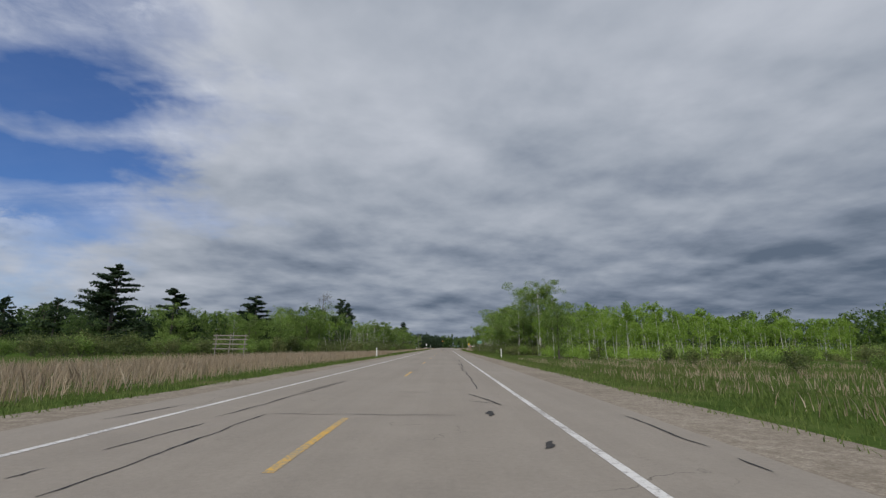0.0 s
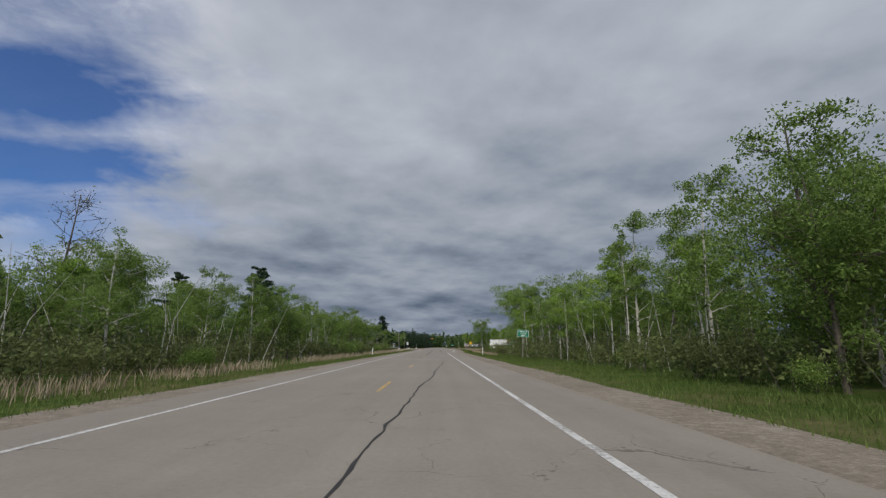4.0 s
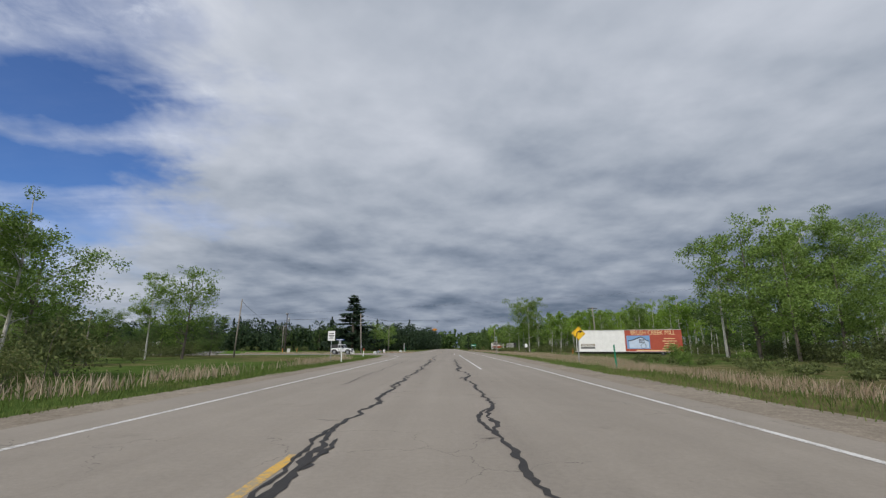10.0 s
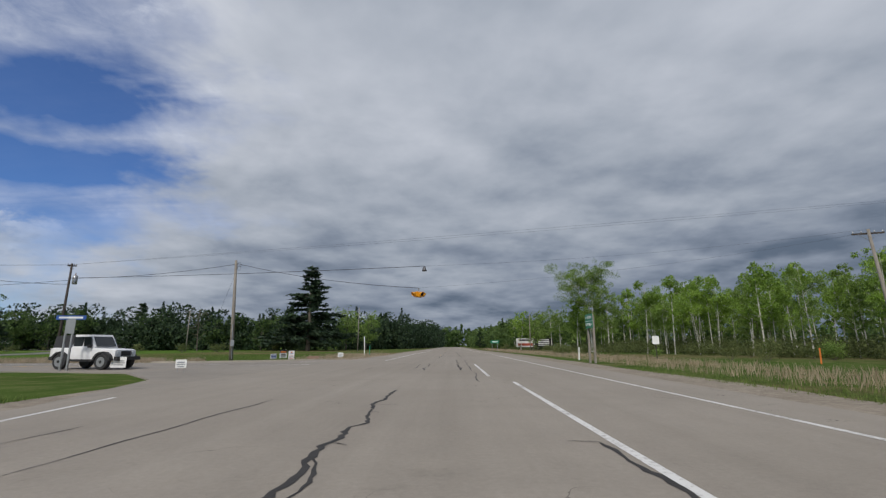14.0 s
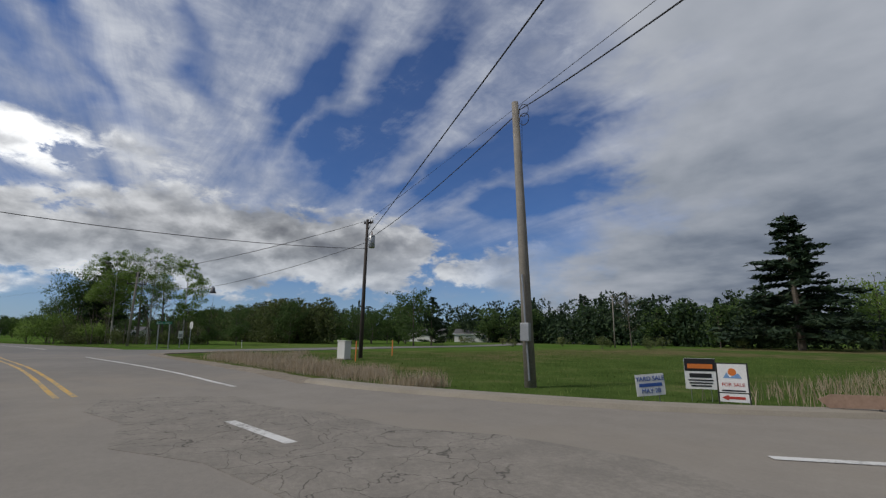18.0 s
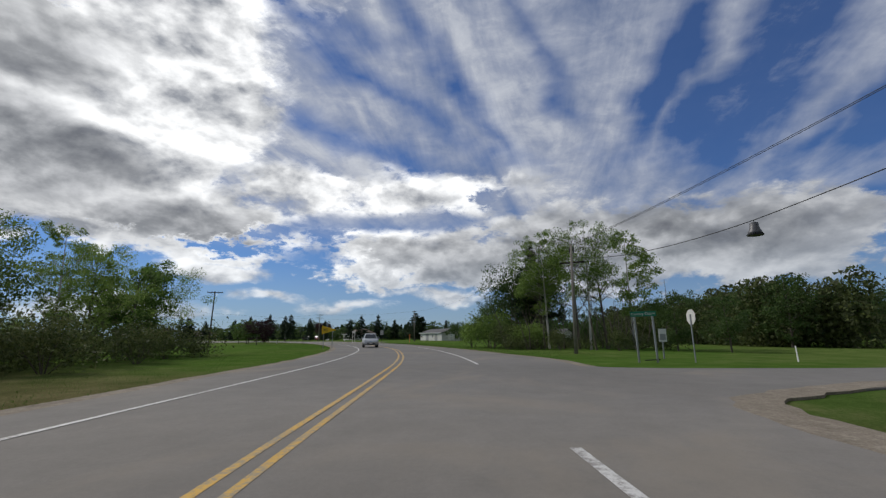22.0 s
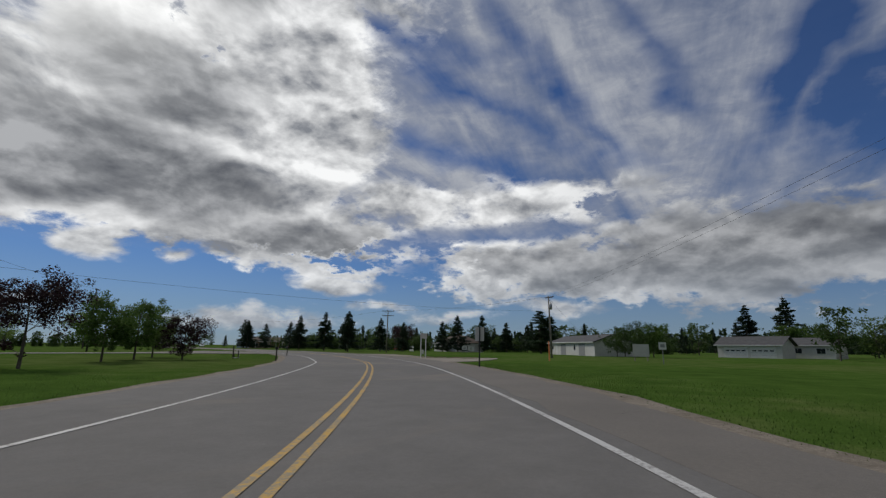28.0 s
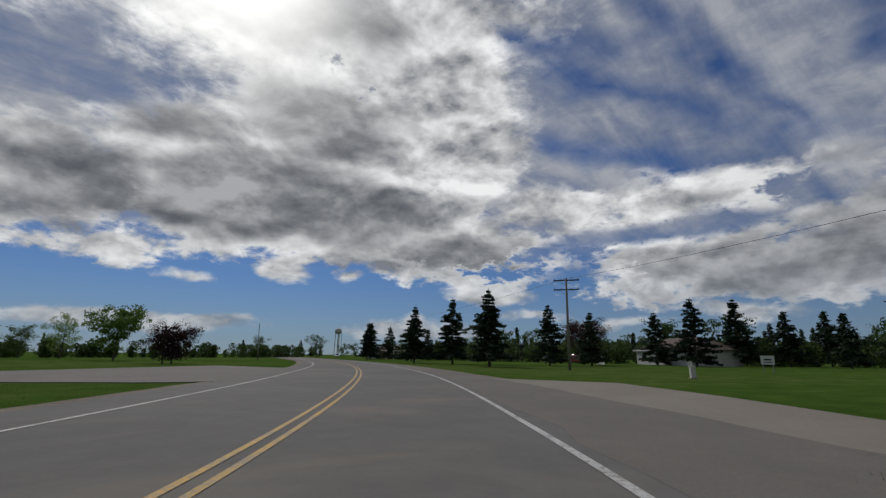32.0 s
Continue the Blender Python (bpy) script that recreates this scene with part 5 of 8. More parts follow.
undergrowth("undergrowth", 110, 1.0, 3.0, patch_of(-66, -38, 272, 285, lambda x, y: y < 284 + (x + 40) * 0.3), 330, 0.11, "leaf_brush", "rounded brush beside the curved road", 8)


def thicket(name, n, lo, hi, radius, region, mat, label, seed):
    """Thin leaning stems under the trees, three-sided and tapered."""
    rnd = np.random.RandomState(seed)
    p = region(rnd, n)
    n = len(p)
    h = rnd.uniform(lo, hi, n)
    lean = np.c_[rnd.normal(size=(n, 2)) * 0.22 * h[:, None], h]
    bow = np.c_[rnd.normal(size=(n, 2)) * 0.07 * h[:, None], 0 * h]
    base = np.c_[p, np.full(n, GROUND_Z - 0.05)]
    r0 = radius * rnd.uniform(0.6, 1.5, n)
    rings = []
    for t in (0.0, 0.5, 1.0):
        c = base + lean * t + bow * math.sin(math.pi * t)
        for j in range(3):
            w = 2.094 * j
            rings.append(c + np.stack([np.cos(w) * r0, np.sin(w) * r0, 0 * r0], 1) * (1 - 0.8 * t))
    v = np.stack(rings, 1).reshape(-1, 3)
    k = np.arange(n)[:, None] * 9
    quad = np.array([[i * 3 + j, i * 3 + (j + 1) % 3, i * 3 + 3 + (j + 1) % 3, i * 3 + 3 + j] for i in range(2) for j in range(3)])
    f = (k[:, :, None] + quad[None]).reshape(-1, 4)
    tagged(new(name, mesh_of(name, v, f, M[mat], True)), label, "undergrowth", kind="stuff")


EAST = lambda x, y: x > max(9.6 + max(0, min(y - 145, 25)) * 0.12, OPEN(y) - 0.5)
thicket("thicket_stems", 900, 0.8, 4.2, 0.016, patch_of(9.6, 28, 80, 236, EAST), "bark", "bare grey-brown stems of the thicket east of the road", 61)
thicket("thicket_stems", 150, 3.0, 6.0, 0.035, patch_of(10.4, 28, 84, 232, EAST), "birch_bark", "thin pale stems of young aspens east of the road", 62)
thicket("thicket_stems", 800, 0.8, 3.8, 0.016, patch_of(-26, -13.6, 78, 230), "bark", "bare grey-brown stems of the thicket west of the road", 63)
thicket("thicket_stems", 170, 3.0, 6.0, 0.035, patch_of(-24, -14.4, 82, 226), "birch_bark", "thin pale stems of young aspens west of the road", 64)
thicket("thicket_stems", 90, 3.0, 7.5, 0.06, patch_of(-97, -82, 296, 312, lambda x, y: y > 298 - (x + 95) * 0.35), "bark", "slim dark stems among the clump of tall trees", 65)


def blades(name, n, region, lo, hi, width, mat, label, seed, bend=0.35):
    """Upright grass blades over a region; region: a function of two random arrays that gives plan points."""
    rnd = np.random.RandomState(seed)
    p = region(rnd, n)
    n = len(p)
    h = rnd.uniform(lo, hi, n)
    a = rnd.uniform(0, 2 * math.pi, n)
    side = np.stack([np.cos(a), np.sin(a), 0 * a], 1) * width * rnd.uniform(0.6, 1.4, n)[:, None] / 2
    lean = np.stack([rnd.normal(size=n), rnd.normal(size=n), 0 * a], 1) * bend * h[:, None]
    b = np.c_[p, np.full(n, GROUND_Z - 0.01)]
    top = b + lean + np.stack([0 * a, 0 * a, h], 1)
    mid = b + lean * 0.35 + np.stack([0 * a, 0 * a, h * 0.55], 1)
    v = np.stack([b - side, b + side, mid + side * 0.8, top, mid - side * 0.8], 1).reshape(-1, 3)
    f = [(i, i + 1, i + 2, i + 3, i + 4) for i in range(0, 5 * n, 5)]
    me = mesh_of(name, v, f, M[mat])
    return tagged(new(name, me), label, "grass", kind="stuff")


def beside1(x_from, x_to, y0, y1, power=1.0):
    """Plan points beside the first road; x_from and x_to are functions of y or numbers."""

    def go(rnd, n):
        y = rnd.uniform(y0, y1, n)
        t = rnd.uniform(0, 1, n) ** power
        a = np.array([x_from(q) if callable(x_from) else x_from for q in y])
        b = np.array([x_to(q) if callable(x_to) else x_to for q in y])
        return np.stack([a + (b - a) * t, y], 1)

    return go


def beside2(off_from, off_to, x_hi, x_lo, power=1.0):
    line = [p for p in ROAD2 if x_lo < p.x < x_hi]
    r = sides(line)

    def go(rnd, n):
        i = rnd.randint(0, len(line), n)
        t = rnd.uniform(0, 1, n) ** power
        out = []
        for k, q in zip(i, t):
            a = off_from(line[k])
            o = a + (off_to - abs(0)) * q if off_to > 0 else a + off_to * q
            c = line[k] + r[k] * o + (line[min(k + 1, len(line) - 1)] - line[max(k - 1, 0)]) * rnd.uniform(0, 0.5)
            out.append((c.x, c.y))
        return np.array(out)

    return go


def tufts(go, share=0.5, size=6.0, seed=3):
    """Keeps the points of a region that lie in loose patches."""

    def cut(rnd, n):
        p = go(rnd, n)
        w = np.sin(p[:, 0] * 1.3 + seed) + np.sin(p[:, 1] * 6.283 / size + np.sin(p[:, 1] * 0.21 + seed) * 2.5) + rnd.normal(size=len(p)) * 0.35
        return p[w > np.quantile(w, 1 - share)]

    return cut


LW = lambda y: R1_LEFT(Vector((0, y, 0))) - 1.1
RW = lambda y: R1_RIGHT(Vector((0, y, 0))) + 1.5
blades("verge_grass", 34000, beside1(LW, lambda y: LW(y) - 2.2, -5, 284, 1.3), 0.06, 0.20, 0.022, "grass", "short green verge grass beside the highway", 1)
blades("verge_grass", 34000, beside1(RW, lambda y: RW(y) + 4.0, -5, 300, 1.3), 0.06, 0.20, 0.022, "grass", "short green verge grass beside the highway", 2)
blades("dry_grass", 36000, beside1(lambda y: LW(y) - 1.6, lambda y: LW(y) - lin(y, (0, 15), (55, 13), (75, 5.0)), -5, 80, 0.9), 0.3, 0.8, 0.018, "straw", "tall dry straw-coloured grass", 3, 0.22)
blades("dry_grass", 36000, tufts(beside1(lambda y: RW(y) + 2.2, lambda y: RW(y) + lin(y, (150, 3.4), (230, 4), (262, 10), (310, 9), (420, 6)), 150, 430, 0.9), 0.7, 9, 5), 0.2, 0.55, 0.017, "straw", "tall dry straw-coloured grass", 4, 0.22)


blades("dry_grass", 14000, tufts(beside1(lambda y: LW(y) - 1.7, lambda y: LW(y) - lin(y, (75, 5.0), (230, 4.0), (255, 3)), 75, 262, 0.9), 0.55, 11), 0.2, 0.7, 0.026, "straw", "patches of dry grass before the brush", 31, 0.25)
blades("verge_grass", 16000, beside1(lambda y: LW(y) - 1.4, lambda y: LW(y) - 5.5, 70, 262), 0.08, 0.34, 0.02, "grass", "rough green grass before the brush", 32, 0.35)
blades("dry_grass", 12000, tufts(beside1(lambda y: RW(y) + 2.0, lambda y: RW(y) + 24, 2, 48), 0.4, 7, 4), 0.2, 0.5, 0.02, "straw", "patches of dry grass on the rough land", 34, 0.25)
blades("verge_grass", 22000, beside1(lambda y: RW(y) + 1.4, lambda y: RW(y) + 26, 0, 50), 0.10, 0.35, 0.02, "grass", "rough weedy grass beside the birches", 35, 0.35)
blades("verge_grass", 26000, beside1(lambda y: RW(y) + 1.2, lambda y: RW(y) + 6.0, 0, 235), 0.08, 0.30, 0.02, "grass", "rough green grass before the trees", 33, 0.35)


def corner(rnd, n):
    q = np.stack([rnd.uniform(-44, -8.5, n), rnd.uniform(304, 345, n)], 1)
    keep = [i for i, (x, y) in enumerate(q) if y > lin(x, (-44, 308), (-39, 306), (-27, 307), (-21, 308), (-17.5, 309.6), (-12.5, 313.5), (-9.5, 322), (-8, 345)) and x > -45 - 0 * y and x < -9.0 and (x + 45 > (y - 304) * -0.4)]
    return q[keep]


blades("verge_grass", 30000, corner, 0.04, 0.13, 0.018, "grass", "green grass on the corner plot", 5)


def corner_dry(rnd, n):
    t = rnd.uniform(0, 1, n)
    x = -20 - 24 * t
    return np.stack([x, np.interp(x, [-44, -39, -27, -20], [307.5, 306.0, 307.3, 308.6]) + rnd.uniform(0, 1, n) ** 0.8 * np.interp(x, [-44, -34, -20], [6.5, 4.5, 1.2])], 1)


blades("dry_grass", 15000, tufts(corner_dry, 0.6, 5.0, 2), 0.15, 0.5, 0.014, "straw", "tall dry grass in the corner ditch", 6, 0.2)
blades("dry_grass", 3500, lambda rnd, n: np.stack([rnd.uniform(-15, -8.5, n), rnd.uniform(313, 340, n)], 1), 0.2, 0.5, 0.016, "straw", "dry grass beside the yard signs", 7, 0.2)
blades("verge_grass", 24000, beside2(lambda p: R2_RIGHT(p) + 0.6, 7.0, -60, -130, 1.5), 0.025, 0.075, 0.014, "lawn_grass", "mown green verge beside the curved road", 8)
blades("dry_grass", 9000, tufts(lambda rnd, n: np.stack([rnd.uniform(-157, -149.5, n), rnd.uniform(247.5, 257.5, n)], 1), 0.4, 2.4, 3), 0.06, 0.14, 0.016, "straw", "dry weeds on the ragged edge of the gravel lot", 51, 0.3)
blades("verge_grass", 9000, tufts(lambda rnd, n: np.stack([rnd.uniform(-160, -148.2, n), rnd.uniform(245.5, 258, n)], 1), 0.45, 3.1, 4), 0.03, 0.12, 0.016, "lawn_grass", "rough weeds round the panel's posts", 52, 0.3)
blades("verge_grass", 24000, beside2(lambda p: R2_LEFT(p) - 0.5, -7.0, -28, -175, 1.5), 0.025, 0.075, 0.014, "lawn_grass", "mown green verge beside the curved road", 9)


# ---- poles and wires ----
def ground_at(x, y, turn=0.0, z=GROUND_Z):
    return Matrix.Translation((x, y, z)) @ Matrix.Rotation(radians(turn), 4, "Z")


def utility_pole(x, y, height, turn, arms=(), cans=0, lean=(0.0, 0.0), label="weathered wooden utility pole", radius=0.15, mat="wood_pole", box=False, coils=0):
    """arms: (height, length) of cross-arms; cans: transformers hung below the top."""
    t = thing("utility_pole", label, "utility pole", ground_at(x, y, turn), "utility poles")
    top = (lean[0], lean[1], height)

    def along(z):
        return (lean[0] * z / height, lean[1] * z / height, z)

    part("pole", Shape().tube([(0, 0, -0.4), along(height * 0.5), top], [radius, radius * 0.82, radius * 0.62], 12), mat, t, smooth=True)
    for z, length in arms:
        c = along(z)
        arm = part("crossarm", Shape().box((c[0], c[1] + 0.14, z), (length, 0.10, 0.12), bevel=0.01), "wood_dark", t)
        for k in (-0.46, -0.2, 0.2, 0.46):
            part("insulator", Shape().tube([(c[0] + k * length, c[1] + 0.14, z + 0.05), (c[0] + k * length, c[1] + 0.14, z + 0.12), (c[0] + k * length, c[1] + 0.14, z + 0.2)], [0.025, 0.05, 0.03], 8), "steel", arm)
        for k in (-1, 1):
            part("brace", Shape().tube([(c[0] + k * length * 0.32, c[1] + 0.1, z - 0.04), (c[0], c[1] + 0.1, z - 0.55)], 0.018, 5), "steel", t)
    for k in range(cans):
        sx = (-1) ** k * 0.42
        c = along(height - 1.5)
        can = part("transformer", Shape().tube([(c[0] + sx, c[1], height - 2.0), (c[0] + sx, c[1], height - 1.95), (c[0] + sx, c[1], height - 1.2), (c[0] + sx, c[1], height - 1.12)], [0.17, 0.21, 0.21, 0.12], 14), "steel", t, "grey transformer can", True)
        part("bushing", Shape().tube([(c[0] + sx, c[1], height - 1.12), (c[0] + sx, c[1], height - 0.88)], [0.05, 0.025], 8), "brick", can)
    for k in range(coils):
        c = along(height - 0.35 - 0.3 * k)
        ring = [(c[0] + 0.28 + 0.16 * math.cos(w), c[1], c[2] + 0.2 * math.sin(w)) for w in np.linspace(0, 6.3, 14)]
        part("cable_coil", Shape().tube(ring, 0.014, 5), "wire", t)
    if box:
        part("conduit", Shape().tube([(0.05, -radius - 0.03, 0.2), (lean[0] * 0.3, -radius - 0.02, height * 0.36)], 0.03, 8), "steel", t)
        part("meter_box", Shape().box((0, -radius - 0.1, 1.5), (0.26, 0.16, 0.5), bevel=0.02), "steel", t)
    return t


def wire(a, b, sag, label="black overhead cable between poles", radius=0.018):
    a, b = Vector(a), Vector(b)
    pts = [a.lerp(b, t) - Vector((0, 0, 4 * sag * t * (1 - t))) for t in np.linspace(0, 1, 18)]
    return single("overhead_cable", Shape().tube(pts, radius, 5), "wire", label, "cable", "overhead cables", smooth=True)


utility_pole(-18.9, 311.7, 8.7, 20, (), 0, (-0.35, 0.1), "weathered leaning pole that holds the warning light cables", 0.17, box=True, coils=2)
utility_pole(-36.8, 314.8, 9.1, 30, ((8.9, 0.7),), 1, (0.0, 0.15), "dark utility pole with a transformer can", 0.14, "wood_dark")
p = utility_pole(-73.0, 302.8, 8.5, 75, ((7.1, 2.0),), 0, (0.05, 0.1), "tall pole with a low cross-arm and two dark fuse boxes")
for k in (-0.17, 0.21):
    part("fuse_box", Shape().box((k * 0.8 + 0.05, 0.1, 8.1), (0.1, 0.12, 0.5), bevel=0.03), "black", p, "dark fuse box")
utility_pole(-99.3, 248.7, 8.7, 120, ((8.5, 2.3),), 0, (0.25, 0.1), "dark pole with a single cross-arm on the grass", 0.13, "wood_dark")
utility_pole(-166.2, 263.3, 8.9, 50, ((8.7, 1.9),), 1, (-0.3, 0.0), "leaning grey pole with a short cross-arm")
utility_pole(-187.2, 221.8, 9.4, 120, ((9.2, 2.6), (8.2, 2.6)), 0, (0.1, 0.0), "pole with two cross-arms beside the curve")
utility_pole(-139.4, 199.0, 9.6, 40, ((9.4, 1.6),), 2, (0.2, 0.0), "dark pole with two transformer cans", 0.14, "wood_dark")
utility_pole(-228.0, 130.0, 10.5, 20, ((10.2, 2.2),), 0, (0, 0), "distant dark pole with a cross-arm", 0.14, "wood_dark")
utility_pole(-184.2, 154.6, 7.2, 20, (), 0, (0.5, 0), "thin bare pole that leans", 0.1)
utility_pole(-30.0, 275.0, 8.2, 10, (), 0, (0.45, 0), "thin leaning pole west of the highway", 0.12)
utility_pole(30.8, 305.0, 9.6, -20, ((9.3, 1.9),), 0, (-0.5, 0.0), "leaning pole with a dark cross-arm behind the billboard")
utility_pole(-58.0, 372.0, 9.0, 20, ((8.7, 1.8),), 0, (0, 0), "far pole with a cross-arm by the woods", 0.13)
utility_pole(-20.5, 372.0, 9.5, 0, (), 0, (0, 0), "plain slim pole beside the far verge", 0.11)
utility_pole(17.0, 374.0, 8.0, 0, (), 0, (0, 0), "plain slim pole beside the far verge", 0.11)
LAMP, BEACON = Vector((-2.0, 303.5, 6.45)), Vector((-2.53, 305.5, 4.95))
wire((-19.25, 311.8, 8.4), BEACON + Vector((0, 0, 0.42)), 0.35)
wire(BEACON + Vector((0, 0, 0.42)), (30.3, 304.9, 9.3), 0.5, radius=0.0045)
wire((-36.8, 314.75, 7.6), LAMP + Vector((0, 0, 0.2)), 0.12)
wire(LAMP + Vector((0, 0, 0.2)), (30.3, 304.9, 9.5), 0.4, radius=0.0045)
wire((-19.2, 311.8, 8.35), (-36.8, 314.9, 7.6), 0.3)
utility_pole(75.0, 302.4, 14.8, 10, ((14.6, 2.0),), 0, (0, 0), "tall pole behind the birch wood")
wire((-36.6, 314.9, 8.95), (74.9, 302.2, 14.7), 0.5, "thin high power line over the crossing", 0.006)
wire((-37.0, 315.0, 8.95), (75.1, 303.0, 14.7), 0.2, "thin high power line over the crossing", 0.006)
wire((-36.8, 314.8, 7.0), (-29.6, 275.0, 7.9), 1.5)
wire((-36.8, 314.8, 7.4), (-55.1, 308.5, 5.6), 0.25)
wire((-55.1, 308.5, 5.6), (-72.9, 302.9, 7.4), 0.5)
wire((-36.8, 314.8, 8.9), (-72.9, 303.0, 8.4), 0.5, radius=0.012)
wire((-36.8, 314.8, 8.9), (-73.0, 302.5, 8.3), 0.5, radius=0.012)
utility_pole(-48.0, 220.0, 10.8, 20, (), 0, (0, 0), "plain weathered pole on the open land", 0.13)
wire((-166.3, 263.3, 6.6), (-48.0, 220.0, 10.5), 2.9, radius=0.008)
wire((-166.3, 264.0, 8.8), (-187.2, 222.0, 9.3), 0.6, radius=0.014)
wire((-187.2, 222.0, 9.3), (-228, 130.1, 10.3), 1.0, radius=0.014)
wire((-72.9, 303.0, 8.4), (-166.3, 264.0, 8.8), 1.3, radius=0.006)
wire((-73.0, 302.5, 8.3), (-166.3, 262.8, 8.8), 1.3, radius=0.006)
wire((-99.3, 248.9, 8.5), (-139.4, 199.1, 9.4), 0.6, radius=0.012)
wire((-166.3, 263.3, 8.3), (-214, 262, 3.3), 0.4, radius=0.012)
# guy wire down to the ground
wire((-19.1, 311.8, 8.0), (-24.5, 317.0, 0.0), 0.02, "thin steel guy wire", 0.008)


def warning_beacon():
    t = thing("flashing_beacon", "orange-yellow four-way flashing light over the crossing", "traffic light", Matrix.Translation(BEACON) @ Matrix.Rotation(radians(38), 4, "Z"))
    part("hanger", Shape().tube([(0, 0, 0.42), (0, 0, 0.12)], 0.03, 8).box((0, 0, 0.36), (0.16, 0.05, 0.06)), "steel", t)
    part("bracket", Shape().box((0, 0, 0.13), (0.5, 0.06, 0.05)).box((0, 0, -0.25), (0.5, 0.06, 0.05)), "beacon", t)
    for k in range(4):
        w = radians(90 * k)
        m = Matrix.Rotation(w, 4, "Z")
        s = Shape().box((0, -0.24, -0.06), (0.33, 0.2, 0.34), bevel=0.03)
        head = part("lamp_head", s, "beacon", t)
        head.matrix_basis = m
        ring, v, f = 16, [], []
        for j in range(ring + 1):
            a = 2 * math.pi * j / ring
            for y, r in ((-0.33, 0.14), (-0.33, 0.15), (-0.60 + 0.08 * (1 - math.sin(a)), 0.155), (-0.60 + 0.08 * (1 - math.sin(a)), 0.145)):
                v.append((r * math.cos(a), y, -0.06 + r * math.sin(a)))
        for j in range(ring):
            for q in range(4):
                f.append((4 * j + q, 4 * j + (q + 1) % 4, 4 * j + 4 + (q + 1) % 4, 4 * j + 4 + q))
        part("visor", Shape().add(v, f), "beacon", head, smooth=True)
        part("lens", Shape().tube([(0, -0.33, -0.06), (0, -0.36, -0.06)], [0.135, 0.10], 16), "black", head, "dark unlit lens")


warning_beacon()


def hanging_lamp(p, scale_=1.0):
    t = thing("hanging_lamp", "grey metal street lamp hung from a cable", "street lamp", Matrix.Translation(p) @ Matrix.Scale(scale_, 4), "hanging lamps")
    part("hanger", Shape().tube([(0, 0, 0.34), (0.05, 0, 0.1), (-0.3, 0, 0.1), (-0.3, 0, -0.1)], 0.012, 6), "wire", t)
    part("housing", Shape().tube([(0, 0, 0.28), (0, 0, 0.24), (0, 0, 0.02), (0, 0, -0.1), (0, 0, -0.22)], [0.05, 0.14, 0.17, 0.23, 0.26], 18), "lamp_grey", t, smooth=True)
    part("rim", Shape().tube([(0, 0, -0.2), (0, 0, -0.25)], [0.29, 0.28], 18), "black", t, "dark rim and lens")


hanging_lamp(LAMP, 0.62)
hanging_lamp((-55.1, 308.5, 5.25))


# ---- signs ----
def post_sign(name, label, x, y, turn, z0, shape_pts, mat, posts=((0.0, 0.03),), post_mat="steel", edge=None, thick=0.02, category="road sign", tilt=0.0, foot=GROUND_Z):
    """A flat panel with outline shape_pts (x, z round its centre) at height z0 on posts; it faces -y before the turn."""
    t = thing(name, label, category, Matrix.Translation((x, y, foot)) @ Matrix.Rotation(radians(turn), 4, "Z") @ Matrix.Rotation(radians(tilt), 4, "Y"))
    hi = max(p[1] for p in shape_pts)
    panel = part("panel", Shape().prism([(a, b + z0) for a, b in shape_pts], -thick / 2, thick / 2), mat, t)
    if edge:
        part("border", Shape().prism([(a * 1.06, b * 1.06 + z0) for a, b in shape_pts], thick / 2 + 0.001, thick / 2 + 0.006), edge, panel)
    for px, r in posts:
        part("post", Shape().box((px, thick / 2 + r + 0.008, (z0 + hi * 0.8) / 2 - 0.1), (2 * r, 2 * r, z0 + hi * 0.8 + 0.2), bevel=0.006), post_mat, t)
    return t, panel


def rect(w, h):
    return [(-w / 2, -h / 2), (w / 2, -h / 2), (w / 2, h / 2), (-w / 2, h / 2)]


def bars(panel, rows, mat="ink", y=-0.016):
    """Rows of (x, z, width, height): unreadable lines of print."""
    for x, z, w, h in rows:
        part("print_bar", Shape().box((x, y, z), (w, 0.004, h)), mat, panel)


# curve warning
t, p = post_sign("warning_sign", "yellow diamond sign with a black curve arrow", 12.2, 253.0, -4, 2.6, [(0, -0.64), (0.64, 0), (0, 0.64), (-0.64, 0)], "sign_yellow", ((0, 0.045),), tilt=2)
part("border", Shape().prism([(0, 2.6 - 0.58), (0.58, 2.6), (0, 2.6 + 0.58), (-0.58, 2.6)], -0.0165, -0.0145), "ink", p)
part("face", Shape().prism([(0, 2.6 - 0.555), (0.555, 2.6), (0, 2.6 + 0.555), (-0.555, 2.6)], -0.019, -0.017), "sign_yellow", p)
arc = [(-0.16, -0.3), (-0.16, -0.05), (-0.12, 0.08), (-0.02, 0.16), (0.1, 0.18)]
part("arrow", Shape().tube([(a, -0.022, 2.6 + b) for a, b in arc], 0.05, 6).prism([(0.1, 2.6 + 0.34), (0.36, 2.6 + 0.18), (0.1, 2.6 + 0.02)], -0.03, -0.02), "ink", p, "black bent arrow")
t, p = post_sign("white_sign", "white road sign seen at an angle on a steel post", -11.0, 253.8, 3, 2.4, rect(0.66, 0.92), "white", ((0, 0.035),))
bars(p, [(0, 2.6, 0.42, 0.08), (0, 2.4, 0.46, 0.1), (0, 2.2, 0.36, 0.07)])
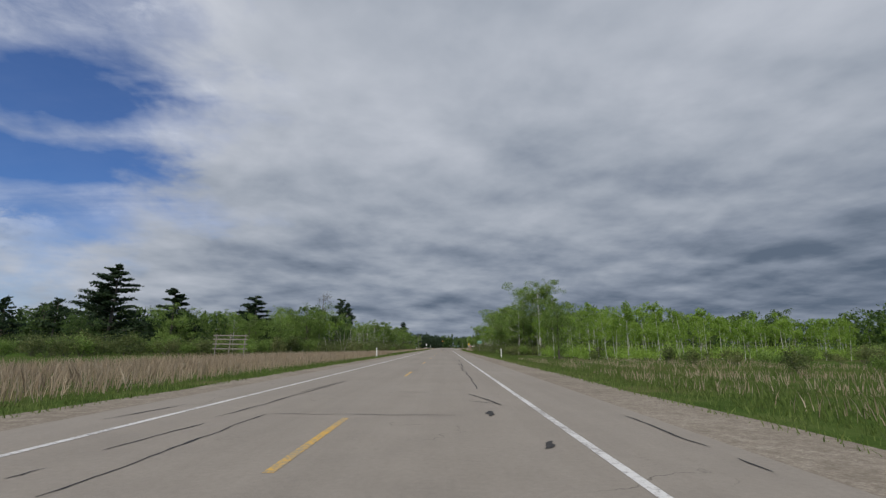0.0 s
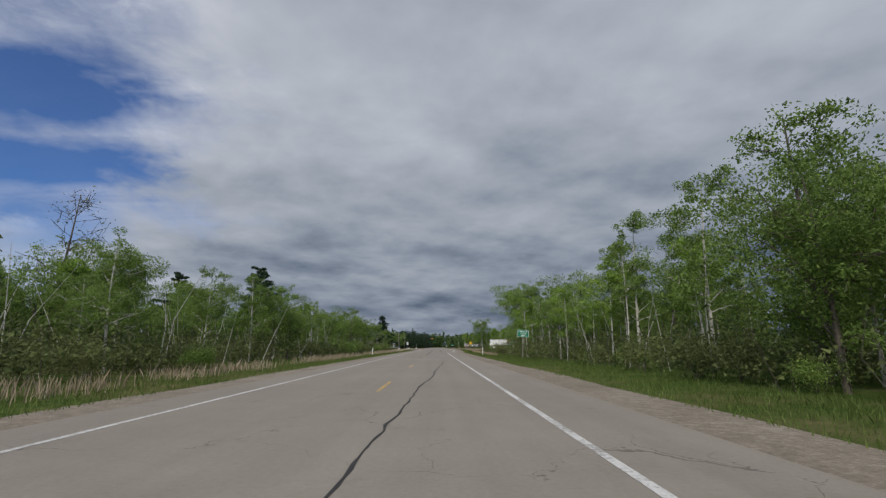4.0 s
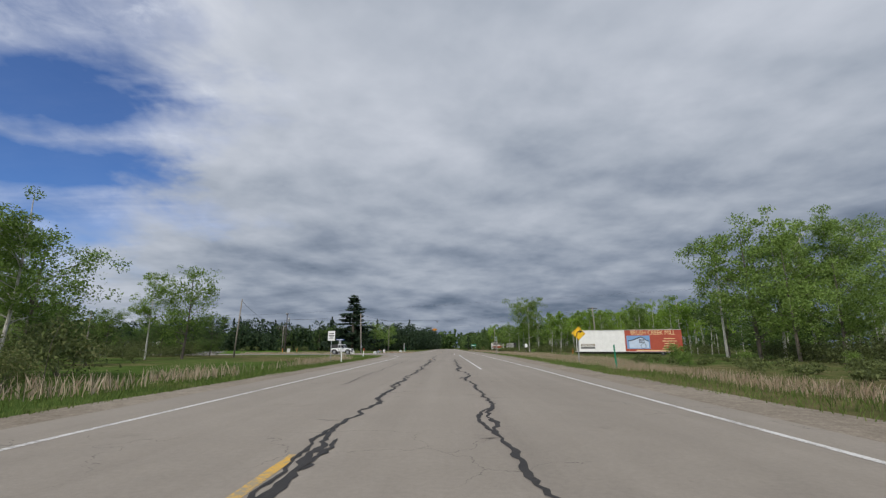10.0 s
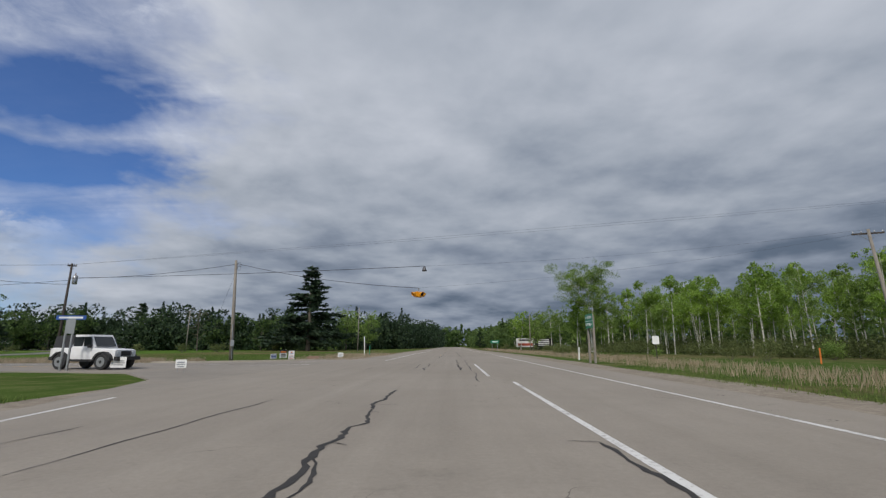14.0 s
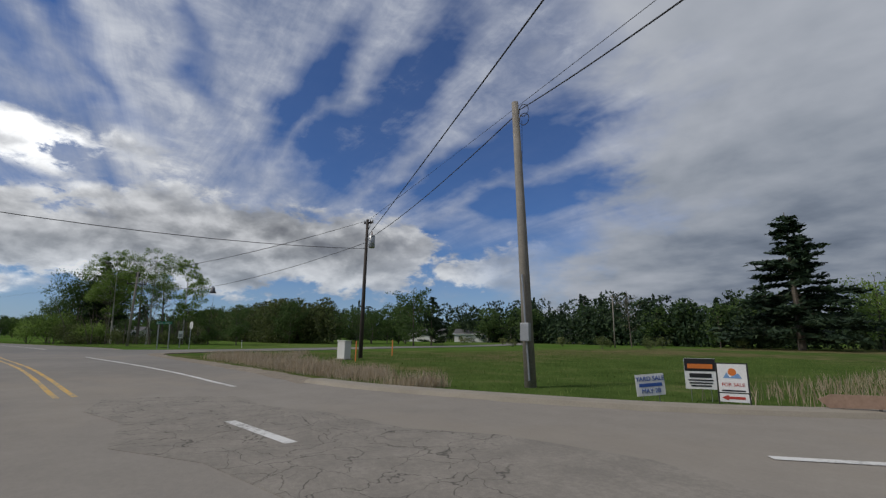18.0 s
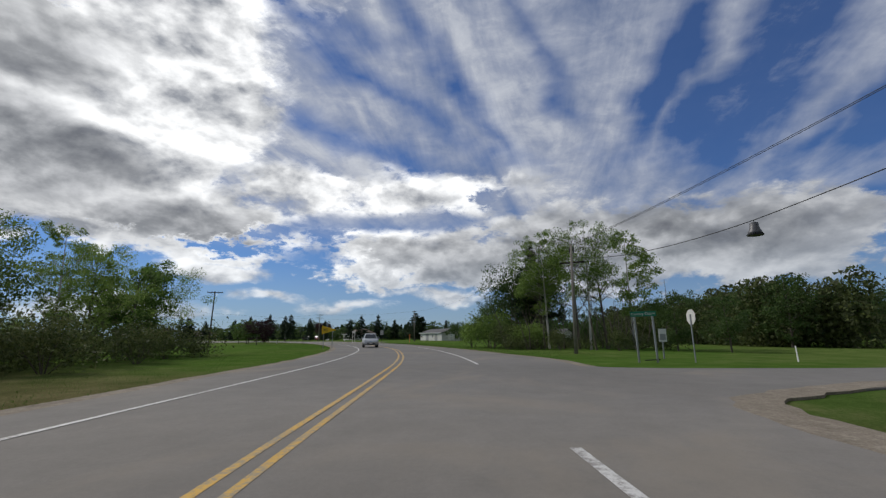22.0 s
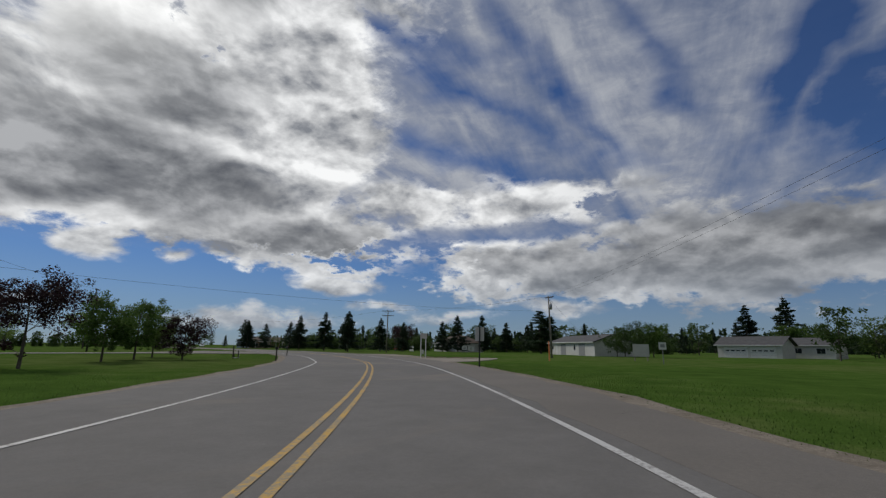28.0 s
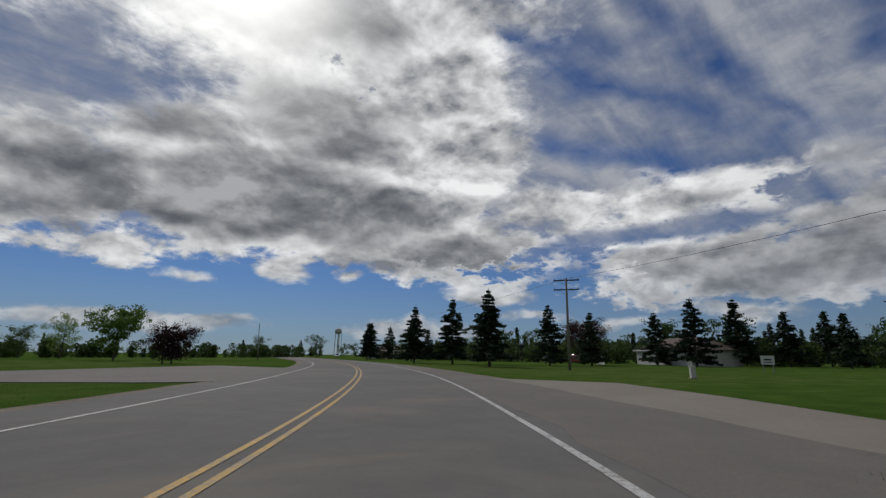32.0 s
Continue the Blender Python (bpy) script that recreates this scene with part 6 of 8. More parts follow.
# green guide signs
t, p = post_sign("guide_sign", "green community center sign on one wooden post", 9.6, 134.9, -6, 2.75, rect(1.3, 0.82), "sign_green", ((0, 0.07),), "wood_pole", tilt=3)
part("border", Shape().prism([(a, b + 2.75) for a, b in rect(1.24, 0.76)], -0.0135, -0.0115), "white", p)
part("face", Shape().prism([(a, b + 2.75) for a, b in rect(1.2, 0.72)], -0.016, -0.014), "sign_green", p)
words("COMMUNITY", 0.21, "white", p, Matrix.Translation((0, -0.02, 2.95)))
words("CENTER", 0.21, "white", p, Matrix.Translation((0, -0.02, 2.73)))
part("arrow", Shape().box((0.05, -0.02, 2.51), (0.4, 0.006, 0.06)).prism([(-0.28, 2.51), (-0.12, 2.59), (-0.12, 2.43)], -0.023, -0.017), "white", p)
t, p = post_sign("guide_sign", "green two-town direction sign on two wooden posts", 10.4, 307.85, -90, 3.12, rect(1.8, 1.06), "sign_green", ((-0.62, 0.075), (0.72, 0.075)), "wood_pole")
part("divider", Shape().box((0, -0.014, 3.12), (1.8, 0.006, 0.03)), "white", p)
words("ALPENA", 0.30, "white", p, Matrix.Translation((0.18, -0.02, 3.39)))
words("GAYLORD", 0.30, "white", p, Matrix.Translation((-0.16, -0.02, 2.86)))
part("arrow", Shape().box((-0.62, -0.02, 3.39), (0.2, 0.006, 0.04)).prism([(-0.8, 3.39), (-0.7, 3.46), (-0.7, 3.32)], -0.023, -0.017), "white", p)
part("arrow", Shape().box((0.64, -0.02, 2.86), (0.18, 0.006, 0.04)).prism([(0.8, 2.86), (0.7, 2.93), (0.7, 2.79)], -0.023, -0.017), "white", p)
post_sign("marker_sign", "small white notice on a dark post", 17.6, 313.0, -10, 1.75, rect(0.55, 0.7), "white", ((0, 0.03),), "wood_dark")
t, p = post_sign("guide_sign", "small green direction sign far down the highway", 9.6, 378.0, 0, 2.1, rect(1.9, 0.6), "sign_green", ((-0.6, 0.04), (0.6, 0.04)))
bars(p, [(0, 2.1, 1.3, 0.16)], "white")
t, p = post_sign("street_name_sign", "blue street name blade over a leaning board on two posts", -20.0, 296.0, 4, 2.75, rect(1.5, 0.22), "sign_blue", ((-0.2, 0.04), (0.15, 0.04)))
bars(p, [(0, 2.75, 1.2, 0.1)], "white")
part("lower_board", Shape().box((0.06, 0.0, 2.3), (0.4, 0.03, 0.75)), "steel", t)
t, p = post_sign("name_sign", "green Country Club road sign on two steel posts", -61.0, 305.5, 105, 2.42, rect(1.35, 0.26), "sign_green", ((-0.45, 0.04), (0.5, 0.04)), tilt=-2)
part("border", Shape().prism([(a, b + 2.42) for a, b in rect(1.31, 0.22)], -0.0125, -0.0115), "sign_green", p)
words("Country Club", 0.19, "white", p, Matrix.Translation((-0.1, -0.02, 2.42)))
words("RD", 0.1, "white", p, Matrix.Translation((0.56, -0.02, 2.42)))
part("low_rail", Shape().box((0.25, 0.06, 0.12), (0.8, 0.04, 0.05)), "black", t)
OCT = [(0.38 * math.cos(radians(22.5 + 45 * k)) / math.cos(radians(22.5)), 0.38 * math.sin(radians(22.5 + 45 * k)) / math.cos(radians(22.5))) for k in range(8)]
t, p = post_sign("stop_sign", "stop sign seen from its bare grey back", -61.4, 307.8, 14, 2.25, OCT, "off_white", (), tilt=-2)
part("red_face", Shape().prism([(a, b + 2.25) for a, b in OCT], 0.0115, 0.0135), "red", p)
part("post", Shape().box((0, -0.035, 1.1), (0.06, 0.045, 2.6), bevel=0.006), "steel", t)
t, p = post_sign("notice_sign", "small white notice with grey print beside the side road", -65.5, 307.3, 100, 1.35, rect(0.45, 0.75), "white", ((0, 0.035),))
bars(p, [(0, 1.25, 0.34, 0.36)], "steel")
t, p = post_sign("pennant_sign", "yellow no-passing pennant on two steel posts", -85.0, 276.2, 110, 2.15, [(-0.75, -0.5), (0.95, 0.0), (-0.75, 0.5)], "sign_yellow", ((-0.55, 0.035), (0.45, 0.035)))
bars(p, [(-0.35, 2.15, 0.5, 0.05), (-0.35, 2.27, 0.5, 0.05), (-0.35, 2.03, 0.5, 0.05)])
t, p = post_sign("road_sign", "blank back of a white rectangular sign on a black post", -129.8, 266.4, 115, 2.25, rect(0.62, 0.95), "off_white", (), tilt=1)
part("post", Shape().box((0, -0.04, 1.3), (0.09, 0.06, 3.0), bevel=0.006), "black", t, "black post")
t, p = post_sign("sign_board", "plain pale panel on two tall white posts", -148.9, 251.75, 133, 2.64, rect(0.86, 0.62), "off_white", ((-0.30, 0.05), (0.30, 0.05)), "white", category="sign board")
t, p = post_sign("lawn_sign", "white lawn sign with a dark emblem on a thin post", -178.0, 246.0, 125, 1.1, rect(0.95, 0.66), "white", ((0, 0.025),), "black", category="lawn sign")
bars(p, [(0, 1.12, 0.34, 0.10), (0, 1.28, 0.44, 0.04), (0, 0.94, 0.40, 0.04)])
post_sign("notice_board", "large blank white board on wooden posts in the field", -161.2, 275.3, 118, 1.25, rect(2.0, 1.5), "off_white", ((-0.8, 0.05), (0.8, 0.05)), "wood_pole", category="notice board")
t, p = post_sign("lawn_sign", "small white sign beside the houses", -196.0, 237.0, 118, 1.2, rect(1.1, 0.8), "white", ((-0.4, 0.03), (0.4, 0.03)), category="lawn sign")
bars(p, [(0, 1.25, 0.6, 0.14), (0, 1.02, 0.7, 0.06)])
t, p = post_sign("road_sign", "white rectangular road sign on one post", -149.2, 277.8, 112, 1.7, rect(0.7, 0.7), "white", ((0, 0.03),))
bars(p, [(0, 1.72, 0.4, 0.3)], "steel")

# yard signs on the corner
t, p = post_sign("yard_sign", "white yard sale sign with blue capitals", -15.1, 311.3, 62, 0.42, rect(0.62, 0.42), "white", ((-0.18, 0.006), (0.18, 0.006)), tilt=-4, category="yard sign")
words("YARD SALE", 0.125, "sign_blue", p, Matrix.Translation((0, -0.016, 0.54)))
bars(p, [(0, 0.42, 0.5, 0.07)], "sign_blue")
words("MAY 28", 0.125, "sign_blue", p, Matrix.Translation((0, -0.016, 0.3)))
t, p = post_sign("yard_sign", "yard sign with a dark purple band over white", -14.9, 312.9, 40, 0.6, rect(0.62, 0.66), "white", ((-0.2, 0.006), (0.2, 0.006)), category="yard sign")
part("band", Shape().box((0, -0.013, 0.79), (0.62, 0.004, 0.27)), "ink", p, "dark purple band")
bars(p, [(0, 0.76, 0.5, 0.1)], "orange", -0.018)
bars(p, [(0, 0.56, 0.44, 0.09), (0, 0.46, 0.5, 0.03), (0, 0.40, 0.46, 0.03), (0, 0.34, 0.4, 0.03)], "ink")
t = thing("for_sale_sign", "white for sale sign with a sun picture in a black frame", "yard sign", ground_at(-13.9, 312.1, 30) @ Matrix.Scale(0.78, 4))
part("frame", Shape().box((-0.33, 0, 0.55), (0.03, 0.03, 1.2)).box((0.33, 0, 0.55), (0.03, 0.03, 1.2)).box((0, 0, 1.13), (0.66, 0.03, 0.03)).box((0, 0, 0.42), (0.66, 0.03, 0.03)), "black", t)
p = part("panel", Shape().box((0, -0.01, 0.78), (0.62, 0.012, 0.68)), "white", t)
part("sun", Shape().disc((0, -0.019, 0.93), (0, 1, 0), 0.09, 0.004, 20), "orange", p)
part("hill_range", Shape().prism([(-0.2, 0.78), (-0.12, 0.92), (-0.06, 0.80), (0.05, 0.86), (0.13, 0.90), (0.2, 0.78)], -0.021, -0.018), "picture_blue", p)
words("FOR SALE", 0.115, "red", p, Matrix.Translation((0, -0.02, 0.62)))
bars(p, [(0, 0.48, 0.5, 0.035)], "ink", -0.02)
q = part("lower_panel", Shape().box((0, -0.01, 0.31), (0.62, 0.012, 0.2)), "white", t)
part("arrow", Shape().box((0.05, -0.02, 0.31), (0.36, 0.006, 0.06)).prism([(-0.26, 0.31), (-0.12, 0.38), (-0.12, 0.24)], -0.023, -0.017), "red", q, "red arrow")
t = thing("wooden_sign", "low brown wooden board pointing along the road", "wooden sign", ground_at(-12.3, 313.0, 25))
part("board", Shape().prism([(-0.55, 0.3), (-0.4, 0.16), (0.5, 0.2), (0.5, 0.42), (-0.35, 0.4)], -0.02, 0.02), "brick", t)
part("stake", Shape().box((-0.2, 0.03, 0.1), (0.05, 0.03, 0.5)), "wood_pole", t)
part("stake", Shape().box((0.3, 0.03, 0.1), (0.05, 0.03, 0.5)), "wood_pole", t)
for x, y, w, h in ((-17.8, 296.9, 0.75, 0.55), (-13.2, 294.8, 0.5, 0.4), (-10.6, 316.0, 0.5, 0.4)):
    t, p = post_sign("yard_sign", "small white yard sign with dark print", x, y, 8, 0.45, rect(w, h), "white", ((-w * 0.3, 0.008), (w * 0.3, 0.008)), category="yard sign")
    bars(p, [(0, 0.52, w * 0.7, 0.06), (0, 0.42, w * 0.8, 0.05), (0, 0.32, w * 0.6, 0.05)], "steel")


# marker posts
def marker_post(x, y, height, mat, lean=0.0, cap=None, label="slim white marker post on the verge"):
    t = thing("marker_post", label, "marker post", ground_at(x, y) @ Matrix.Rotation(radians(lean), 4, "Y"), "marker posts")
    part("post", Shape().box((0, 0, height / 2 - 0.1), (0.1, 0.03, height + 0.2), bevel=0.008), mat, t)
    if cap:
        part("cap", Shape().box((0, -0.003, height - 0.14), (0.104, 0.032, 0.3), bevel=0.008), cap, t)


for x, y in ((-8.3, 56.0), (6.9, 57.5), (6.9, 153.4), (-10.0, 154.6), (-9.6, 252.2), (11.2, 314.2)):
    marker_post(x, y, 1.15, "white", random.Random(x * y).uniform(-4, 4))
marker_post(-62.8, 312.9, 0.8, "white", -6)
marker_post(-11.6, 274.0, 1.2, "white", 6, "red", "white marker post with a red top")
marker_post(10.9, 240.0, 1.5, "sign_green", -3, None, "slim green cable marker post")
marker_post(-11.3, 335.0, 1.3, "sign_green", 2, None, "slim green cable marker post")
marker_post(-11.2, 331.0, 2.4, "white", -2, None, "tall slim white marker post")
for x, y in ((-38.5, 318.0), (-33.5, 304.0 + 9), (26.0, 306.0)):
    marker_post(x, y, 1.1, "orange", 2, None, "slim orange cable marker post")


t = thing("marker_post", "tall flat orange marker board beside the gravel lot", "marker post", ground_at(-150.6, 266.5, 40), "marker posts")
part("post", Shape().box((0, 0, 1.0), (0.2, 0.04, 2.2), bevel=0.01), "orange", t)
t = thing("trestle", "low white garden trestle lying on the lawn", "trestle", ground_at(-131.8, 240.2, 35))
part("rail", Shape().box((0.2, 0, 0.08), (2.0, 0.09, 0.09), bevel=0.01), "off_white", t)
part("leg", Shape().tube([(-0.9, 0, 0.0), (-0.55, 0, 0.75)], 0.04, 6), "off_white", t)
part("leg", Shape().tube([(-0.25, 0.1, 0.0), (-0.5, 0.05, 0.75)], 0.04, 6), "wood_dark", t)
part("post", Shape().box((1.15, 0, 0.6), (0.09, 0.09, 1.25), bevel=0.01), "wood_dark", t)
part("brace", Shape().tube([(0.6, 0, 0.1), (1.12, 0, 0.7)], 0.03, 6), "wood_dark", t)


def service_box(x, y, turn, w, d, h, mat, label):
    t = thing("utility_box", label, "utility box", ground_at(x, y, turn))
    part("cabinet", Shape().box((0, 0, h / 2), (w, d, h), bevel=0.03), mat, t)
    part("lid", Shape().box((0, 0, h + 0.02), (w + 0.05, d + 0.05, 0.05), bevel=0.015), mat, t)
    part("base", Shape().box((0, 0, 0.02), (w + 0.15, d + 0.15, 0.08), bevel=0.01), "concrete", t)


service_box(-35.4, 313.1, 20, 0.62, 0.5, 1.05, "off_white", "pale green-grey service cabinet beside the pole")
service_box(-178.0, 236.0, 40, 0.3, 0.3, 0.75, "off_white", "small pale cable pedestal on the verge")


def mailbox(x, y, turn, label):
    t = thing("mailbox", label, "mailbox", ground_at(x, y, turn))
    part("post", Shape().box((0, 0, 0.42), (0.1, 0.1, 1.1), bevel=0.008), "wood_dark", t)
    part("shelf", Shape().box((0, 0, 0.98), (0.6, 0.18, 0.03)), "wood_dark", t)
    s = [(0.11 * math.cos(w), 1.08 + 0.11 * math.sin(w)) for w in np.linspace(0, math.pi, 9)] + [(-0.11, 0.995), (0.11, 0.995)]
    b = part("box", Shape().prism(s, -0.26, 0.26), "black", t, "dark arched letter box")
    b.matrix_basis = Matrix.Rotation(radians(90), 4, "Z")
    part("flag", Shape().box((0.12, 0.1, 1.16), (0.01, 0.03, 0.16)), "red", t)


mailbox(-128.8, 248.5, 40, "dark mailbox on a wooden post by the kerb")
mailbox(-143.7, 235.1, 55, "pale old mailbox post beside the driveway")


# ---- billboard trailer ----
def billboard_trailer():
    a, b = Vector((23.9, 295.4, 0)), Vector((40.6, 289.9, 0))
    d = b - a
    L = d.length
    t = thing("billboard_trailer", "long trailer with a blank white panel and a red mill advertisement", "billboard", Matrix.Translation((a.x, a.y, GROUND_Z)) @ Matrix.Rotation(math.atan2(d.y, d.x), 4, "Z"))
    z0, z1, split = 0.62, 4.35, L * 0.475
    zm, hh = (z0 + z1) / 2, z1 - z0
    white = part("white_panel", Shape().box((split / 2 + 0.2, 0, zm), (split - 0.42, 0.06, hh)), "white", t, "blank white panel with joints")
    for k in range(1, 6):
        part("panel_joint", Shape().box((0.4 + k * split / 6, -0.032, zm), (0.015, 0.006, hh * 0.98)), "off_white", white)
    part("letter_back", Shape().box((2.0, -0.033, 1.72), (2.5, 0.006, 0.46)), "concrete", white)
    words("FOR RENT", 0.42, "white", white, Matrix.Translation((2.0, -0.042, 1.72)))
    bars(white, [(2.0, 1.25, 2.5, 0.26)], "ink", -0.036)
    red = part("red_panel", Shape().box(((L + split) / 2, 0, zm), (L - split, 0.07, hh)), "rust_red", t, "faded red advertisement panel")
    words("BRUSH CREEK MILL", 0.86, "cream", red, Matrix.Translation(((L + split) / 2, -0.045, z1 - 0.5)) @ Matrix.Diagonal((0.98, 1, 1.3, 1)))
    pic = part("picture", Shape().box((split + 2.2, -0.042, zm - 0.25), (3.8, 0.008, 2.3)), "picture_blue", red, "picture of a mill in blue and white")
    x, z = split + 2.2, zm - 0.25
    part("mill", Shape().prism([(x - 1.5, z - 1.0), (x + 1.7, z - 1.0), (x + 1.7, z + 0.1), (x + 0.5, z + 0.85), (x - 0.9, z + 0.35), (x - 1.5, z + 0.3)], -0.052, -0.047), "picture_white", pic)
    part("mill_roof", Shape().prism([(x - 1.7, z + 0.28), (x - 0.9, z + 0.45), (x + 0.5, z + 1.0), (x + 1.8, z + 0.1), (x + 1.8, z - 0.02), (x + 0.5, z + 0.82), (x - 0.9, z + 0.28), (x - 1.7, z + 0.12)], -0.056, -0.053), "ink", pic)
    for i in range(4):
        for j in range(3):
            part("mill_window", Shape().box((x + 0.2 + 0.24 * i, -0.055, z + 0.45 - 0.24 * j), (0.17, 0.004, 0.17)), "ink", pic)
    part("mill_wheel", Shape().tube([(x + 0.8 + 0.42 * math.cos(w), -0.055, z - 0.65 + 0.42 * math.sin(w)) for w in np.linspace(0, 6.29, 18)], 0.035, 5), "ink", pic)
    bars(red, [(L - 2.0, zm + 0.35 - 0.42 * k, w, 0.13) for k, w in enumerate((1.7, 2.2, 1.6, 2.0, 2.4, 2.1))] + [((L + split) / 2, z0 + 0.18, 5.6, 0.16)], "cream", -0.042)
    part("frame", Shape().box((L / 2, -0.06, z1 + 0.03), (L, 0.1, 0.06)).box((L / 2, -0.06, z0 - 0.03), (L + 0.6, 0.1, 0.07)).box((split, -0.05, zm), (0.06, 0.05, hh)), "off_white", t, "thin pale edge trim")
    part("end_frame", Shape().box((0.0, 0.5, zm), (0.06, 0.06, hh)).box((0.0, 1.6, zm), (0.06, 0.06, hh)).box((0, 0.9, z1 - 0.03), (0.06, 1.6, 0.06)), "white", t, "open end frame")
    part("box_back", Shape().box((L / 2 + 0.3, 1.9, zm), (L - 0.6, 0.06, hh)), "black", t)
    part("box_roof", Shape().box((L / 2 + 0.3, 0.95, z1 - 0.08), (L - 0.6, 1.84, 0.05)), "steel", t)
    part("box_floor", Shape().box((L / 2, 0.95, z0 - 0.1), (L, 1.8, 0.1)), "black", t)
    for y in (0.5, 1.4):
        part("chassis_rail", Shape().box((L / 2, y, z0 - 0.28), (L, 0.1, 0.24)), "black", t)
    for k in range(9):
        part("support", Shape().box((0.8 + k * (L - 1.6) / 8, 0.3, 0.22), (0.12, 0.12, 0.75)), "wood_dark", t)
    for x in (L - 3.2, L - 2.0):
        w = part("wheel", Shape().disc((x, 0.35, 0.42), (0, 1, 0), 0.44, 0.26, 22), "black", t)
        part("rim", Shape().disc((x, 0.21, 0.42), (0, 1, 0), 0.22, 0.03, 16), "steel", w)


billboard_trailer()


def far_billboard(x, y, turn, w, h, z):
    t = thing("billboard", "distant billboard with a pale and a black half", "billboard", ground_at(x, y, turn))
    a = part("panel", Shape().box((-w / 4, 0, z), (w / 2, 0.15, h)), "off_white", t, "pale half with a pink picture")
    b = part("panel", Shape().box((w / 4, 0, z), (w / 2, 0.15, h)), "ink", t, "black half with white print")
    bars(a, [(-w / 4, z + h * 0.3, w * 0.36, h * 0.2)], "ink", -0.08)
    bars(a, [(-w / 4, z - h * 0.2, w * 0.4, h * 0.28)], "rust_red", -0.08)
    bars(b, [(w / 4, z + h * (0.32 - 0.2 * k), w * 0.3, h * 0.09) for k in range(4)], "white", -0.08)
    for k in (-0.4, -0.13, 0.13, 0.4):
        part("post", Shape().box((k * w, 0.14, z / 2), (0.16, 0.12, z)), "wood_dark", t)


far_billboard(25.0, 414.0, -12, 11.0, 2.6, 2.1)
t = thing("empty_billboard", "bare grey wooden frame of an old billboard", "billboard", ground_at(-23.2, 49.6, 12))
for x in (-1.5, -0.1, 1.4):
    part("post", Shape().tube([(x, 0, -0.2), (x + 0.08, 0, 2.5)], 0.06, 8), "wood_pole", t)
for z in (0.95, 1.45, 1.95, 2.35):
    part("rail", Shape().box((0, -0.08, z), (3.5, 0.04, 0.12), tilt=0), "wood_pole", t)


# ---- vehicles ----
def wheel(parent, x, y, r, w, mat="black"):
    t = part("wheel", Shape().tube([(x, y - w / 2, r), (x, y - w / 2 + 0.03, r), (x, y + w / 2 - 0.03, r), (x, y + w / 2, r)], [r * 0.93, r, r, r * 0.93], 24), mat, parent, smooth=False)
    s = 1 if y > 0 else -1
    part("rim", Shape().disc((x, y + s * (w / 2 - 0.005), r), (0, 1, 0), r * 0.62, 0.03, 18), "steel", t)
    part("hub", Shape().disc((x, y + s * (w / 2 + 0.012), r), (0, 1, 0), r * 0.2, 0.02, 10), "black", t)


def lofted(sections):
    """A body from cross-sections: (x, half width at sill, at belt, z sill, z belt, z top, half width at top)."""
    v, f = [], []
    for x, w0, w1, z0, z1, z2, w2 in sections:
        ring = [(-w0, z0), (-w1, (z0 + z1) / 2), (-w1 * 0.99, z1), (-w2, z2), (w2, z2), (w1 * 0.99, z1), (w1, (z0 + z1) / 2), (w0, z0)]
        v += [(x, a, b) for a, b in ring]
    n = 8
    for i in range(len(sections) - 1):
        for j in range(n):
            q = (j + 1) % n
            f.append((i * n + j, i * n + q, (i + 1) * n + q, (i + 1) * n + j))
    f += [tuple(range(n)), tuple((len(sections) - 1) * n + j for j in range(n))]
    return Shape().add(v, f)


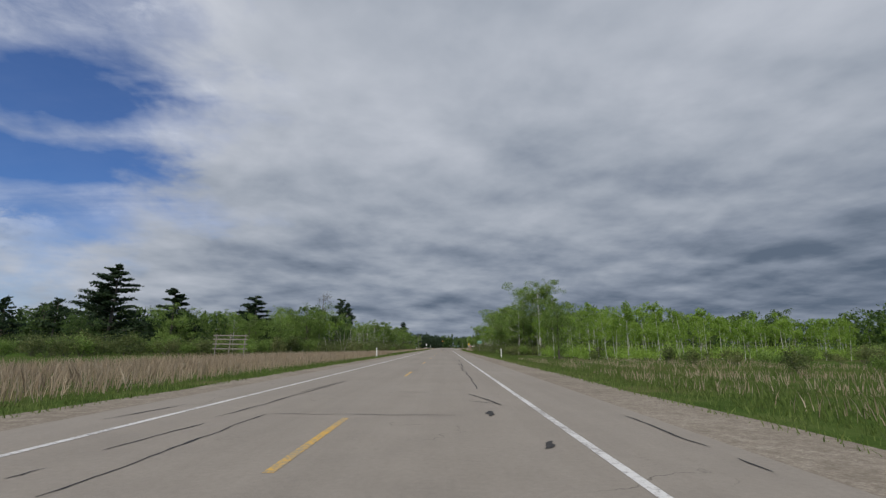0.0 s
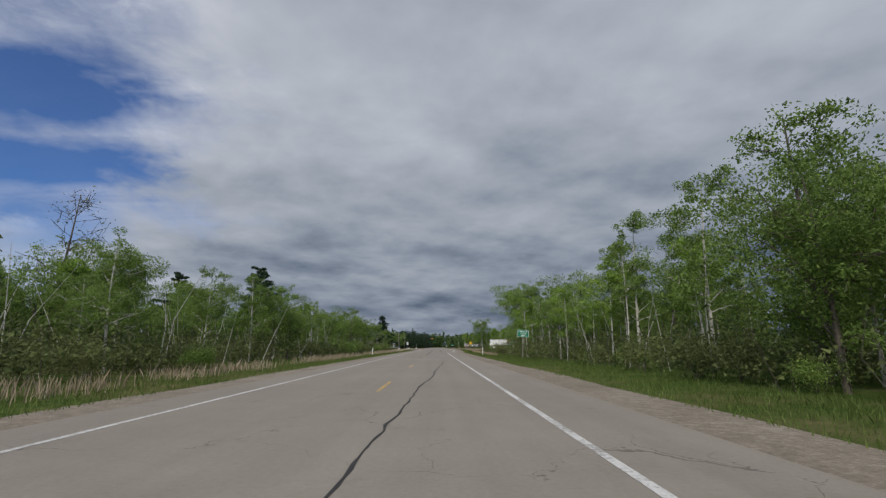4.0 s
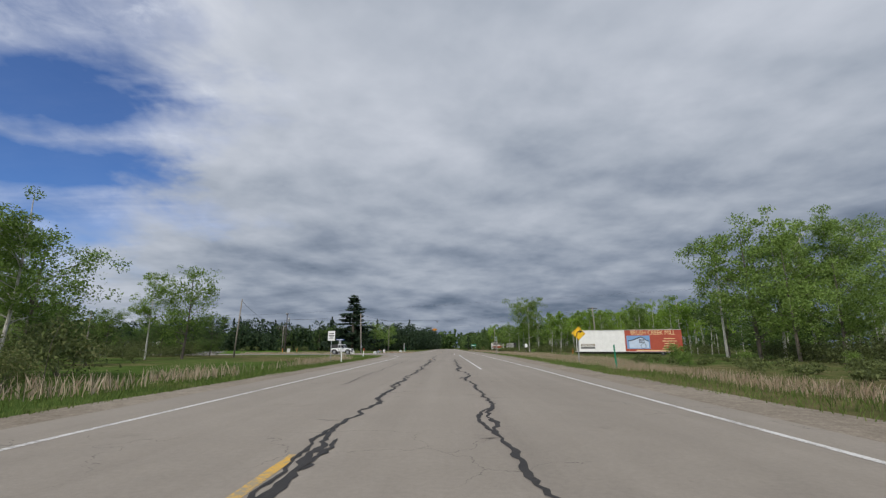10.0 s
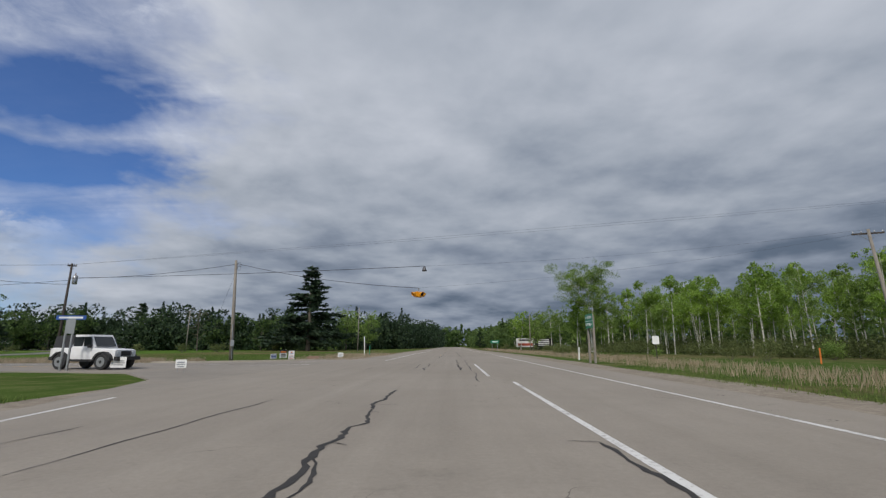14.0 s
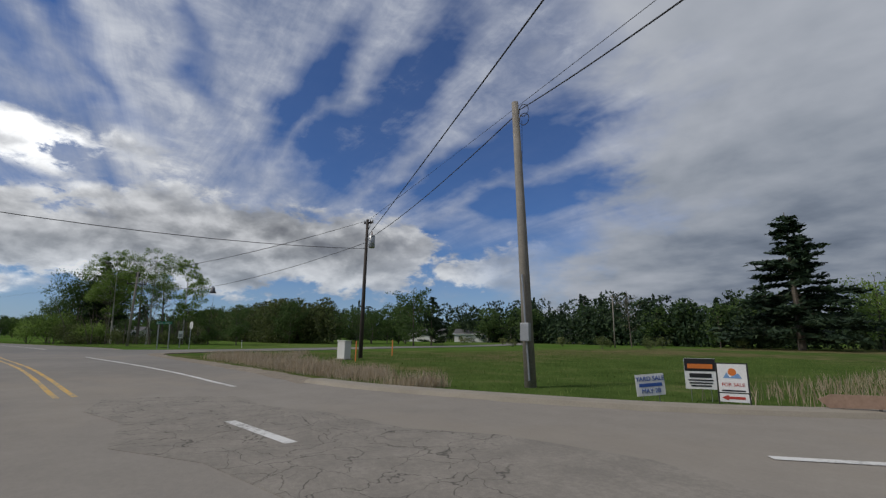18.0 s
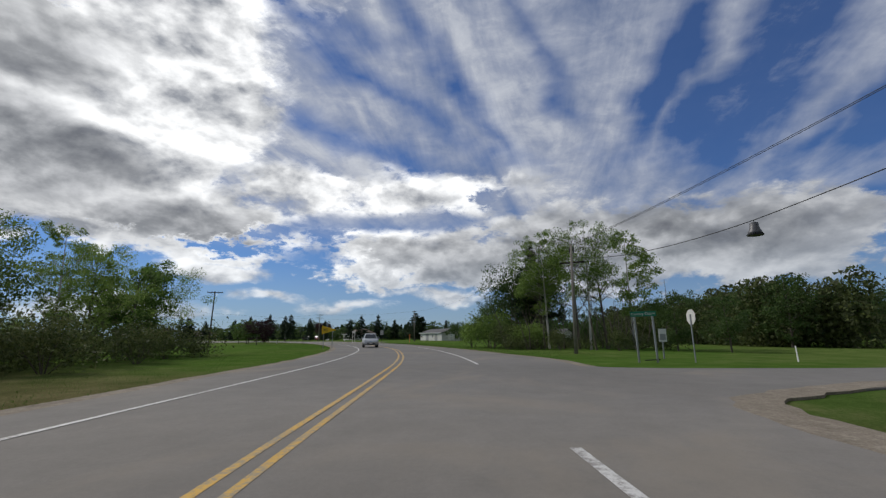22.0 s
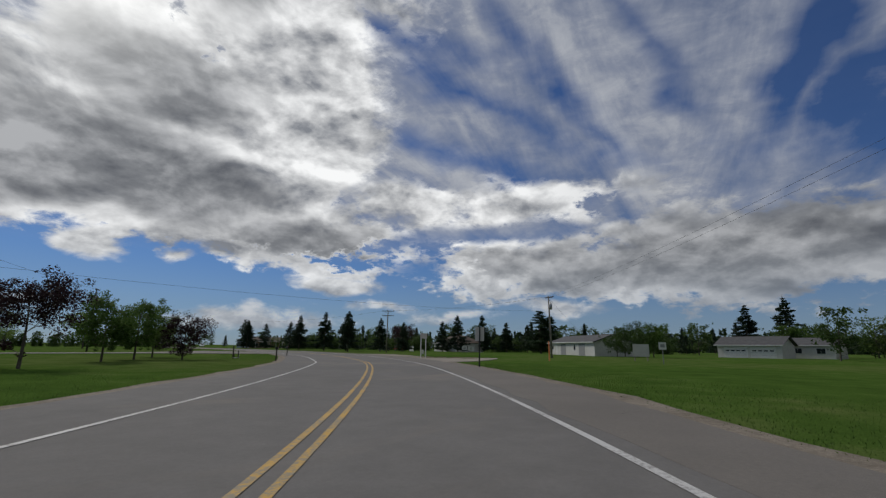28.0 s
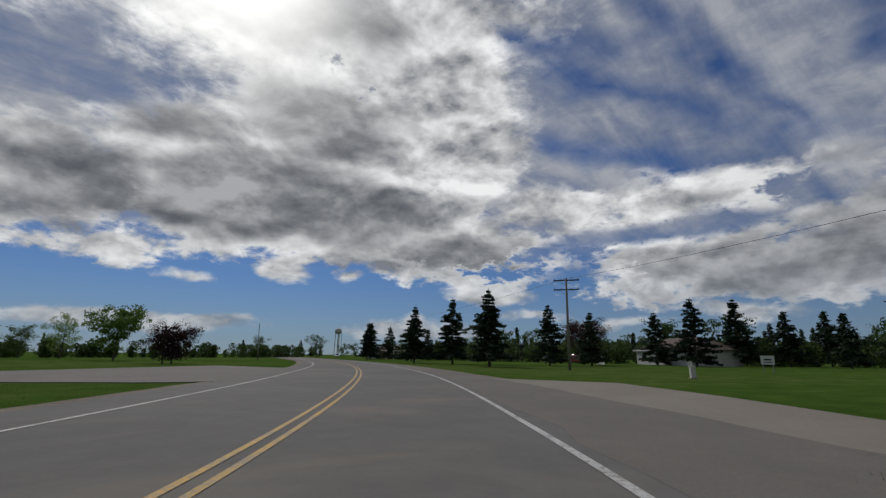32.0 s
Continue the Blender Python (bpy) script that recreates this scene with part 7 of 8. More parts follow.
def boxy_suv(m):
    """White off-road car with a black soft rear, upright screen and round lamps; +x is ahead."""
    t = thing("off_road_car", "white boxy off-road car with black hardtop rear and arches", "car", m)
    part("body", lofted([(-2.05, 0.72, 0.76, 0.55, 1.05, 1.1, 0.74), (-1.9, 0.76, 0.8, 0.45, 1.1, 1.14, 0.78), (0.55, 0.76, 0.8, 0.45, 1.1, 1.14, 0.78), (0.7, 0.72, 0.75, 0.5, 1.06, 1.12, 0.70), (1.75, 0.66, 0.68, 0.55, 1.02, 1.06, 0.60), (1.9, 0.64, 0.66, 0.6, 0.98, 1.02, 0.58)]), "car_white", t)
    cab = part("cabin", lofted([(-0.75, 0.74, 0.76, 1.1, 1.2, 1.84, 0.66), (0.25, 0.74, 0.76, 1.1, 1.2, 1.84, 0.66), (0.62, 0.74, 0.75, 1.1, 1.14, 1.2, 0.68)]), "car_white", t)
    part("hardtop", lofted([(-2.0, 0.72, 0.74, 1.12, 1.2, 1.78, 0.66), (-0.74, 0.74, 0.755, 1.12, 1.2, 1.83, 0.665)]), "black", t, "black rear top")
    for s in (-1, 1):
        for x0, x1 in ((-0.7, -0.12), (-0.04, 0.42)):
            part("side_window", Shape().prism([(x0, 1.22), (x1 + (0.06 if x1 > 0.3 else 0), 1.22), (x1 - (0.06 if x1 > 0.3 else 0), 1.72), (x0, 1.72)], s * 0.70, s * 0.765), "glass", cab)
        part("sill", Shape().box((-0.2, s * 0.78, 0.48), (1.7, 0.08, 0.12), bevel=0.02), "black", t)
        for x in (-1.35, 1.3):
            arch = [(x + 0.56 * math.cos(w), 0.45 + 0.5 * math.sin(w)) for w in np.linspace(0.05, 3.09, 9)] + [(x + 0.45 * math.cos(w), 0.45 + 0.4 * math.sin(w)) for w in np.linspace(3.09, 0.05, 9)]
            part("fender", Shape().prism(arch, s * 0.66, s * 0.9), "black", t)
            wheel(t, x, s * 0.76, 0.41, 0.26)
        part("headlamp", Shape().disc((1.92, s * 0.45, 0.86), (1, 0, 0), 0.09, 0.03, 14), "lamp_clear", t)
        part("tail_lamp", Shape().box((-2.07, s * 0.66, 0.95), (0.04, 0.1, 0.2)), "lamp_red", t)
        part("mirror", Shape().box((0.5, s * 0.9, 1.22), (0.1, 0.2, 0.16), bevel=0.02), "black", t)
    part("windscreen", Shape().add([(0.66, -0.6, 1.2), (0.66, 0.6, 1.2), (0.34, 0.56, 1.74), (0.34, -0.56, 1.74), (0.60, -0.6, 1.2), (0.60, 0.6, 1.2), (0.28, 0.56, 1.74), (0.28, -0.56, 1.74)], [(0, 1, 2, 3), (7, 6, 5, 4), (0, 4, 5, 1), (1, 5, 6, 2), (2, 6, 7, 3), (3, 7, 4, 0)]), "glass", t)
    part("grille", Shape().box((1.93, 0, 0.84), (0.03, 0.6, 0.26)), "black", t)
    part("bumper", Shape().box((2.05, 0, 0.58), (0.22, 1.5, 0.2), bevel=0.03), "black", t)
    part("bumper", Shape().box((-2.12, 0, 0.58), (0.16, 1.5, 0.18), bevel=0.03), "black", t)
    sp = part("spare_wheel", Shape().disc((-2.22, 0, 0.98), (1, 0, 0), 0.39, 0.24, 22), "black", t)
    part("rim", Shape().disc((-2.35, 0, 0.98), (1, 0, 0), 0.22, 0.02, 16), "steel", sp)


boxy_suv(Matrix.Translation((-19.8, 297.8, 0.0)) @ Matrix.Rotation(radians(-9), 4, "Z"))


def crossover(m, label, paint="car_silver", name="crossover_car"):
    t = thing(name, label, "car", m)
    part("body", lofted([(-2.3, 0.78, 0.84, 0.5, 0.95, 1.06, 0.8), (-2.1, 0.86, 0.93, 0.34, 0.98, 1.08, 0.88), (-0.9, 0.88, 0.95, 0.28, 0.98, 1.08, 0.90), (0.9, 0.88, 0.95, 0.28, 0.97, 1.06, 0.88), (1.6, 0.87, 0.93, 0.3, 0.92, 1.0, 0.80), (2.1, 0.82, 0.87, 0.34, 0.82, 0.9, 0.70), (2.32, 0.68, 0.74, 0.42, 0.7, 0.78, 0.60)]), paint, t, smooth=True)
    roof = part("roof", lofted([(-2.05, 0.84, 0.86, 1.04, 1.1, 1.30, 0.74), (-1.6, 0.85, 0.87, 1.04, 1.12, 1.64, 0.62), (0.0, 0.86, 0.88, 1.04, 1.12, 1.70, 0.64), (0.5, 0.86, 0.88, 1.04, 1.1, 1.60, 0.64), (1.25, 0.84, 0.86, 1.0, 1.04, 1.08, 0.74)]), paint, t)
    part("windscreen", Shape().add([(1.22, -0.70, 1.10), (1.22, 0.70, 1.10), (0.52, 0.60, 1.62), (0.52, -0.60, 1.62), (1.14, -0.70, 1.08), (1.14, 0.70, 1.08), (0.44, 0.60, 1.60), (0.44, -0.60, 1.60)], [(0, 1, 2, 3), (7, 6, 5, 4), (0, 4, 5, 1), (1, 5, 6, 2), (2, 6, 7, 3), (3, 7, 4, 0)]), "glass", roof)
    for s in (-1, 1):
        for x0, x1, c in ((-0.55, 0.75, 0.5), (-1.65, -0.62, 0.0)):
            part("side_window", Shape().add([(x0, s * 0.87, 1.12), (x1, s * 0.87, 1.12), (x1 - c, s * 0.72, 1.56), (x0 + 0.05, s * 0.72, 1.56), (x0, s * 0.8, 1.12), (x1, s * 0.8, 1.12), (x1 - c, s * 0.66, 1.56), (x0 + 0.05, s * 0.66, 1.56)], [(0, 1, 2, 3), (7, 6, 5, 4), (0, 4, 5, 1), (1, 5, 6, 2), (2, 6, 7, 3), (3, 7, 4, 0)]), "glass", roof)
        part("headlamp", Shape().box((2.12, s * 0.68, 0.82), (0.22, 0.3, 0.13), 12 * s, 0.03), "lamp_clear", t)
        part("fog_lamp", Shape().box((2.25, s * 0.66, 0.5), (0.1, 0.12, 0.2), bevel=0.02), "black", t)
        part("mirror", Shape().box((0.85, s * 1.02, 1.12), (0.12, 0.2, 0.15), bevel=0.03), paint, t)
        part("tail_lamp", Shape().box((-2.26, s * 0.7, 1.0), (0.08, 0.22, 0.2), bevel=0.02), "lamp_red", t)
        part("roof_rail", Shape().tube([(-1.5, s * 0.6, 1.70), (0.2, s * 0.6, 1.75)], 0.02, 6), "chrome", roof)
        part("sill", Shape().box((0, s * 0.93, 0.32), (2.2, 0.06, 0.14), bevel=0.02), "black", t)
        for x in (-1.4, 1.42):
            wheel(t, x, s * 0.82, 0.36, 0.24)
    part("lower_grille", Shape().box((2.31, 0, 0.46), (0.06, 1.0, 0.14), bevel=0.02), "black", t)
    for k in range(3):
        part("grille_bar", Shape().box((2.30 - 0.02 * k, 0, 0.62 + 0.08 * k), (0.06, 1.1, 0.045), bevel=0.012), "chrome", t)
    part("badge", Shape().box((2.34, 0, 0.70), (0.02, 0.16, 0.07)), "picture_blue", t)
    part("number_plate", Shape().box((2.36, 0, 0.52), (0.015, 0.32, 0.13)), "off_white", t)


crossover(Matrix.Translation((-91.2, 278.9, 0.0)) @ Matrix.Rotation(radians(24), 4, "Z"), "silver-white crossover car in the oncoming lane")
for x, y, a, c, lab in ((-226, 196, 70, "ink", "dark parked car half hidden by the spruces"), (-231, 199, 70, "rust_red", "dark red parked car beside the house"), (-262, 60, 60, "car_white", "small white car far down the road")):
    crossover(ground_at(x, y, a), lab, c, "parked_car")


# ---- houses ----
def windows(parent, spots, y, mat="glass", frame_mat="white"):
    for x, z, w, h in spots:
        win = part("window", Shape().box((x, y, z), (w + 0.12, 0.06, h + 0.12)), frame_mat, parent)
        part("pane", Shape().box((x - w / 4, y - 0.035, z), (w / 2 - 0.03, 0.02, h)), mat, win)
        part("pane", Shape().box((x + w / 4, y - 0.035, z), (w / 2 - 0.03, 0.02, h)), mat, win)


def gable_house(name, x, y, turn, length, depth, wall_h, roof_h, wall="off_white", roof="roof", label="", hip=0.0, over=0.5):
    """The long side faces -y before the turn; its left front corner stands at x, y."""
    t = thing(name, label, "building", ground_at(x, y, turn))
    part("wall", Shape().box((length / 2, 0.08, wall_h / 2), (length, 0.16, wall_h)), wall, t)
    part("wall", Shape().box((length / 2, depth - 0.08, wall_h / 2), (length, 0.16, wall_h)), wall, t)
    for xx in (0.08, length - 0.08):
        s = Shape()
        o = [(0.16, 0.0), (depth - 0.16, 0.0), (depth - 0.16, wall_h), (depth / 2, wall_h + (0 if hip else roof_h * 0.93)), (0.16, wall_h)]
        s.add([(xx - 0.07, a, b) for a, b in o] + [(xx + 0.07, a, b) for a, b in o], [(0, 1, 2, 3, 4), (9, 8, 7, 6, 5)] + [(i, i + 5, (i + 1) % 5 + 5, (i + 1) % 5) for i in range(5)])
        part("gable_wall", s, wall, t)
    e = over
    z0, z1 = wall_h - 0.08, wall_h + roof_h
    for side in (0, 1):
        y0, y1 = (-e, depth / 2) if side == 0 else (depth + e, depth / 2)
        v = [(-e, y0, z0), (length + e, y0, z0), (length + e - hip - (e if hip else 0), y1, z1), (-e + hip + (e if hip else 0), y1, z1)]
        v += [(a, b, c + 0.12) for a, b, c in v]
        part("roof", Shape().add(v, [(0, 1, 2, 3), (7, 6, 5, 4), (0, 4, 5, 1), (1, 5, 6, 2), (2, 6, 7, 3), (3, 7, 4, 0)]), roof, t)
    if hip:
        for xx, d in ((-e, 1), (length + e, -1)):
            v = [(xx, -e, z0), (xx, depth + e, z0), (xx + d * (hip + e), depth / 2, z1)]
            v += [(a, b, c + 0.12) for a, b, c in v]
            part("roof", Shape().add(v, [(0, 1, 2), (5, 4, 3), (0, 3, 4, 1), (1, 4, 5, 2), (2, 5, 3, 0)]), roof, t)
    part("fascia", Shape().box((length / 2, -e - 0.02, z0 + 0.04), (length + 2 * e, 0.04, 0.18)), "white", t)
    return t


def panelled_door(t, x, w, h, mat, rows=4, lights=False):
    d = part("garage_door", Shape().box((x, -0.015, h / 2), (w, 0.05, h)), mat, t)
    for k in range(1, rows):
        part("door_groove", Shape().box((x, -0.043, h * k / rows), (w, 0.008, 0.025)), "steel", d)
    if lights:
        for k in range(4):
            part("door_window", Shape().box((x + (k - 1.5) * w / 4.4, -0.044, h * 0.66), (w / 6.5, 0.012, 0.24)), "glass", d)


g = gable_house("workshop", -212.6, 252.6, 33, 24.0, 8.0, 2.7, 1.5, "off_white", "roof", "long white workshop with a grey roof and roller doors")
windows(g, [(1.8, 1.55, 1.1, 0.8), (14.6, 1.6, 0.7, 1.0)], -0.02)
part("door", Shape().box((4.4, -0.015, 1.02), (0.95, 0.05, 2.05)), "white", g)
panelled_door(g, 8.4, 2.9, 2.4, "grey_door", 6)
panelled_door(g, 18.2, 2.9, 2.4, "grey_door", 6)
g = gable_house("garage", -212.8, 287.8, 62, 11.5, 7.0, 2.5, 1.7, "off_white", "roof", "white double garage with a grey roof")
panelled_door(g, 3.4, 4.4, 2.15, "white", 4, True)
panelled_door(g, 8.3, 4.4, 2.15, "white", 4, True)
g = gable_house("house", -217.5, 299.5, 62, 9.0, 8.0, 2.6, 1.5, "off_white", "roof", "white ranch house beside the garage")
windows(g, [(3.0, 1.5, 1.4, 1.0), (6.8, 1.5, 1.4, 1.0)], -0.02)
g = gable_house("house", -240.0, 207.0, 50, 18.0, 9.0, 2.7, 2.2, "off_white", "roof_brown", "low pale house with a hipped roof behind the spruces", 4.0)
windows(g, [(3.0, 1.5, 1.6, 1.2), (8.0, 1.5, 1.6, 1.2), (13.0, 1.4, 2.4, 1.3)], -0.02)
part("chimney", Shape().box((10.0, 4.5, 5.1), (1.0, 0.8, 1.2), bevel=0.03), "brick", g)
g = gable_house("house", -246.0, 112.0, 137, 17.0, 9.0, 2.8, 2.0, "brick", "roof_brown", "long brown house with a white columned porch", 3.5, 1.6)
for k in range(7):
    part("porch_column", Shape().box((0.2 + k * 2.76, -1.4, 1.35), (0.24, 0.24, 2.75), bevel=0.02), "white", g)
windows(g, [(3.0, 1.5, 1.8, 1.2), (7.0, 1.5, 1.8, 1.2), (14.0, 1.5, 1.8, 1.2)], -0.02)
g = gable_house("house", -262.0, 95.0, 20, 12.0, 8.0, 2.8, 2.4, "picture_white", "roof", "pale blue house far along the road")
windows(g, [(3.0, 1.5, 1.4, 1.1), (8.5, 1.5, 1.4, 1.1)], -0.02)
for x, y, a, w in ((-132, 392, 40, 12), (-120, 404, 40, 9), (-146, 380, 40, 14), (-104, 412, 30, 10)):
    g = gable_house("house", x, y, a, w, 7, 2.6, 1.6, "off_white", "roof", "small pale house before the far woods")
    windows(g, [(2.0, 1.5, 1.2, 0.9), (w - 2.5, 1.5, 1.2, 0.9)], -0.02)
t = thing("fence_panel", "short white fence panel beside the house", "fence", ground_at(-229.5, 203.5, 50))
for k in range(9):
    part("picket", Shape().box((k * 0.42, 0, 0.7), (0.36, 0.04, 1.5), bevel=0.01), "white", t)
part("rail", Shape().box((1.7, 0.05, 1.2), (3.8, 0.05, 0.08)), "white", t)


def water_tower(x, y, h):
    t = thing("water_tower", "pale water tower on legs far away", "water tower", ground_at(x, y))
    part("tank", Shape().tube([(0, 0, h - 9), (0, 0, h - 7.5), (0, 0, h - 3), (0, 0, h - 0.8), (0, 0, h)], [1.0, 4.6, 5.0, 3.2, 0.4], 20), "off_white", t, smooth=True)
    part("riser", Shape().tube([(0, 0, 0), (0, 0, h - 8.6)], 0.7, 10), "off_white", t)
    for k in range(5):
        w = 2 * math.pi * k / 5
        part("leg", Shape().tube([(6.0 * math.cos(w), 6.0 * math.sin(w), 0), (4.6 * math.cos(w), 4.6 * math.sin(w), h - 6.5)], 0.3, 8), "off_white", t)
    part("balcony", Shape().tube([(0, 0, h - 6.0), (0, 0, h - 5.7)], 5.4, 20), "steel", t)


water_tower(-521, -352, 40)


# ---- sealed cracks in the highway ----
cracks = thing("crack_seal", "dark tar seals that wander along the worn asphalt", "crack sealing", kind="structure")


def seal(pts, width, seed):
    """A ragged ribbon of tar along plan points, its two edges uneven each on its own."""
    r, z = random.Random(seed), 0.005 + 0.0007 * (len(cracks.children) % 11)
    line = curve_through(pts, 0.12 if len(pts) < 12 or width > 0.07 else 0.2)
    sd = sides(line)
    v, f, slow, drift = [], [], 0.0, 0.0
    for i, p in enumerate(line):
        end = min(1.0, min(i, len(line) - 1 - i) / 3 + 0.25)
        slow = slow * 0.8 + r.uniform(-0.2, 0.2)
        drift = drift * 0.7 + r.uniform(-0.3, 0.3) * width
        w = width * 0.8 * end * max(0.25, 0.85 + slow)
        a = p + sd[i] * (drift - w * r.uniform(0.25, 0.75))
        b = p + sd[i] * (drift + w * r.uniform(0.25, 0.75))
        v += [(a.x, a.y, z), (b.x, b.y, z)]
        if i:
            f.append((2 * i - 2, 2 * i - 1, 2 * i + 1, 2 * i))
    ob = new("seal", mesh_of("seal", v, f, M["tar"]))
    ob.parent = cracks


def long_seal(x0, x1, y0, y1, width, wander, seed):
    r = random.Random(seed)
    n = max(3, int((y1 - y0) / 0.55))
    d = 0.0
    pts = []
    for k in range(n + 1):
        t = k / n
        d = d * 0.80 + r.uniform(-wander, wander) * (2.4 if r.random() < 0.3 else 0.8)
        pts.append((x0 + (x1 - x0) * t + d, y0 + (y1 - y0) * t))
        if y1 - y0 > 9 and width > 0.08 and r.random() < 0.17:
            w = r.choice((-1, 1, 1)) * r.uniform(0.15, 0.75)
            seal([pts[-1], (pts[-1][0] + w * 0.5, pts[-1][1] + r.uniform(-0.06, 0.06)), (pts[-1][0] + w, pts[-1][1] + r.uniform(-0.12, 0.12))], 0.05, seed + k)
    seal(pts, width, seed)
    # loops of tar that leave the main crack and join it again
    if y1 - y0 > 20 and width > 0.08:
        k = r.randint(3, 8)
        while k + 9 < n:
            m = r.randint(4, 8)
            side = r.choice((1, 1, -1)) * r.uniform(0.14, 0.26)
            loop = [(pts[k + q][0] + side * math.sin(math.pi * q / m) + r.uniform(-0.02, 0.02), pts[k + q][1]) for q in range(m + 1)]
            seal(loop, width * 0.7, seed * 7 + k)
            k += m + r.randint(4, 16)


def cross_seal(x0, x1, y, seed, width=0.05, slope=0.0):
    r = random.Random(seed)
    n = max(2, int(abs(x1 - x0) / 0.4))
    seal([(x0 + (x1 - x0) * k / n, y + slope * k / n + r.uniform(-0.04, 0.04)) for k in range(n + 1)], width, seed)


long_seal(-3.31, -3.16, 4.1, 8.9, 0.05, 0.03, 101)
long_seal(-4.02, -3.85, 5.8, 7.8, 0.05, 0.02, 102)
long_seal(-4.07, -3.98, 4.6, 5.0, 0.05, 0.02, 103)
long_seal(-4.03, -3.50, 8.5, 17.2, 0.05, 0.03, 104)
long_seal(-5.75, -5.49, 8.1, 10.2, 0.04, 0.02, 105)
cross_seal(-3.16, 0.38, 8.91, 106, 0.04, -0.02)
cross_seal(-3.91, -3.60, 12.93, 107, 0.04, 4.21)
cross_seal(-1.69, -0.36, 13.11, 108, 0.03, 0.10)
long_seal(1.38, 1.52, 6.1, 6.6, 0.16, 0.03, 109)
long_seal(0.93, 0.98, 8.8, 9.5, 0.18, 0.03, 110)
long_seal(1.26, 0.76, 10.4, 12.8, 0.05, 0.05, 111)
cross_seal(0.66, 1.36, 11.25, 112, 0.05, -0.60)
long_seal(1.05, 1.15, 14.2, 34.5, 0.05, 0.05, 113)
long_seal(3.56, 3.52, 5.1, 5.7, 0.05, 0.02, 114)
long_seal(3.49, 3.47, 6.3, 9.1, 0.04, 0.03, 115)
cross_seal(-2.27, -1.30, 26.75, 116, 0.05, -0.04)
cross_seal(-2.29, -1.08, 27.48, 117, 0.05, 0.31)
cross_seal(-2.16, -1.31, 25.19, 118, 0.10, -0.07)
cross_seal(0.47, 1.15, 25.34, 119, 0.08, -0.31)
cross_seal(-1.63, -1.15, 30.67, 120, 0.04, -0.01)
long_seal(1.12, 0.96, 27.0, 27.7, 0.12, 0.06, 121)
cross_seal(0.86, 1.25, 26.71, 122, 0.10, -0.45)
long_seal(1.16, 1.12, 29.6, 29.9, 0.12, 0.02, 123)
long_seal(1.10, 1.01, 32.8, 35.1, 0.10, 0.03, 124)
long_seal(1.14, 1.31, 30.9, 47.5, 0.05, 0.04, 125)
cross_seal(1.87, 2.74, 31.92, 126, 0.03, -0.26)
cross_seal(0.61, 1.22, 31.68, 127, 0.04, -0.13)
long_seal(0.97, 0.90, 44.9, 46.2, 0.14, 0.06, 128)
long_seal(1.02, 1.12, 50.9, 53.0, 0.10, 0.06, 129)
long_seal(-0.26, -0.28, 50.8, 51.3, 0.20, 0.02, 130)
cross_seal(-2.66, -1.25, 52.47, 131, 0.04, 0.14)
cross_seal(-1.78, -1.46, 48.70, 132, 0.05, -0.07)
cross_seal(-0.95, -0.11, 63.18, 133, 0.04, 0.00)
cross_seal(-2.93, 0.07, 71.06, 134, 0.04, -0.82)
cross_seal(-1.96, -1.13, 74.01, 135, 0.04, 0.12)
long_seal(-1.08, 0.67, 83.0, 124.4, 0.06, 0.04, 136)
long_seal(-1.93, -1.91, 134.0, 137.8, 0.14, 0.06, 137)
cross_seal(-5.46, -1.56, 138.20, 138, 0.03, 0.11)
long_seal(-2.35, -2.49, 133.8, 134.3, 0.12, 0.05, 139)
long_seal(-1.85, -1.14, 155.0, 212.8, 0.08, 0.06, 140)
long_seal(3.18, 2.73, 141.0, 169.5, 0.06, 0.05, 141)
cross_seal(-2.48, -1.94, 158.59, 142, 0.06, -0.17)
cross_seal(-1.89, -0.26, 158.05, 143, 0.05, -0.04)
cross_seal(-0.45, 1.06, 156.80, 144, 0.06, -0.44)
cross_seal(-4.28, -3.29, 161.03, 145, 0.03, -0.37)
cross_seal(-4.72, -4.18, 156.53, 146, 0.06, 0.17)
cross_seal(-4.24, -3.88, 157.83, 147, 0.04, 0.00)
cross_seal(-1.80, -1.06, 159.66, 148, 0.05, -0.07)
cross_seal(1.55, 2.19, 156.25, 149, 0.07, 0.00)
long_seal(3.40, 3.66, 156.6, 166.1, 0.06, 0.05, 150)
long_seal(3.37, 2.45, 157.0, 165.8, 0.07, 0.07, 151)
long_seal(0.09, -0.21, 164.1, 167.8, 0.12, 0.12, 152)
cross_seal(-4.21, -3.64, 176.73, 153, 0.06, -0.08)
long_seal(-1.15, -1.21, 187.2, 188.0, 0.25, 0.01, 154)
cross_seal(-2.61, -0.98, 198.20, 155, 0.04, -0.08)
cross_seal(-2.36, -1.14, 199.68, 156, 0.04, -0.25)
cross_seal(-1.52, -1.05, 198.79, 157, 0.06, -0.05)
cross_seal(-1.51, -1.08, 197.86, 158, 0.08, -0.04)
cross_seal(0.20, 1.32, 198.50, 159, 0.05, -0.32)
cross_seal(0.55, 1.10, 197.42, 160, 0.05, -0.07)
long_seal(2.55, 2.52, 198.0, 210.3, 0.06, 0.05, 161)
long_seal(0.38, 0.41, 199.1, 201.1, 0.10, 0.05, 162)
cross_seal(1.59, 3.17, 228.79, 163, 0.04, -0.63)
long_seal(-1.46, -1.47, 215.0, 216.7, 0.10, 0.05, 164)
cross_seal(-1.38, -0.81, 250.27, 165, 0.06, 0.08)
cross_seal(-1.49, -0.86, 252.49, 166, 0.05, -0.05)
cross_seal(-1.39, -0.07, 255.38, 167, 0.04, 0.01)
cross_seal(-1.23, -0.20, 256.38, 168, 0.03, 0.01)
cross_seal(-1.37, 0.77, 259.08, 169, 0.04, 0.60)
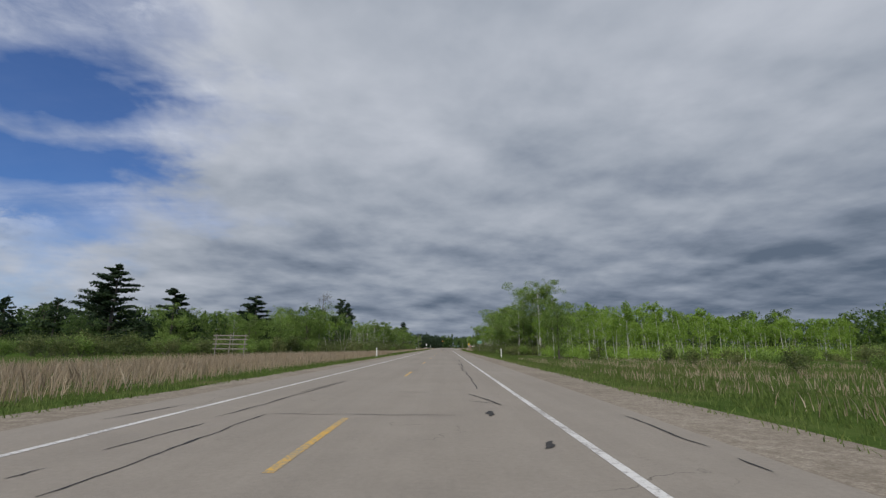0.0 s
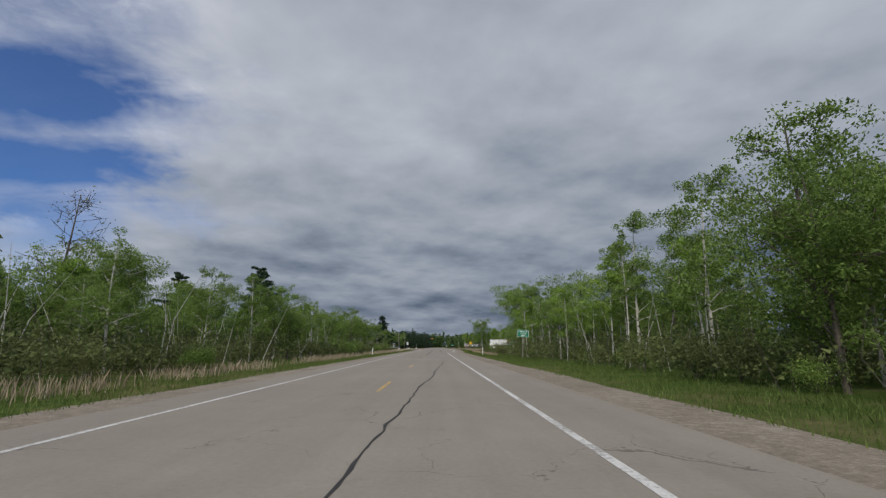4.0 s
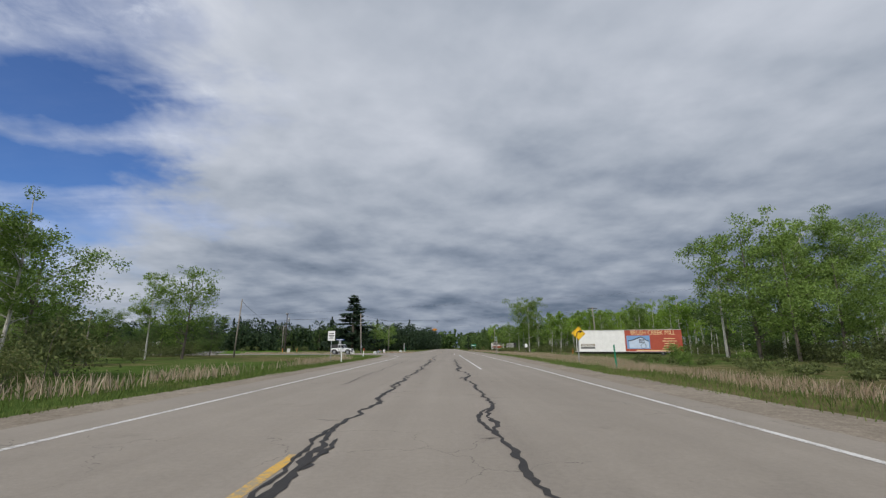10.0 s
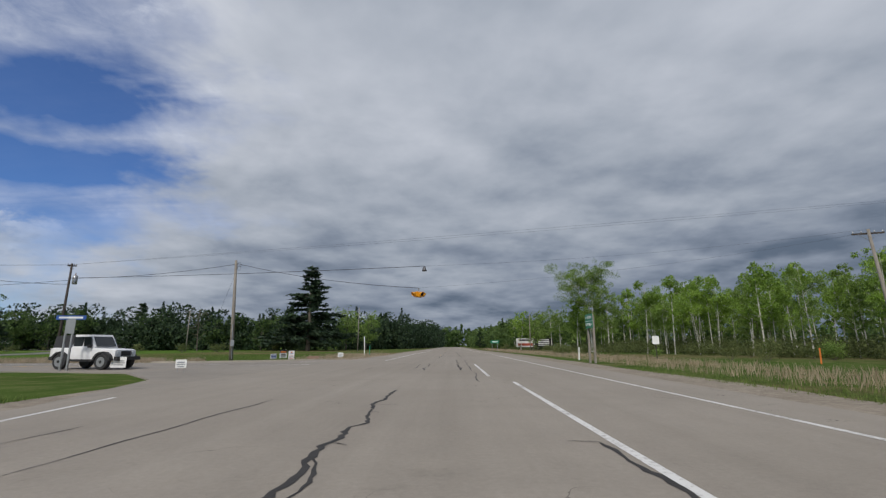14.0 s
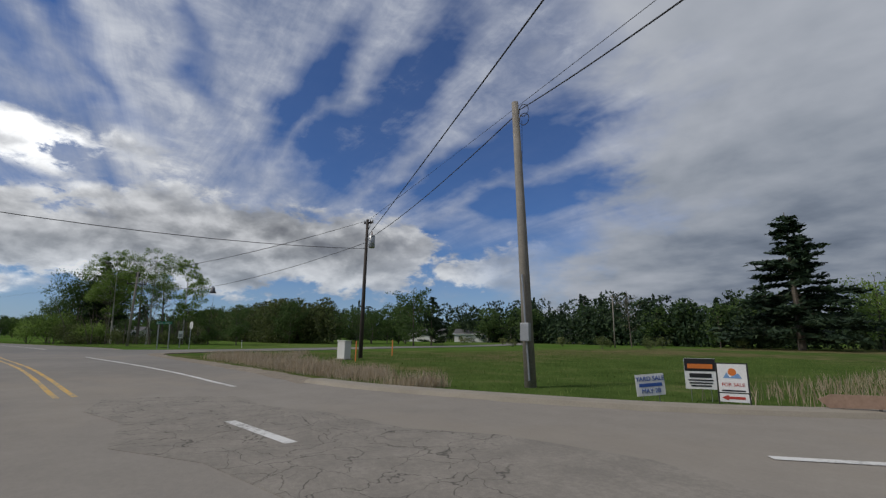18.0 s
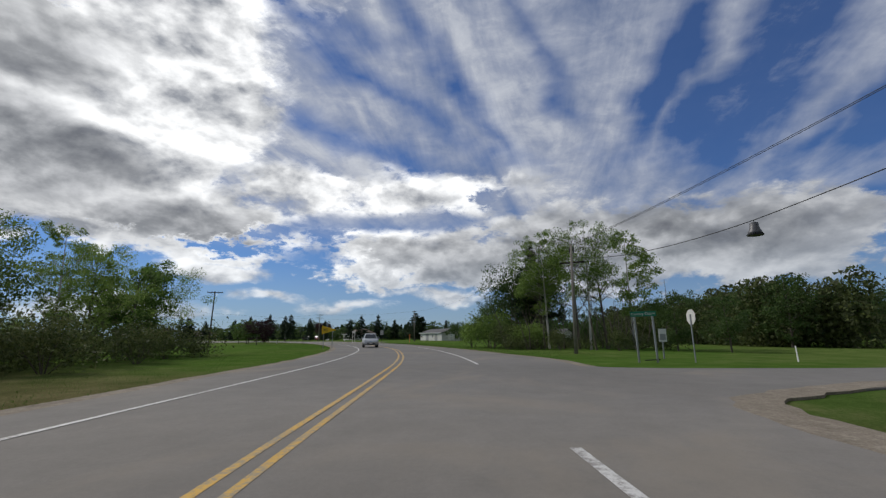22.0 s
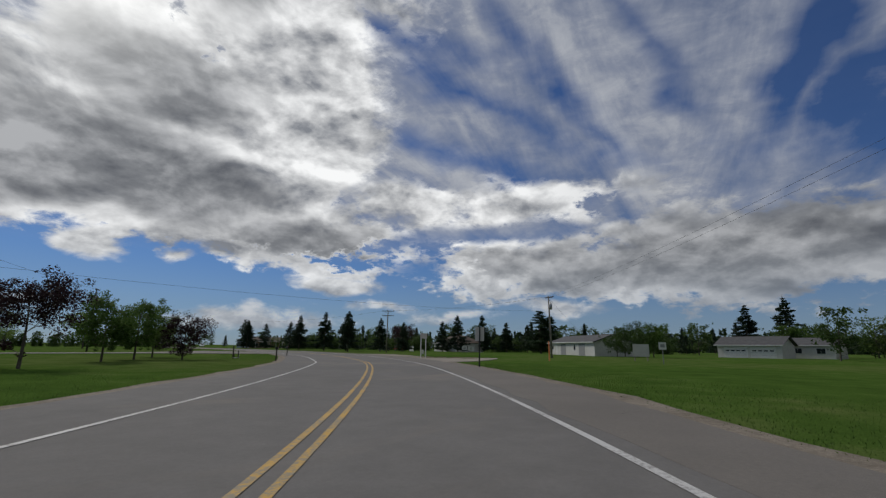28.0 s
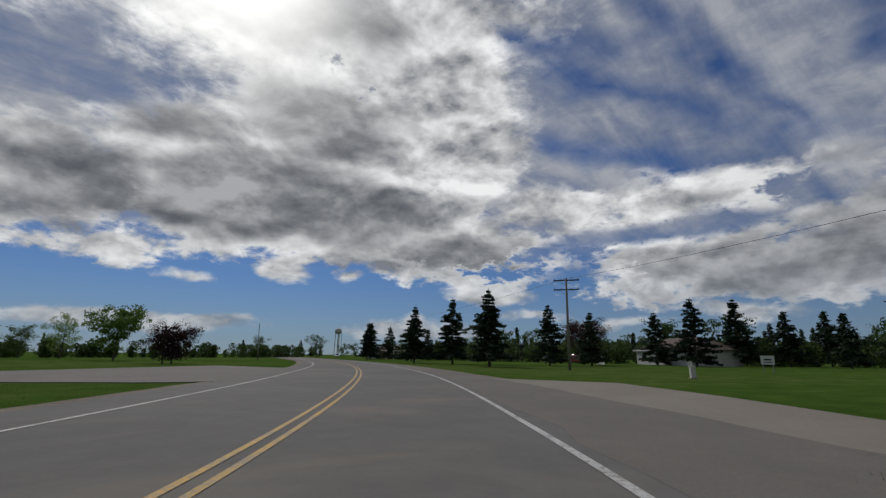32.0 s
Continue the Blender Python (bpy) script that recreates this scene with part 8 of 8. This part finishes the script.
cross_seal(0.98, 3.53, 253.51, 170, 0.04, -0.29)
cross_seal(1.70, 2.51, 251.57, 171, 0.07, -0.11)
cross_seal(0.67, 0.90, 251.26, 172, 0.06, 0.00)
long_seal(-1.58, -1.49, 249.8, 250.5, 0.12, 0.05, 173)
long_seal(-5.89, -5.82, 253.8, 255.5, 0.06, 0.03, 174)
cross_seal(-5.63, -1.77, 267.34, 175, 0.03, 0.25)
cross_seal(-1.66, -0.87, 267.13, 176, 0.05, 0.06)
cross_seal(-1.55, 1.17, 268.55, 177, 0.03, -0.14)
cross_seal(-1.61, -1.01, 266.04, 178, 0.06, -0.05)
long_seal(-4.81, -4.28, 270.8, 283.6, 0.04, 0.03, 179)
long_seal(-5.97, -5.91, 274.2, 280.0, 0.03, 0.02, 180)
long_seal(-0.10, -0.12, 267.2, 267.4, 0.20, 0.02, 181)
cross_seal(0.58, 1.52, 270.78, 182, 0.03, -0.08)
cross_seal(3.52, 3.73, 267.94, 183, 0.05, -0.55)
long_seal(2.03, 1.88, 268.9, 278.9, 0.10, 0.05, 184)
long_seal(0.85, 1.00, 288.9, 313.4, 0.06, 0.03, 185)
long_seal(-2.17, -2.25, 297.3, 304.1, 0.06, 0.04, 186)
long_seal(-1.54, -1.63, 296.5, 299.4, 0.10, 0.07, 187)
long_seal(-1.55, -1.62, 300.4, 305.3, 0.06, 0.05, 188)
long_seal(0.33, 0.32, 296.4, 304.2, 0.12, 0.05, 189)
long_seal(0.32, 0.22, 304.2, 312.1, 0.07, 0.04, 190)
cross_seal(-2.52, -2.23, 297.11, 191, 0.06, 0.11)
cross_seal(-2.47, -2.22, 296.44, 192, 0.06, 0.14)
cross_seal(-2.22, -1.36, 297.08, 193, 0.03, 0.44)
long_seal(-4.75, -4.69, 297.1, 299.3, 0.06, 0.05, 194)
cross_seal(-3.02, -2.34, 300.96, 195, 0.02, -0.20)
cross_seal(-2.79, -2.29, 299.83, 196, 0.02, -0.04)
cross_seal(-2.71, -2.40, 298.08, 197, 0.03, 0.01)
cross_seal(0.37, 0.72, 299.21, 198, 0.06, -0.03)
cross_seal(-0.01, 0.40, 297.65, 199, 0.05, -0.28)
cross_seal(-1.91, -0.61, 310.88, 200, 0.05, -0.71)
cross_seal(0.39, 0.78, 296.83, 201, 0.12, 0.20)
cross_seal(-9.05, -3.02, 304.87, 202, 0.03, 0.47)
long_seal(-1.62, -1.60, 150.0, 186.0, 0.13, 0.07, 201)
long_seal(-1.60, -1.62, 189.0, 262.0, 0.16, 0.07, 202)
long_seal(-1.25, -1.45, 196.0, 204.0, 0.08, 0.07, 203)
long_seal(-1.35, -1.5, 248.0, 262.0, 0.10, 0.08, 204)
long_seal(-1.62, -1.7, 262.0, 286.0, 0.12, 0.07, 205)
long_seal(1.0, 1.05, 174.0, 214.0, 0.11, 0.14, 206)
long_seal(1.0, 0.75, 214.0, 262.0, 0.14, 0.09, 207)
long_seal(3.1, 2.4, 164.0, 193.0, 0.08, 0.05, 208)
long_seal(-3.6, -4.0, 226.0, 262.0, 0.05, 0.04, 209)
long_seal(-1.3, -1.5, 318.0, 372.0, 0.06, 0.05, 210)
long_seal(0.9, 0.6, 318.0, 360.0, 0.06, 0.05, 211)
cross_seal(-9.1, -3.0, 304.95, 901, 0.035, 0.3)
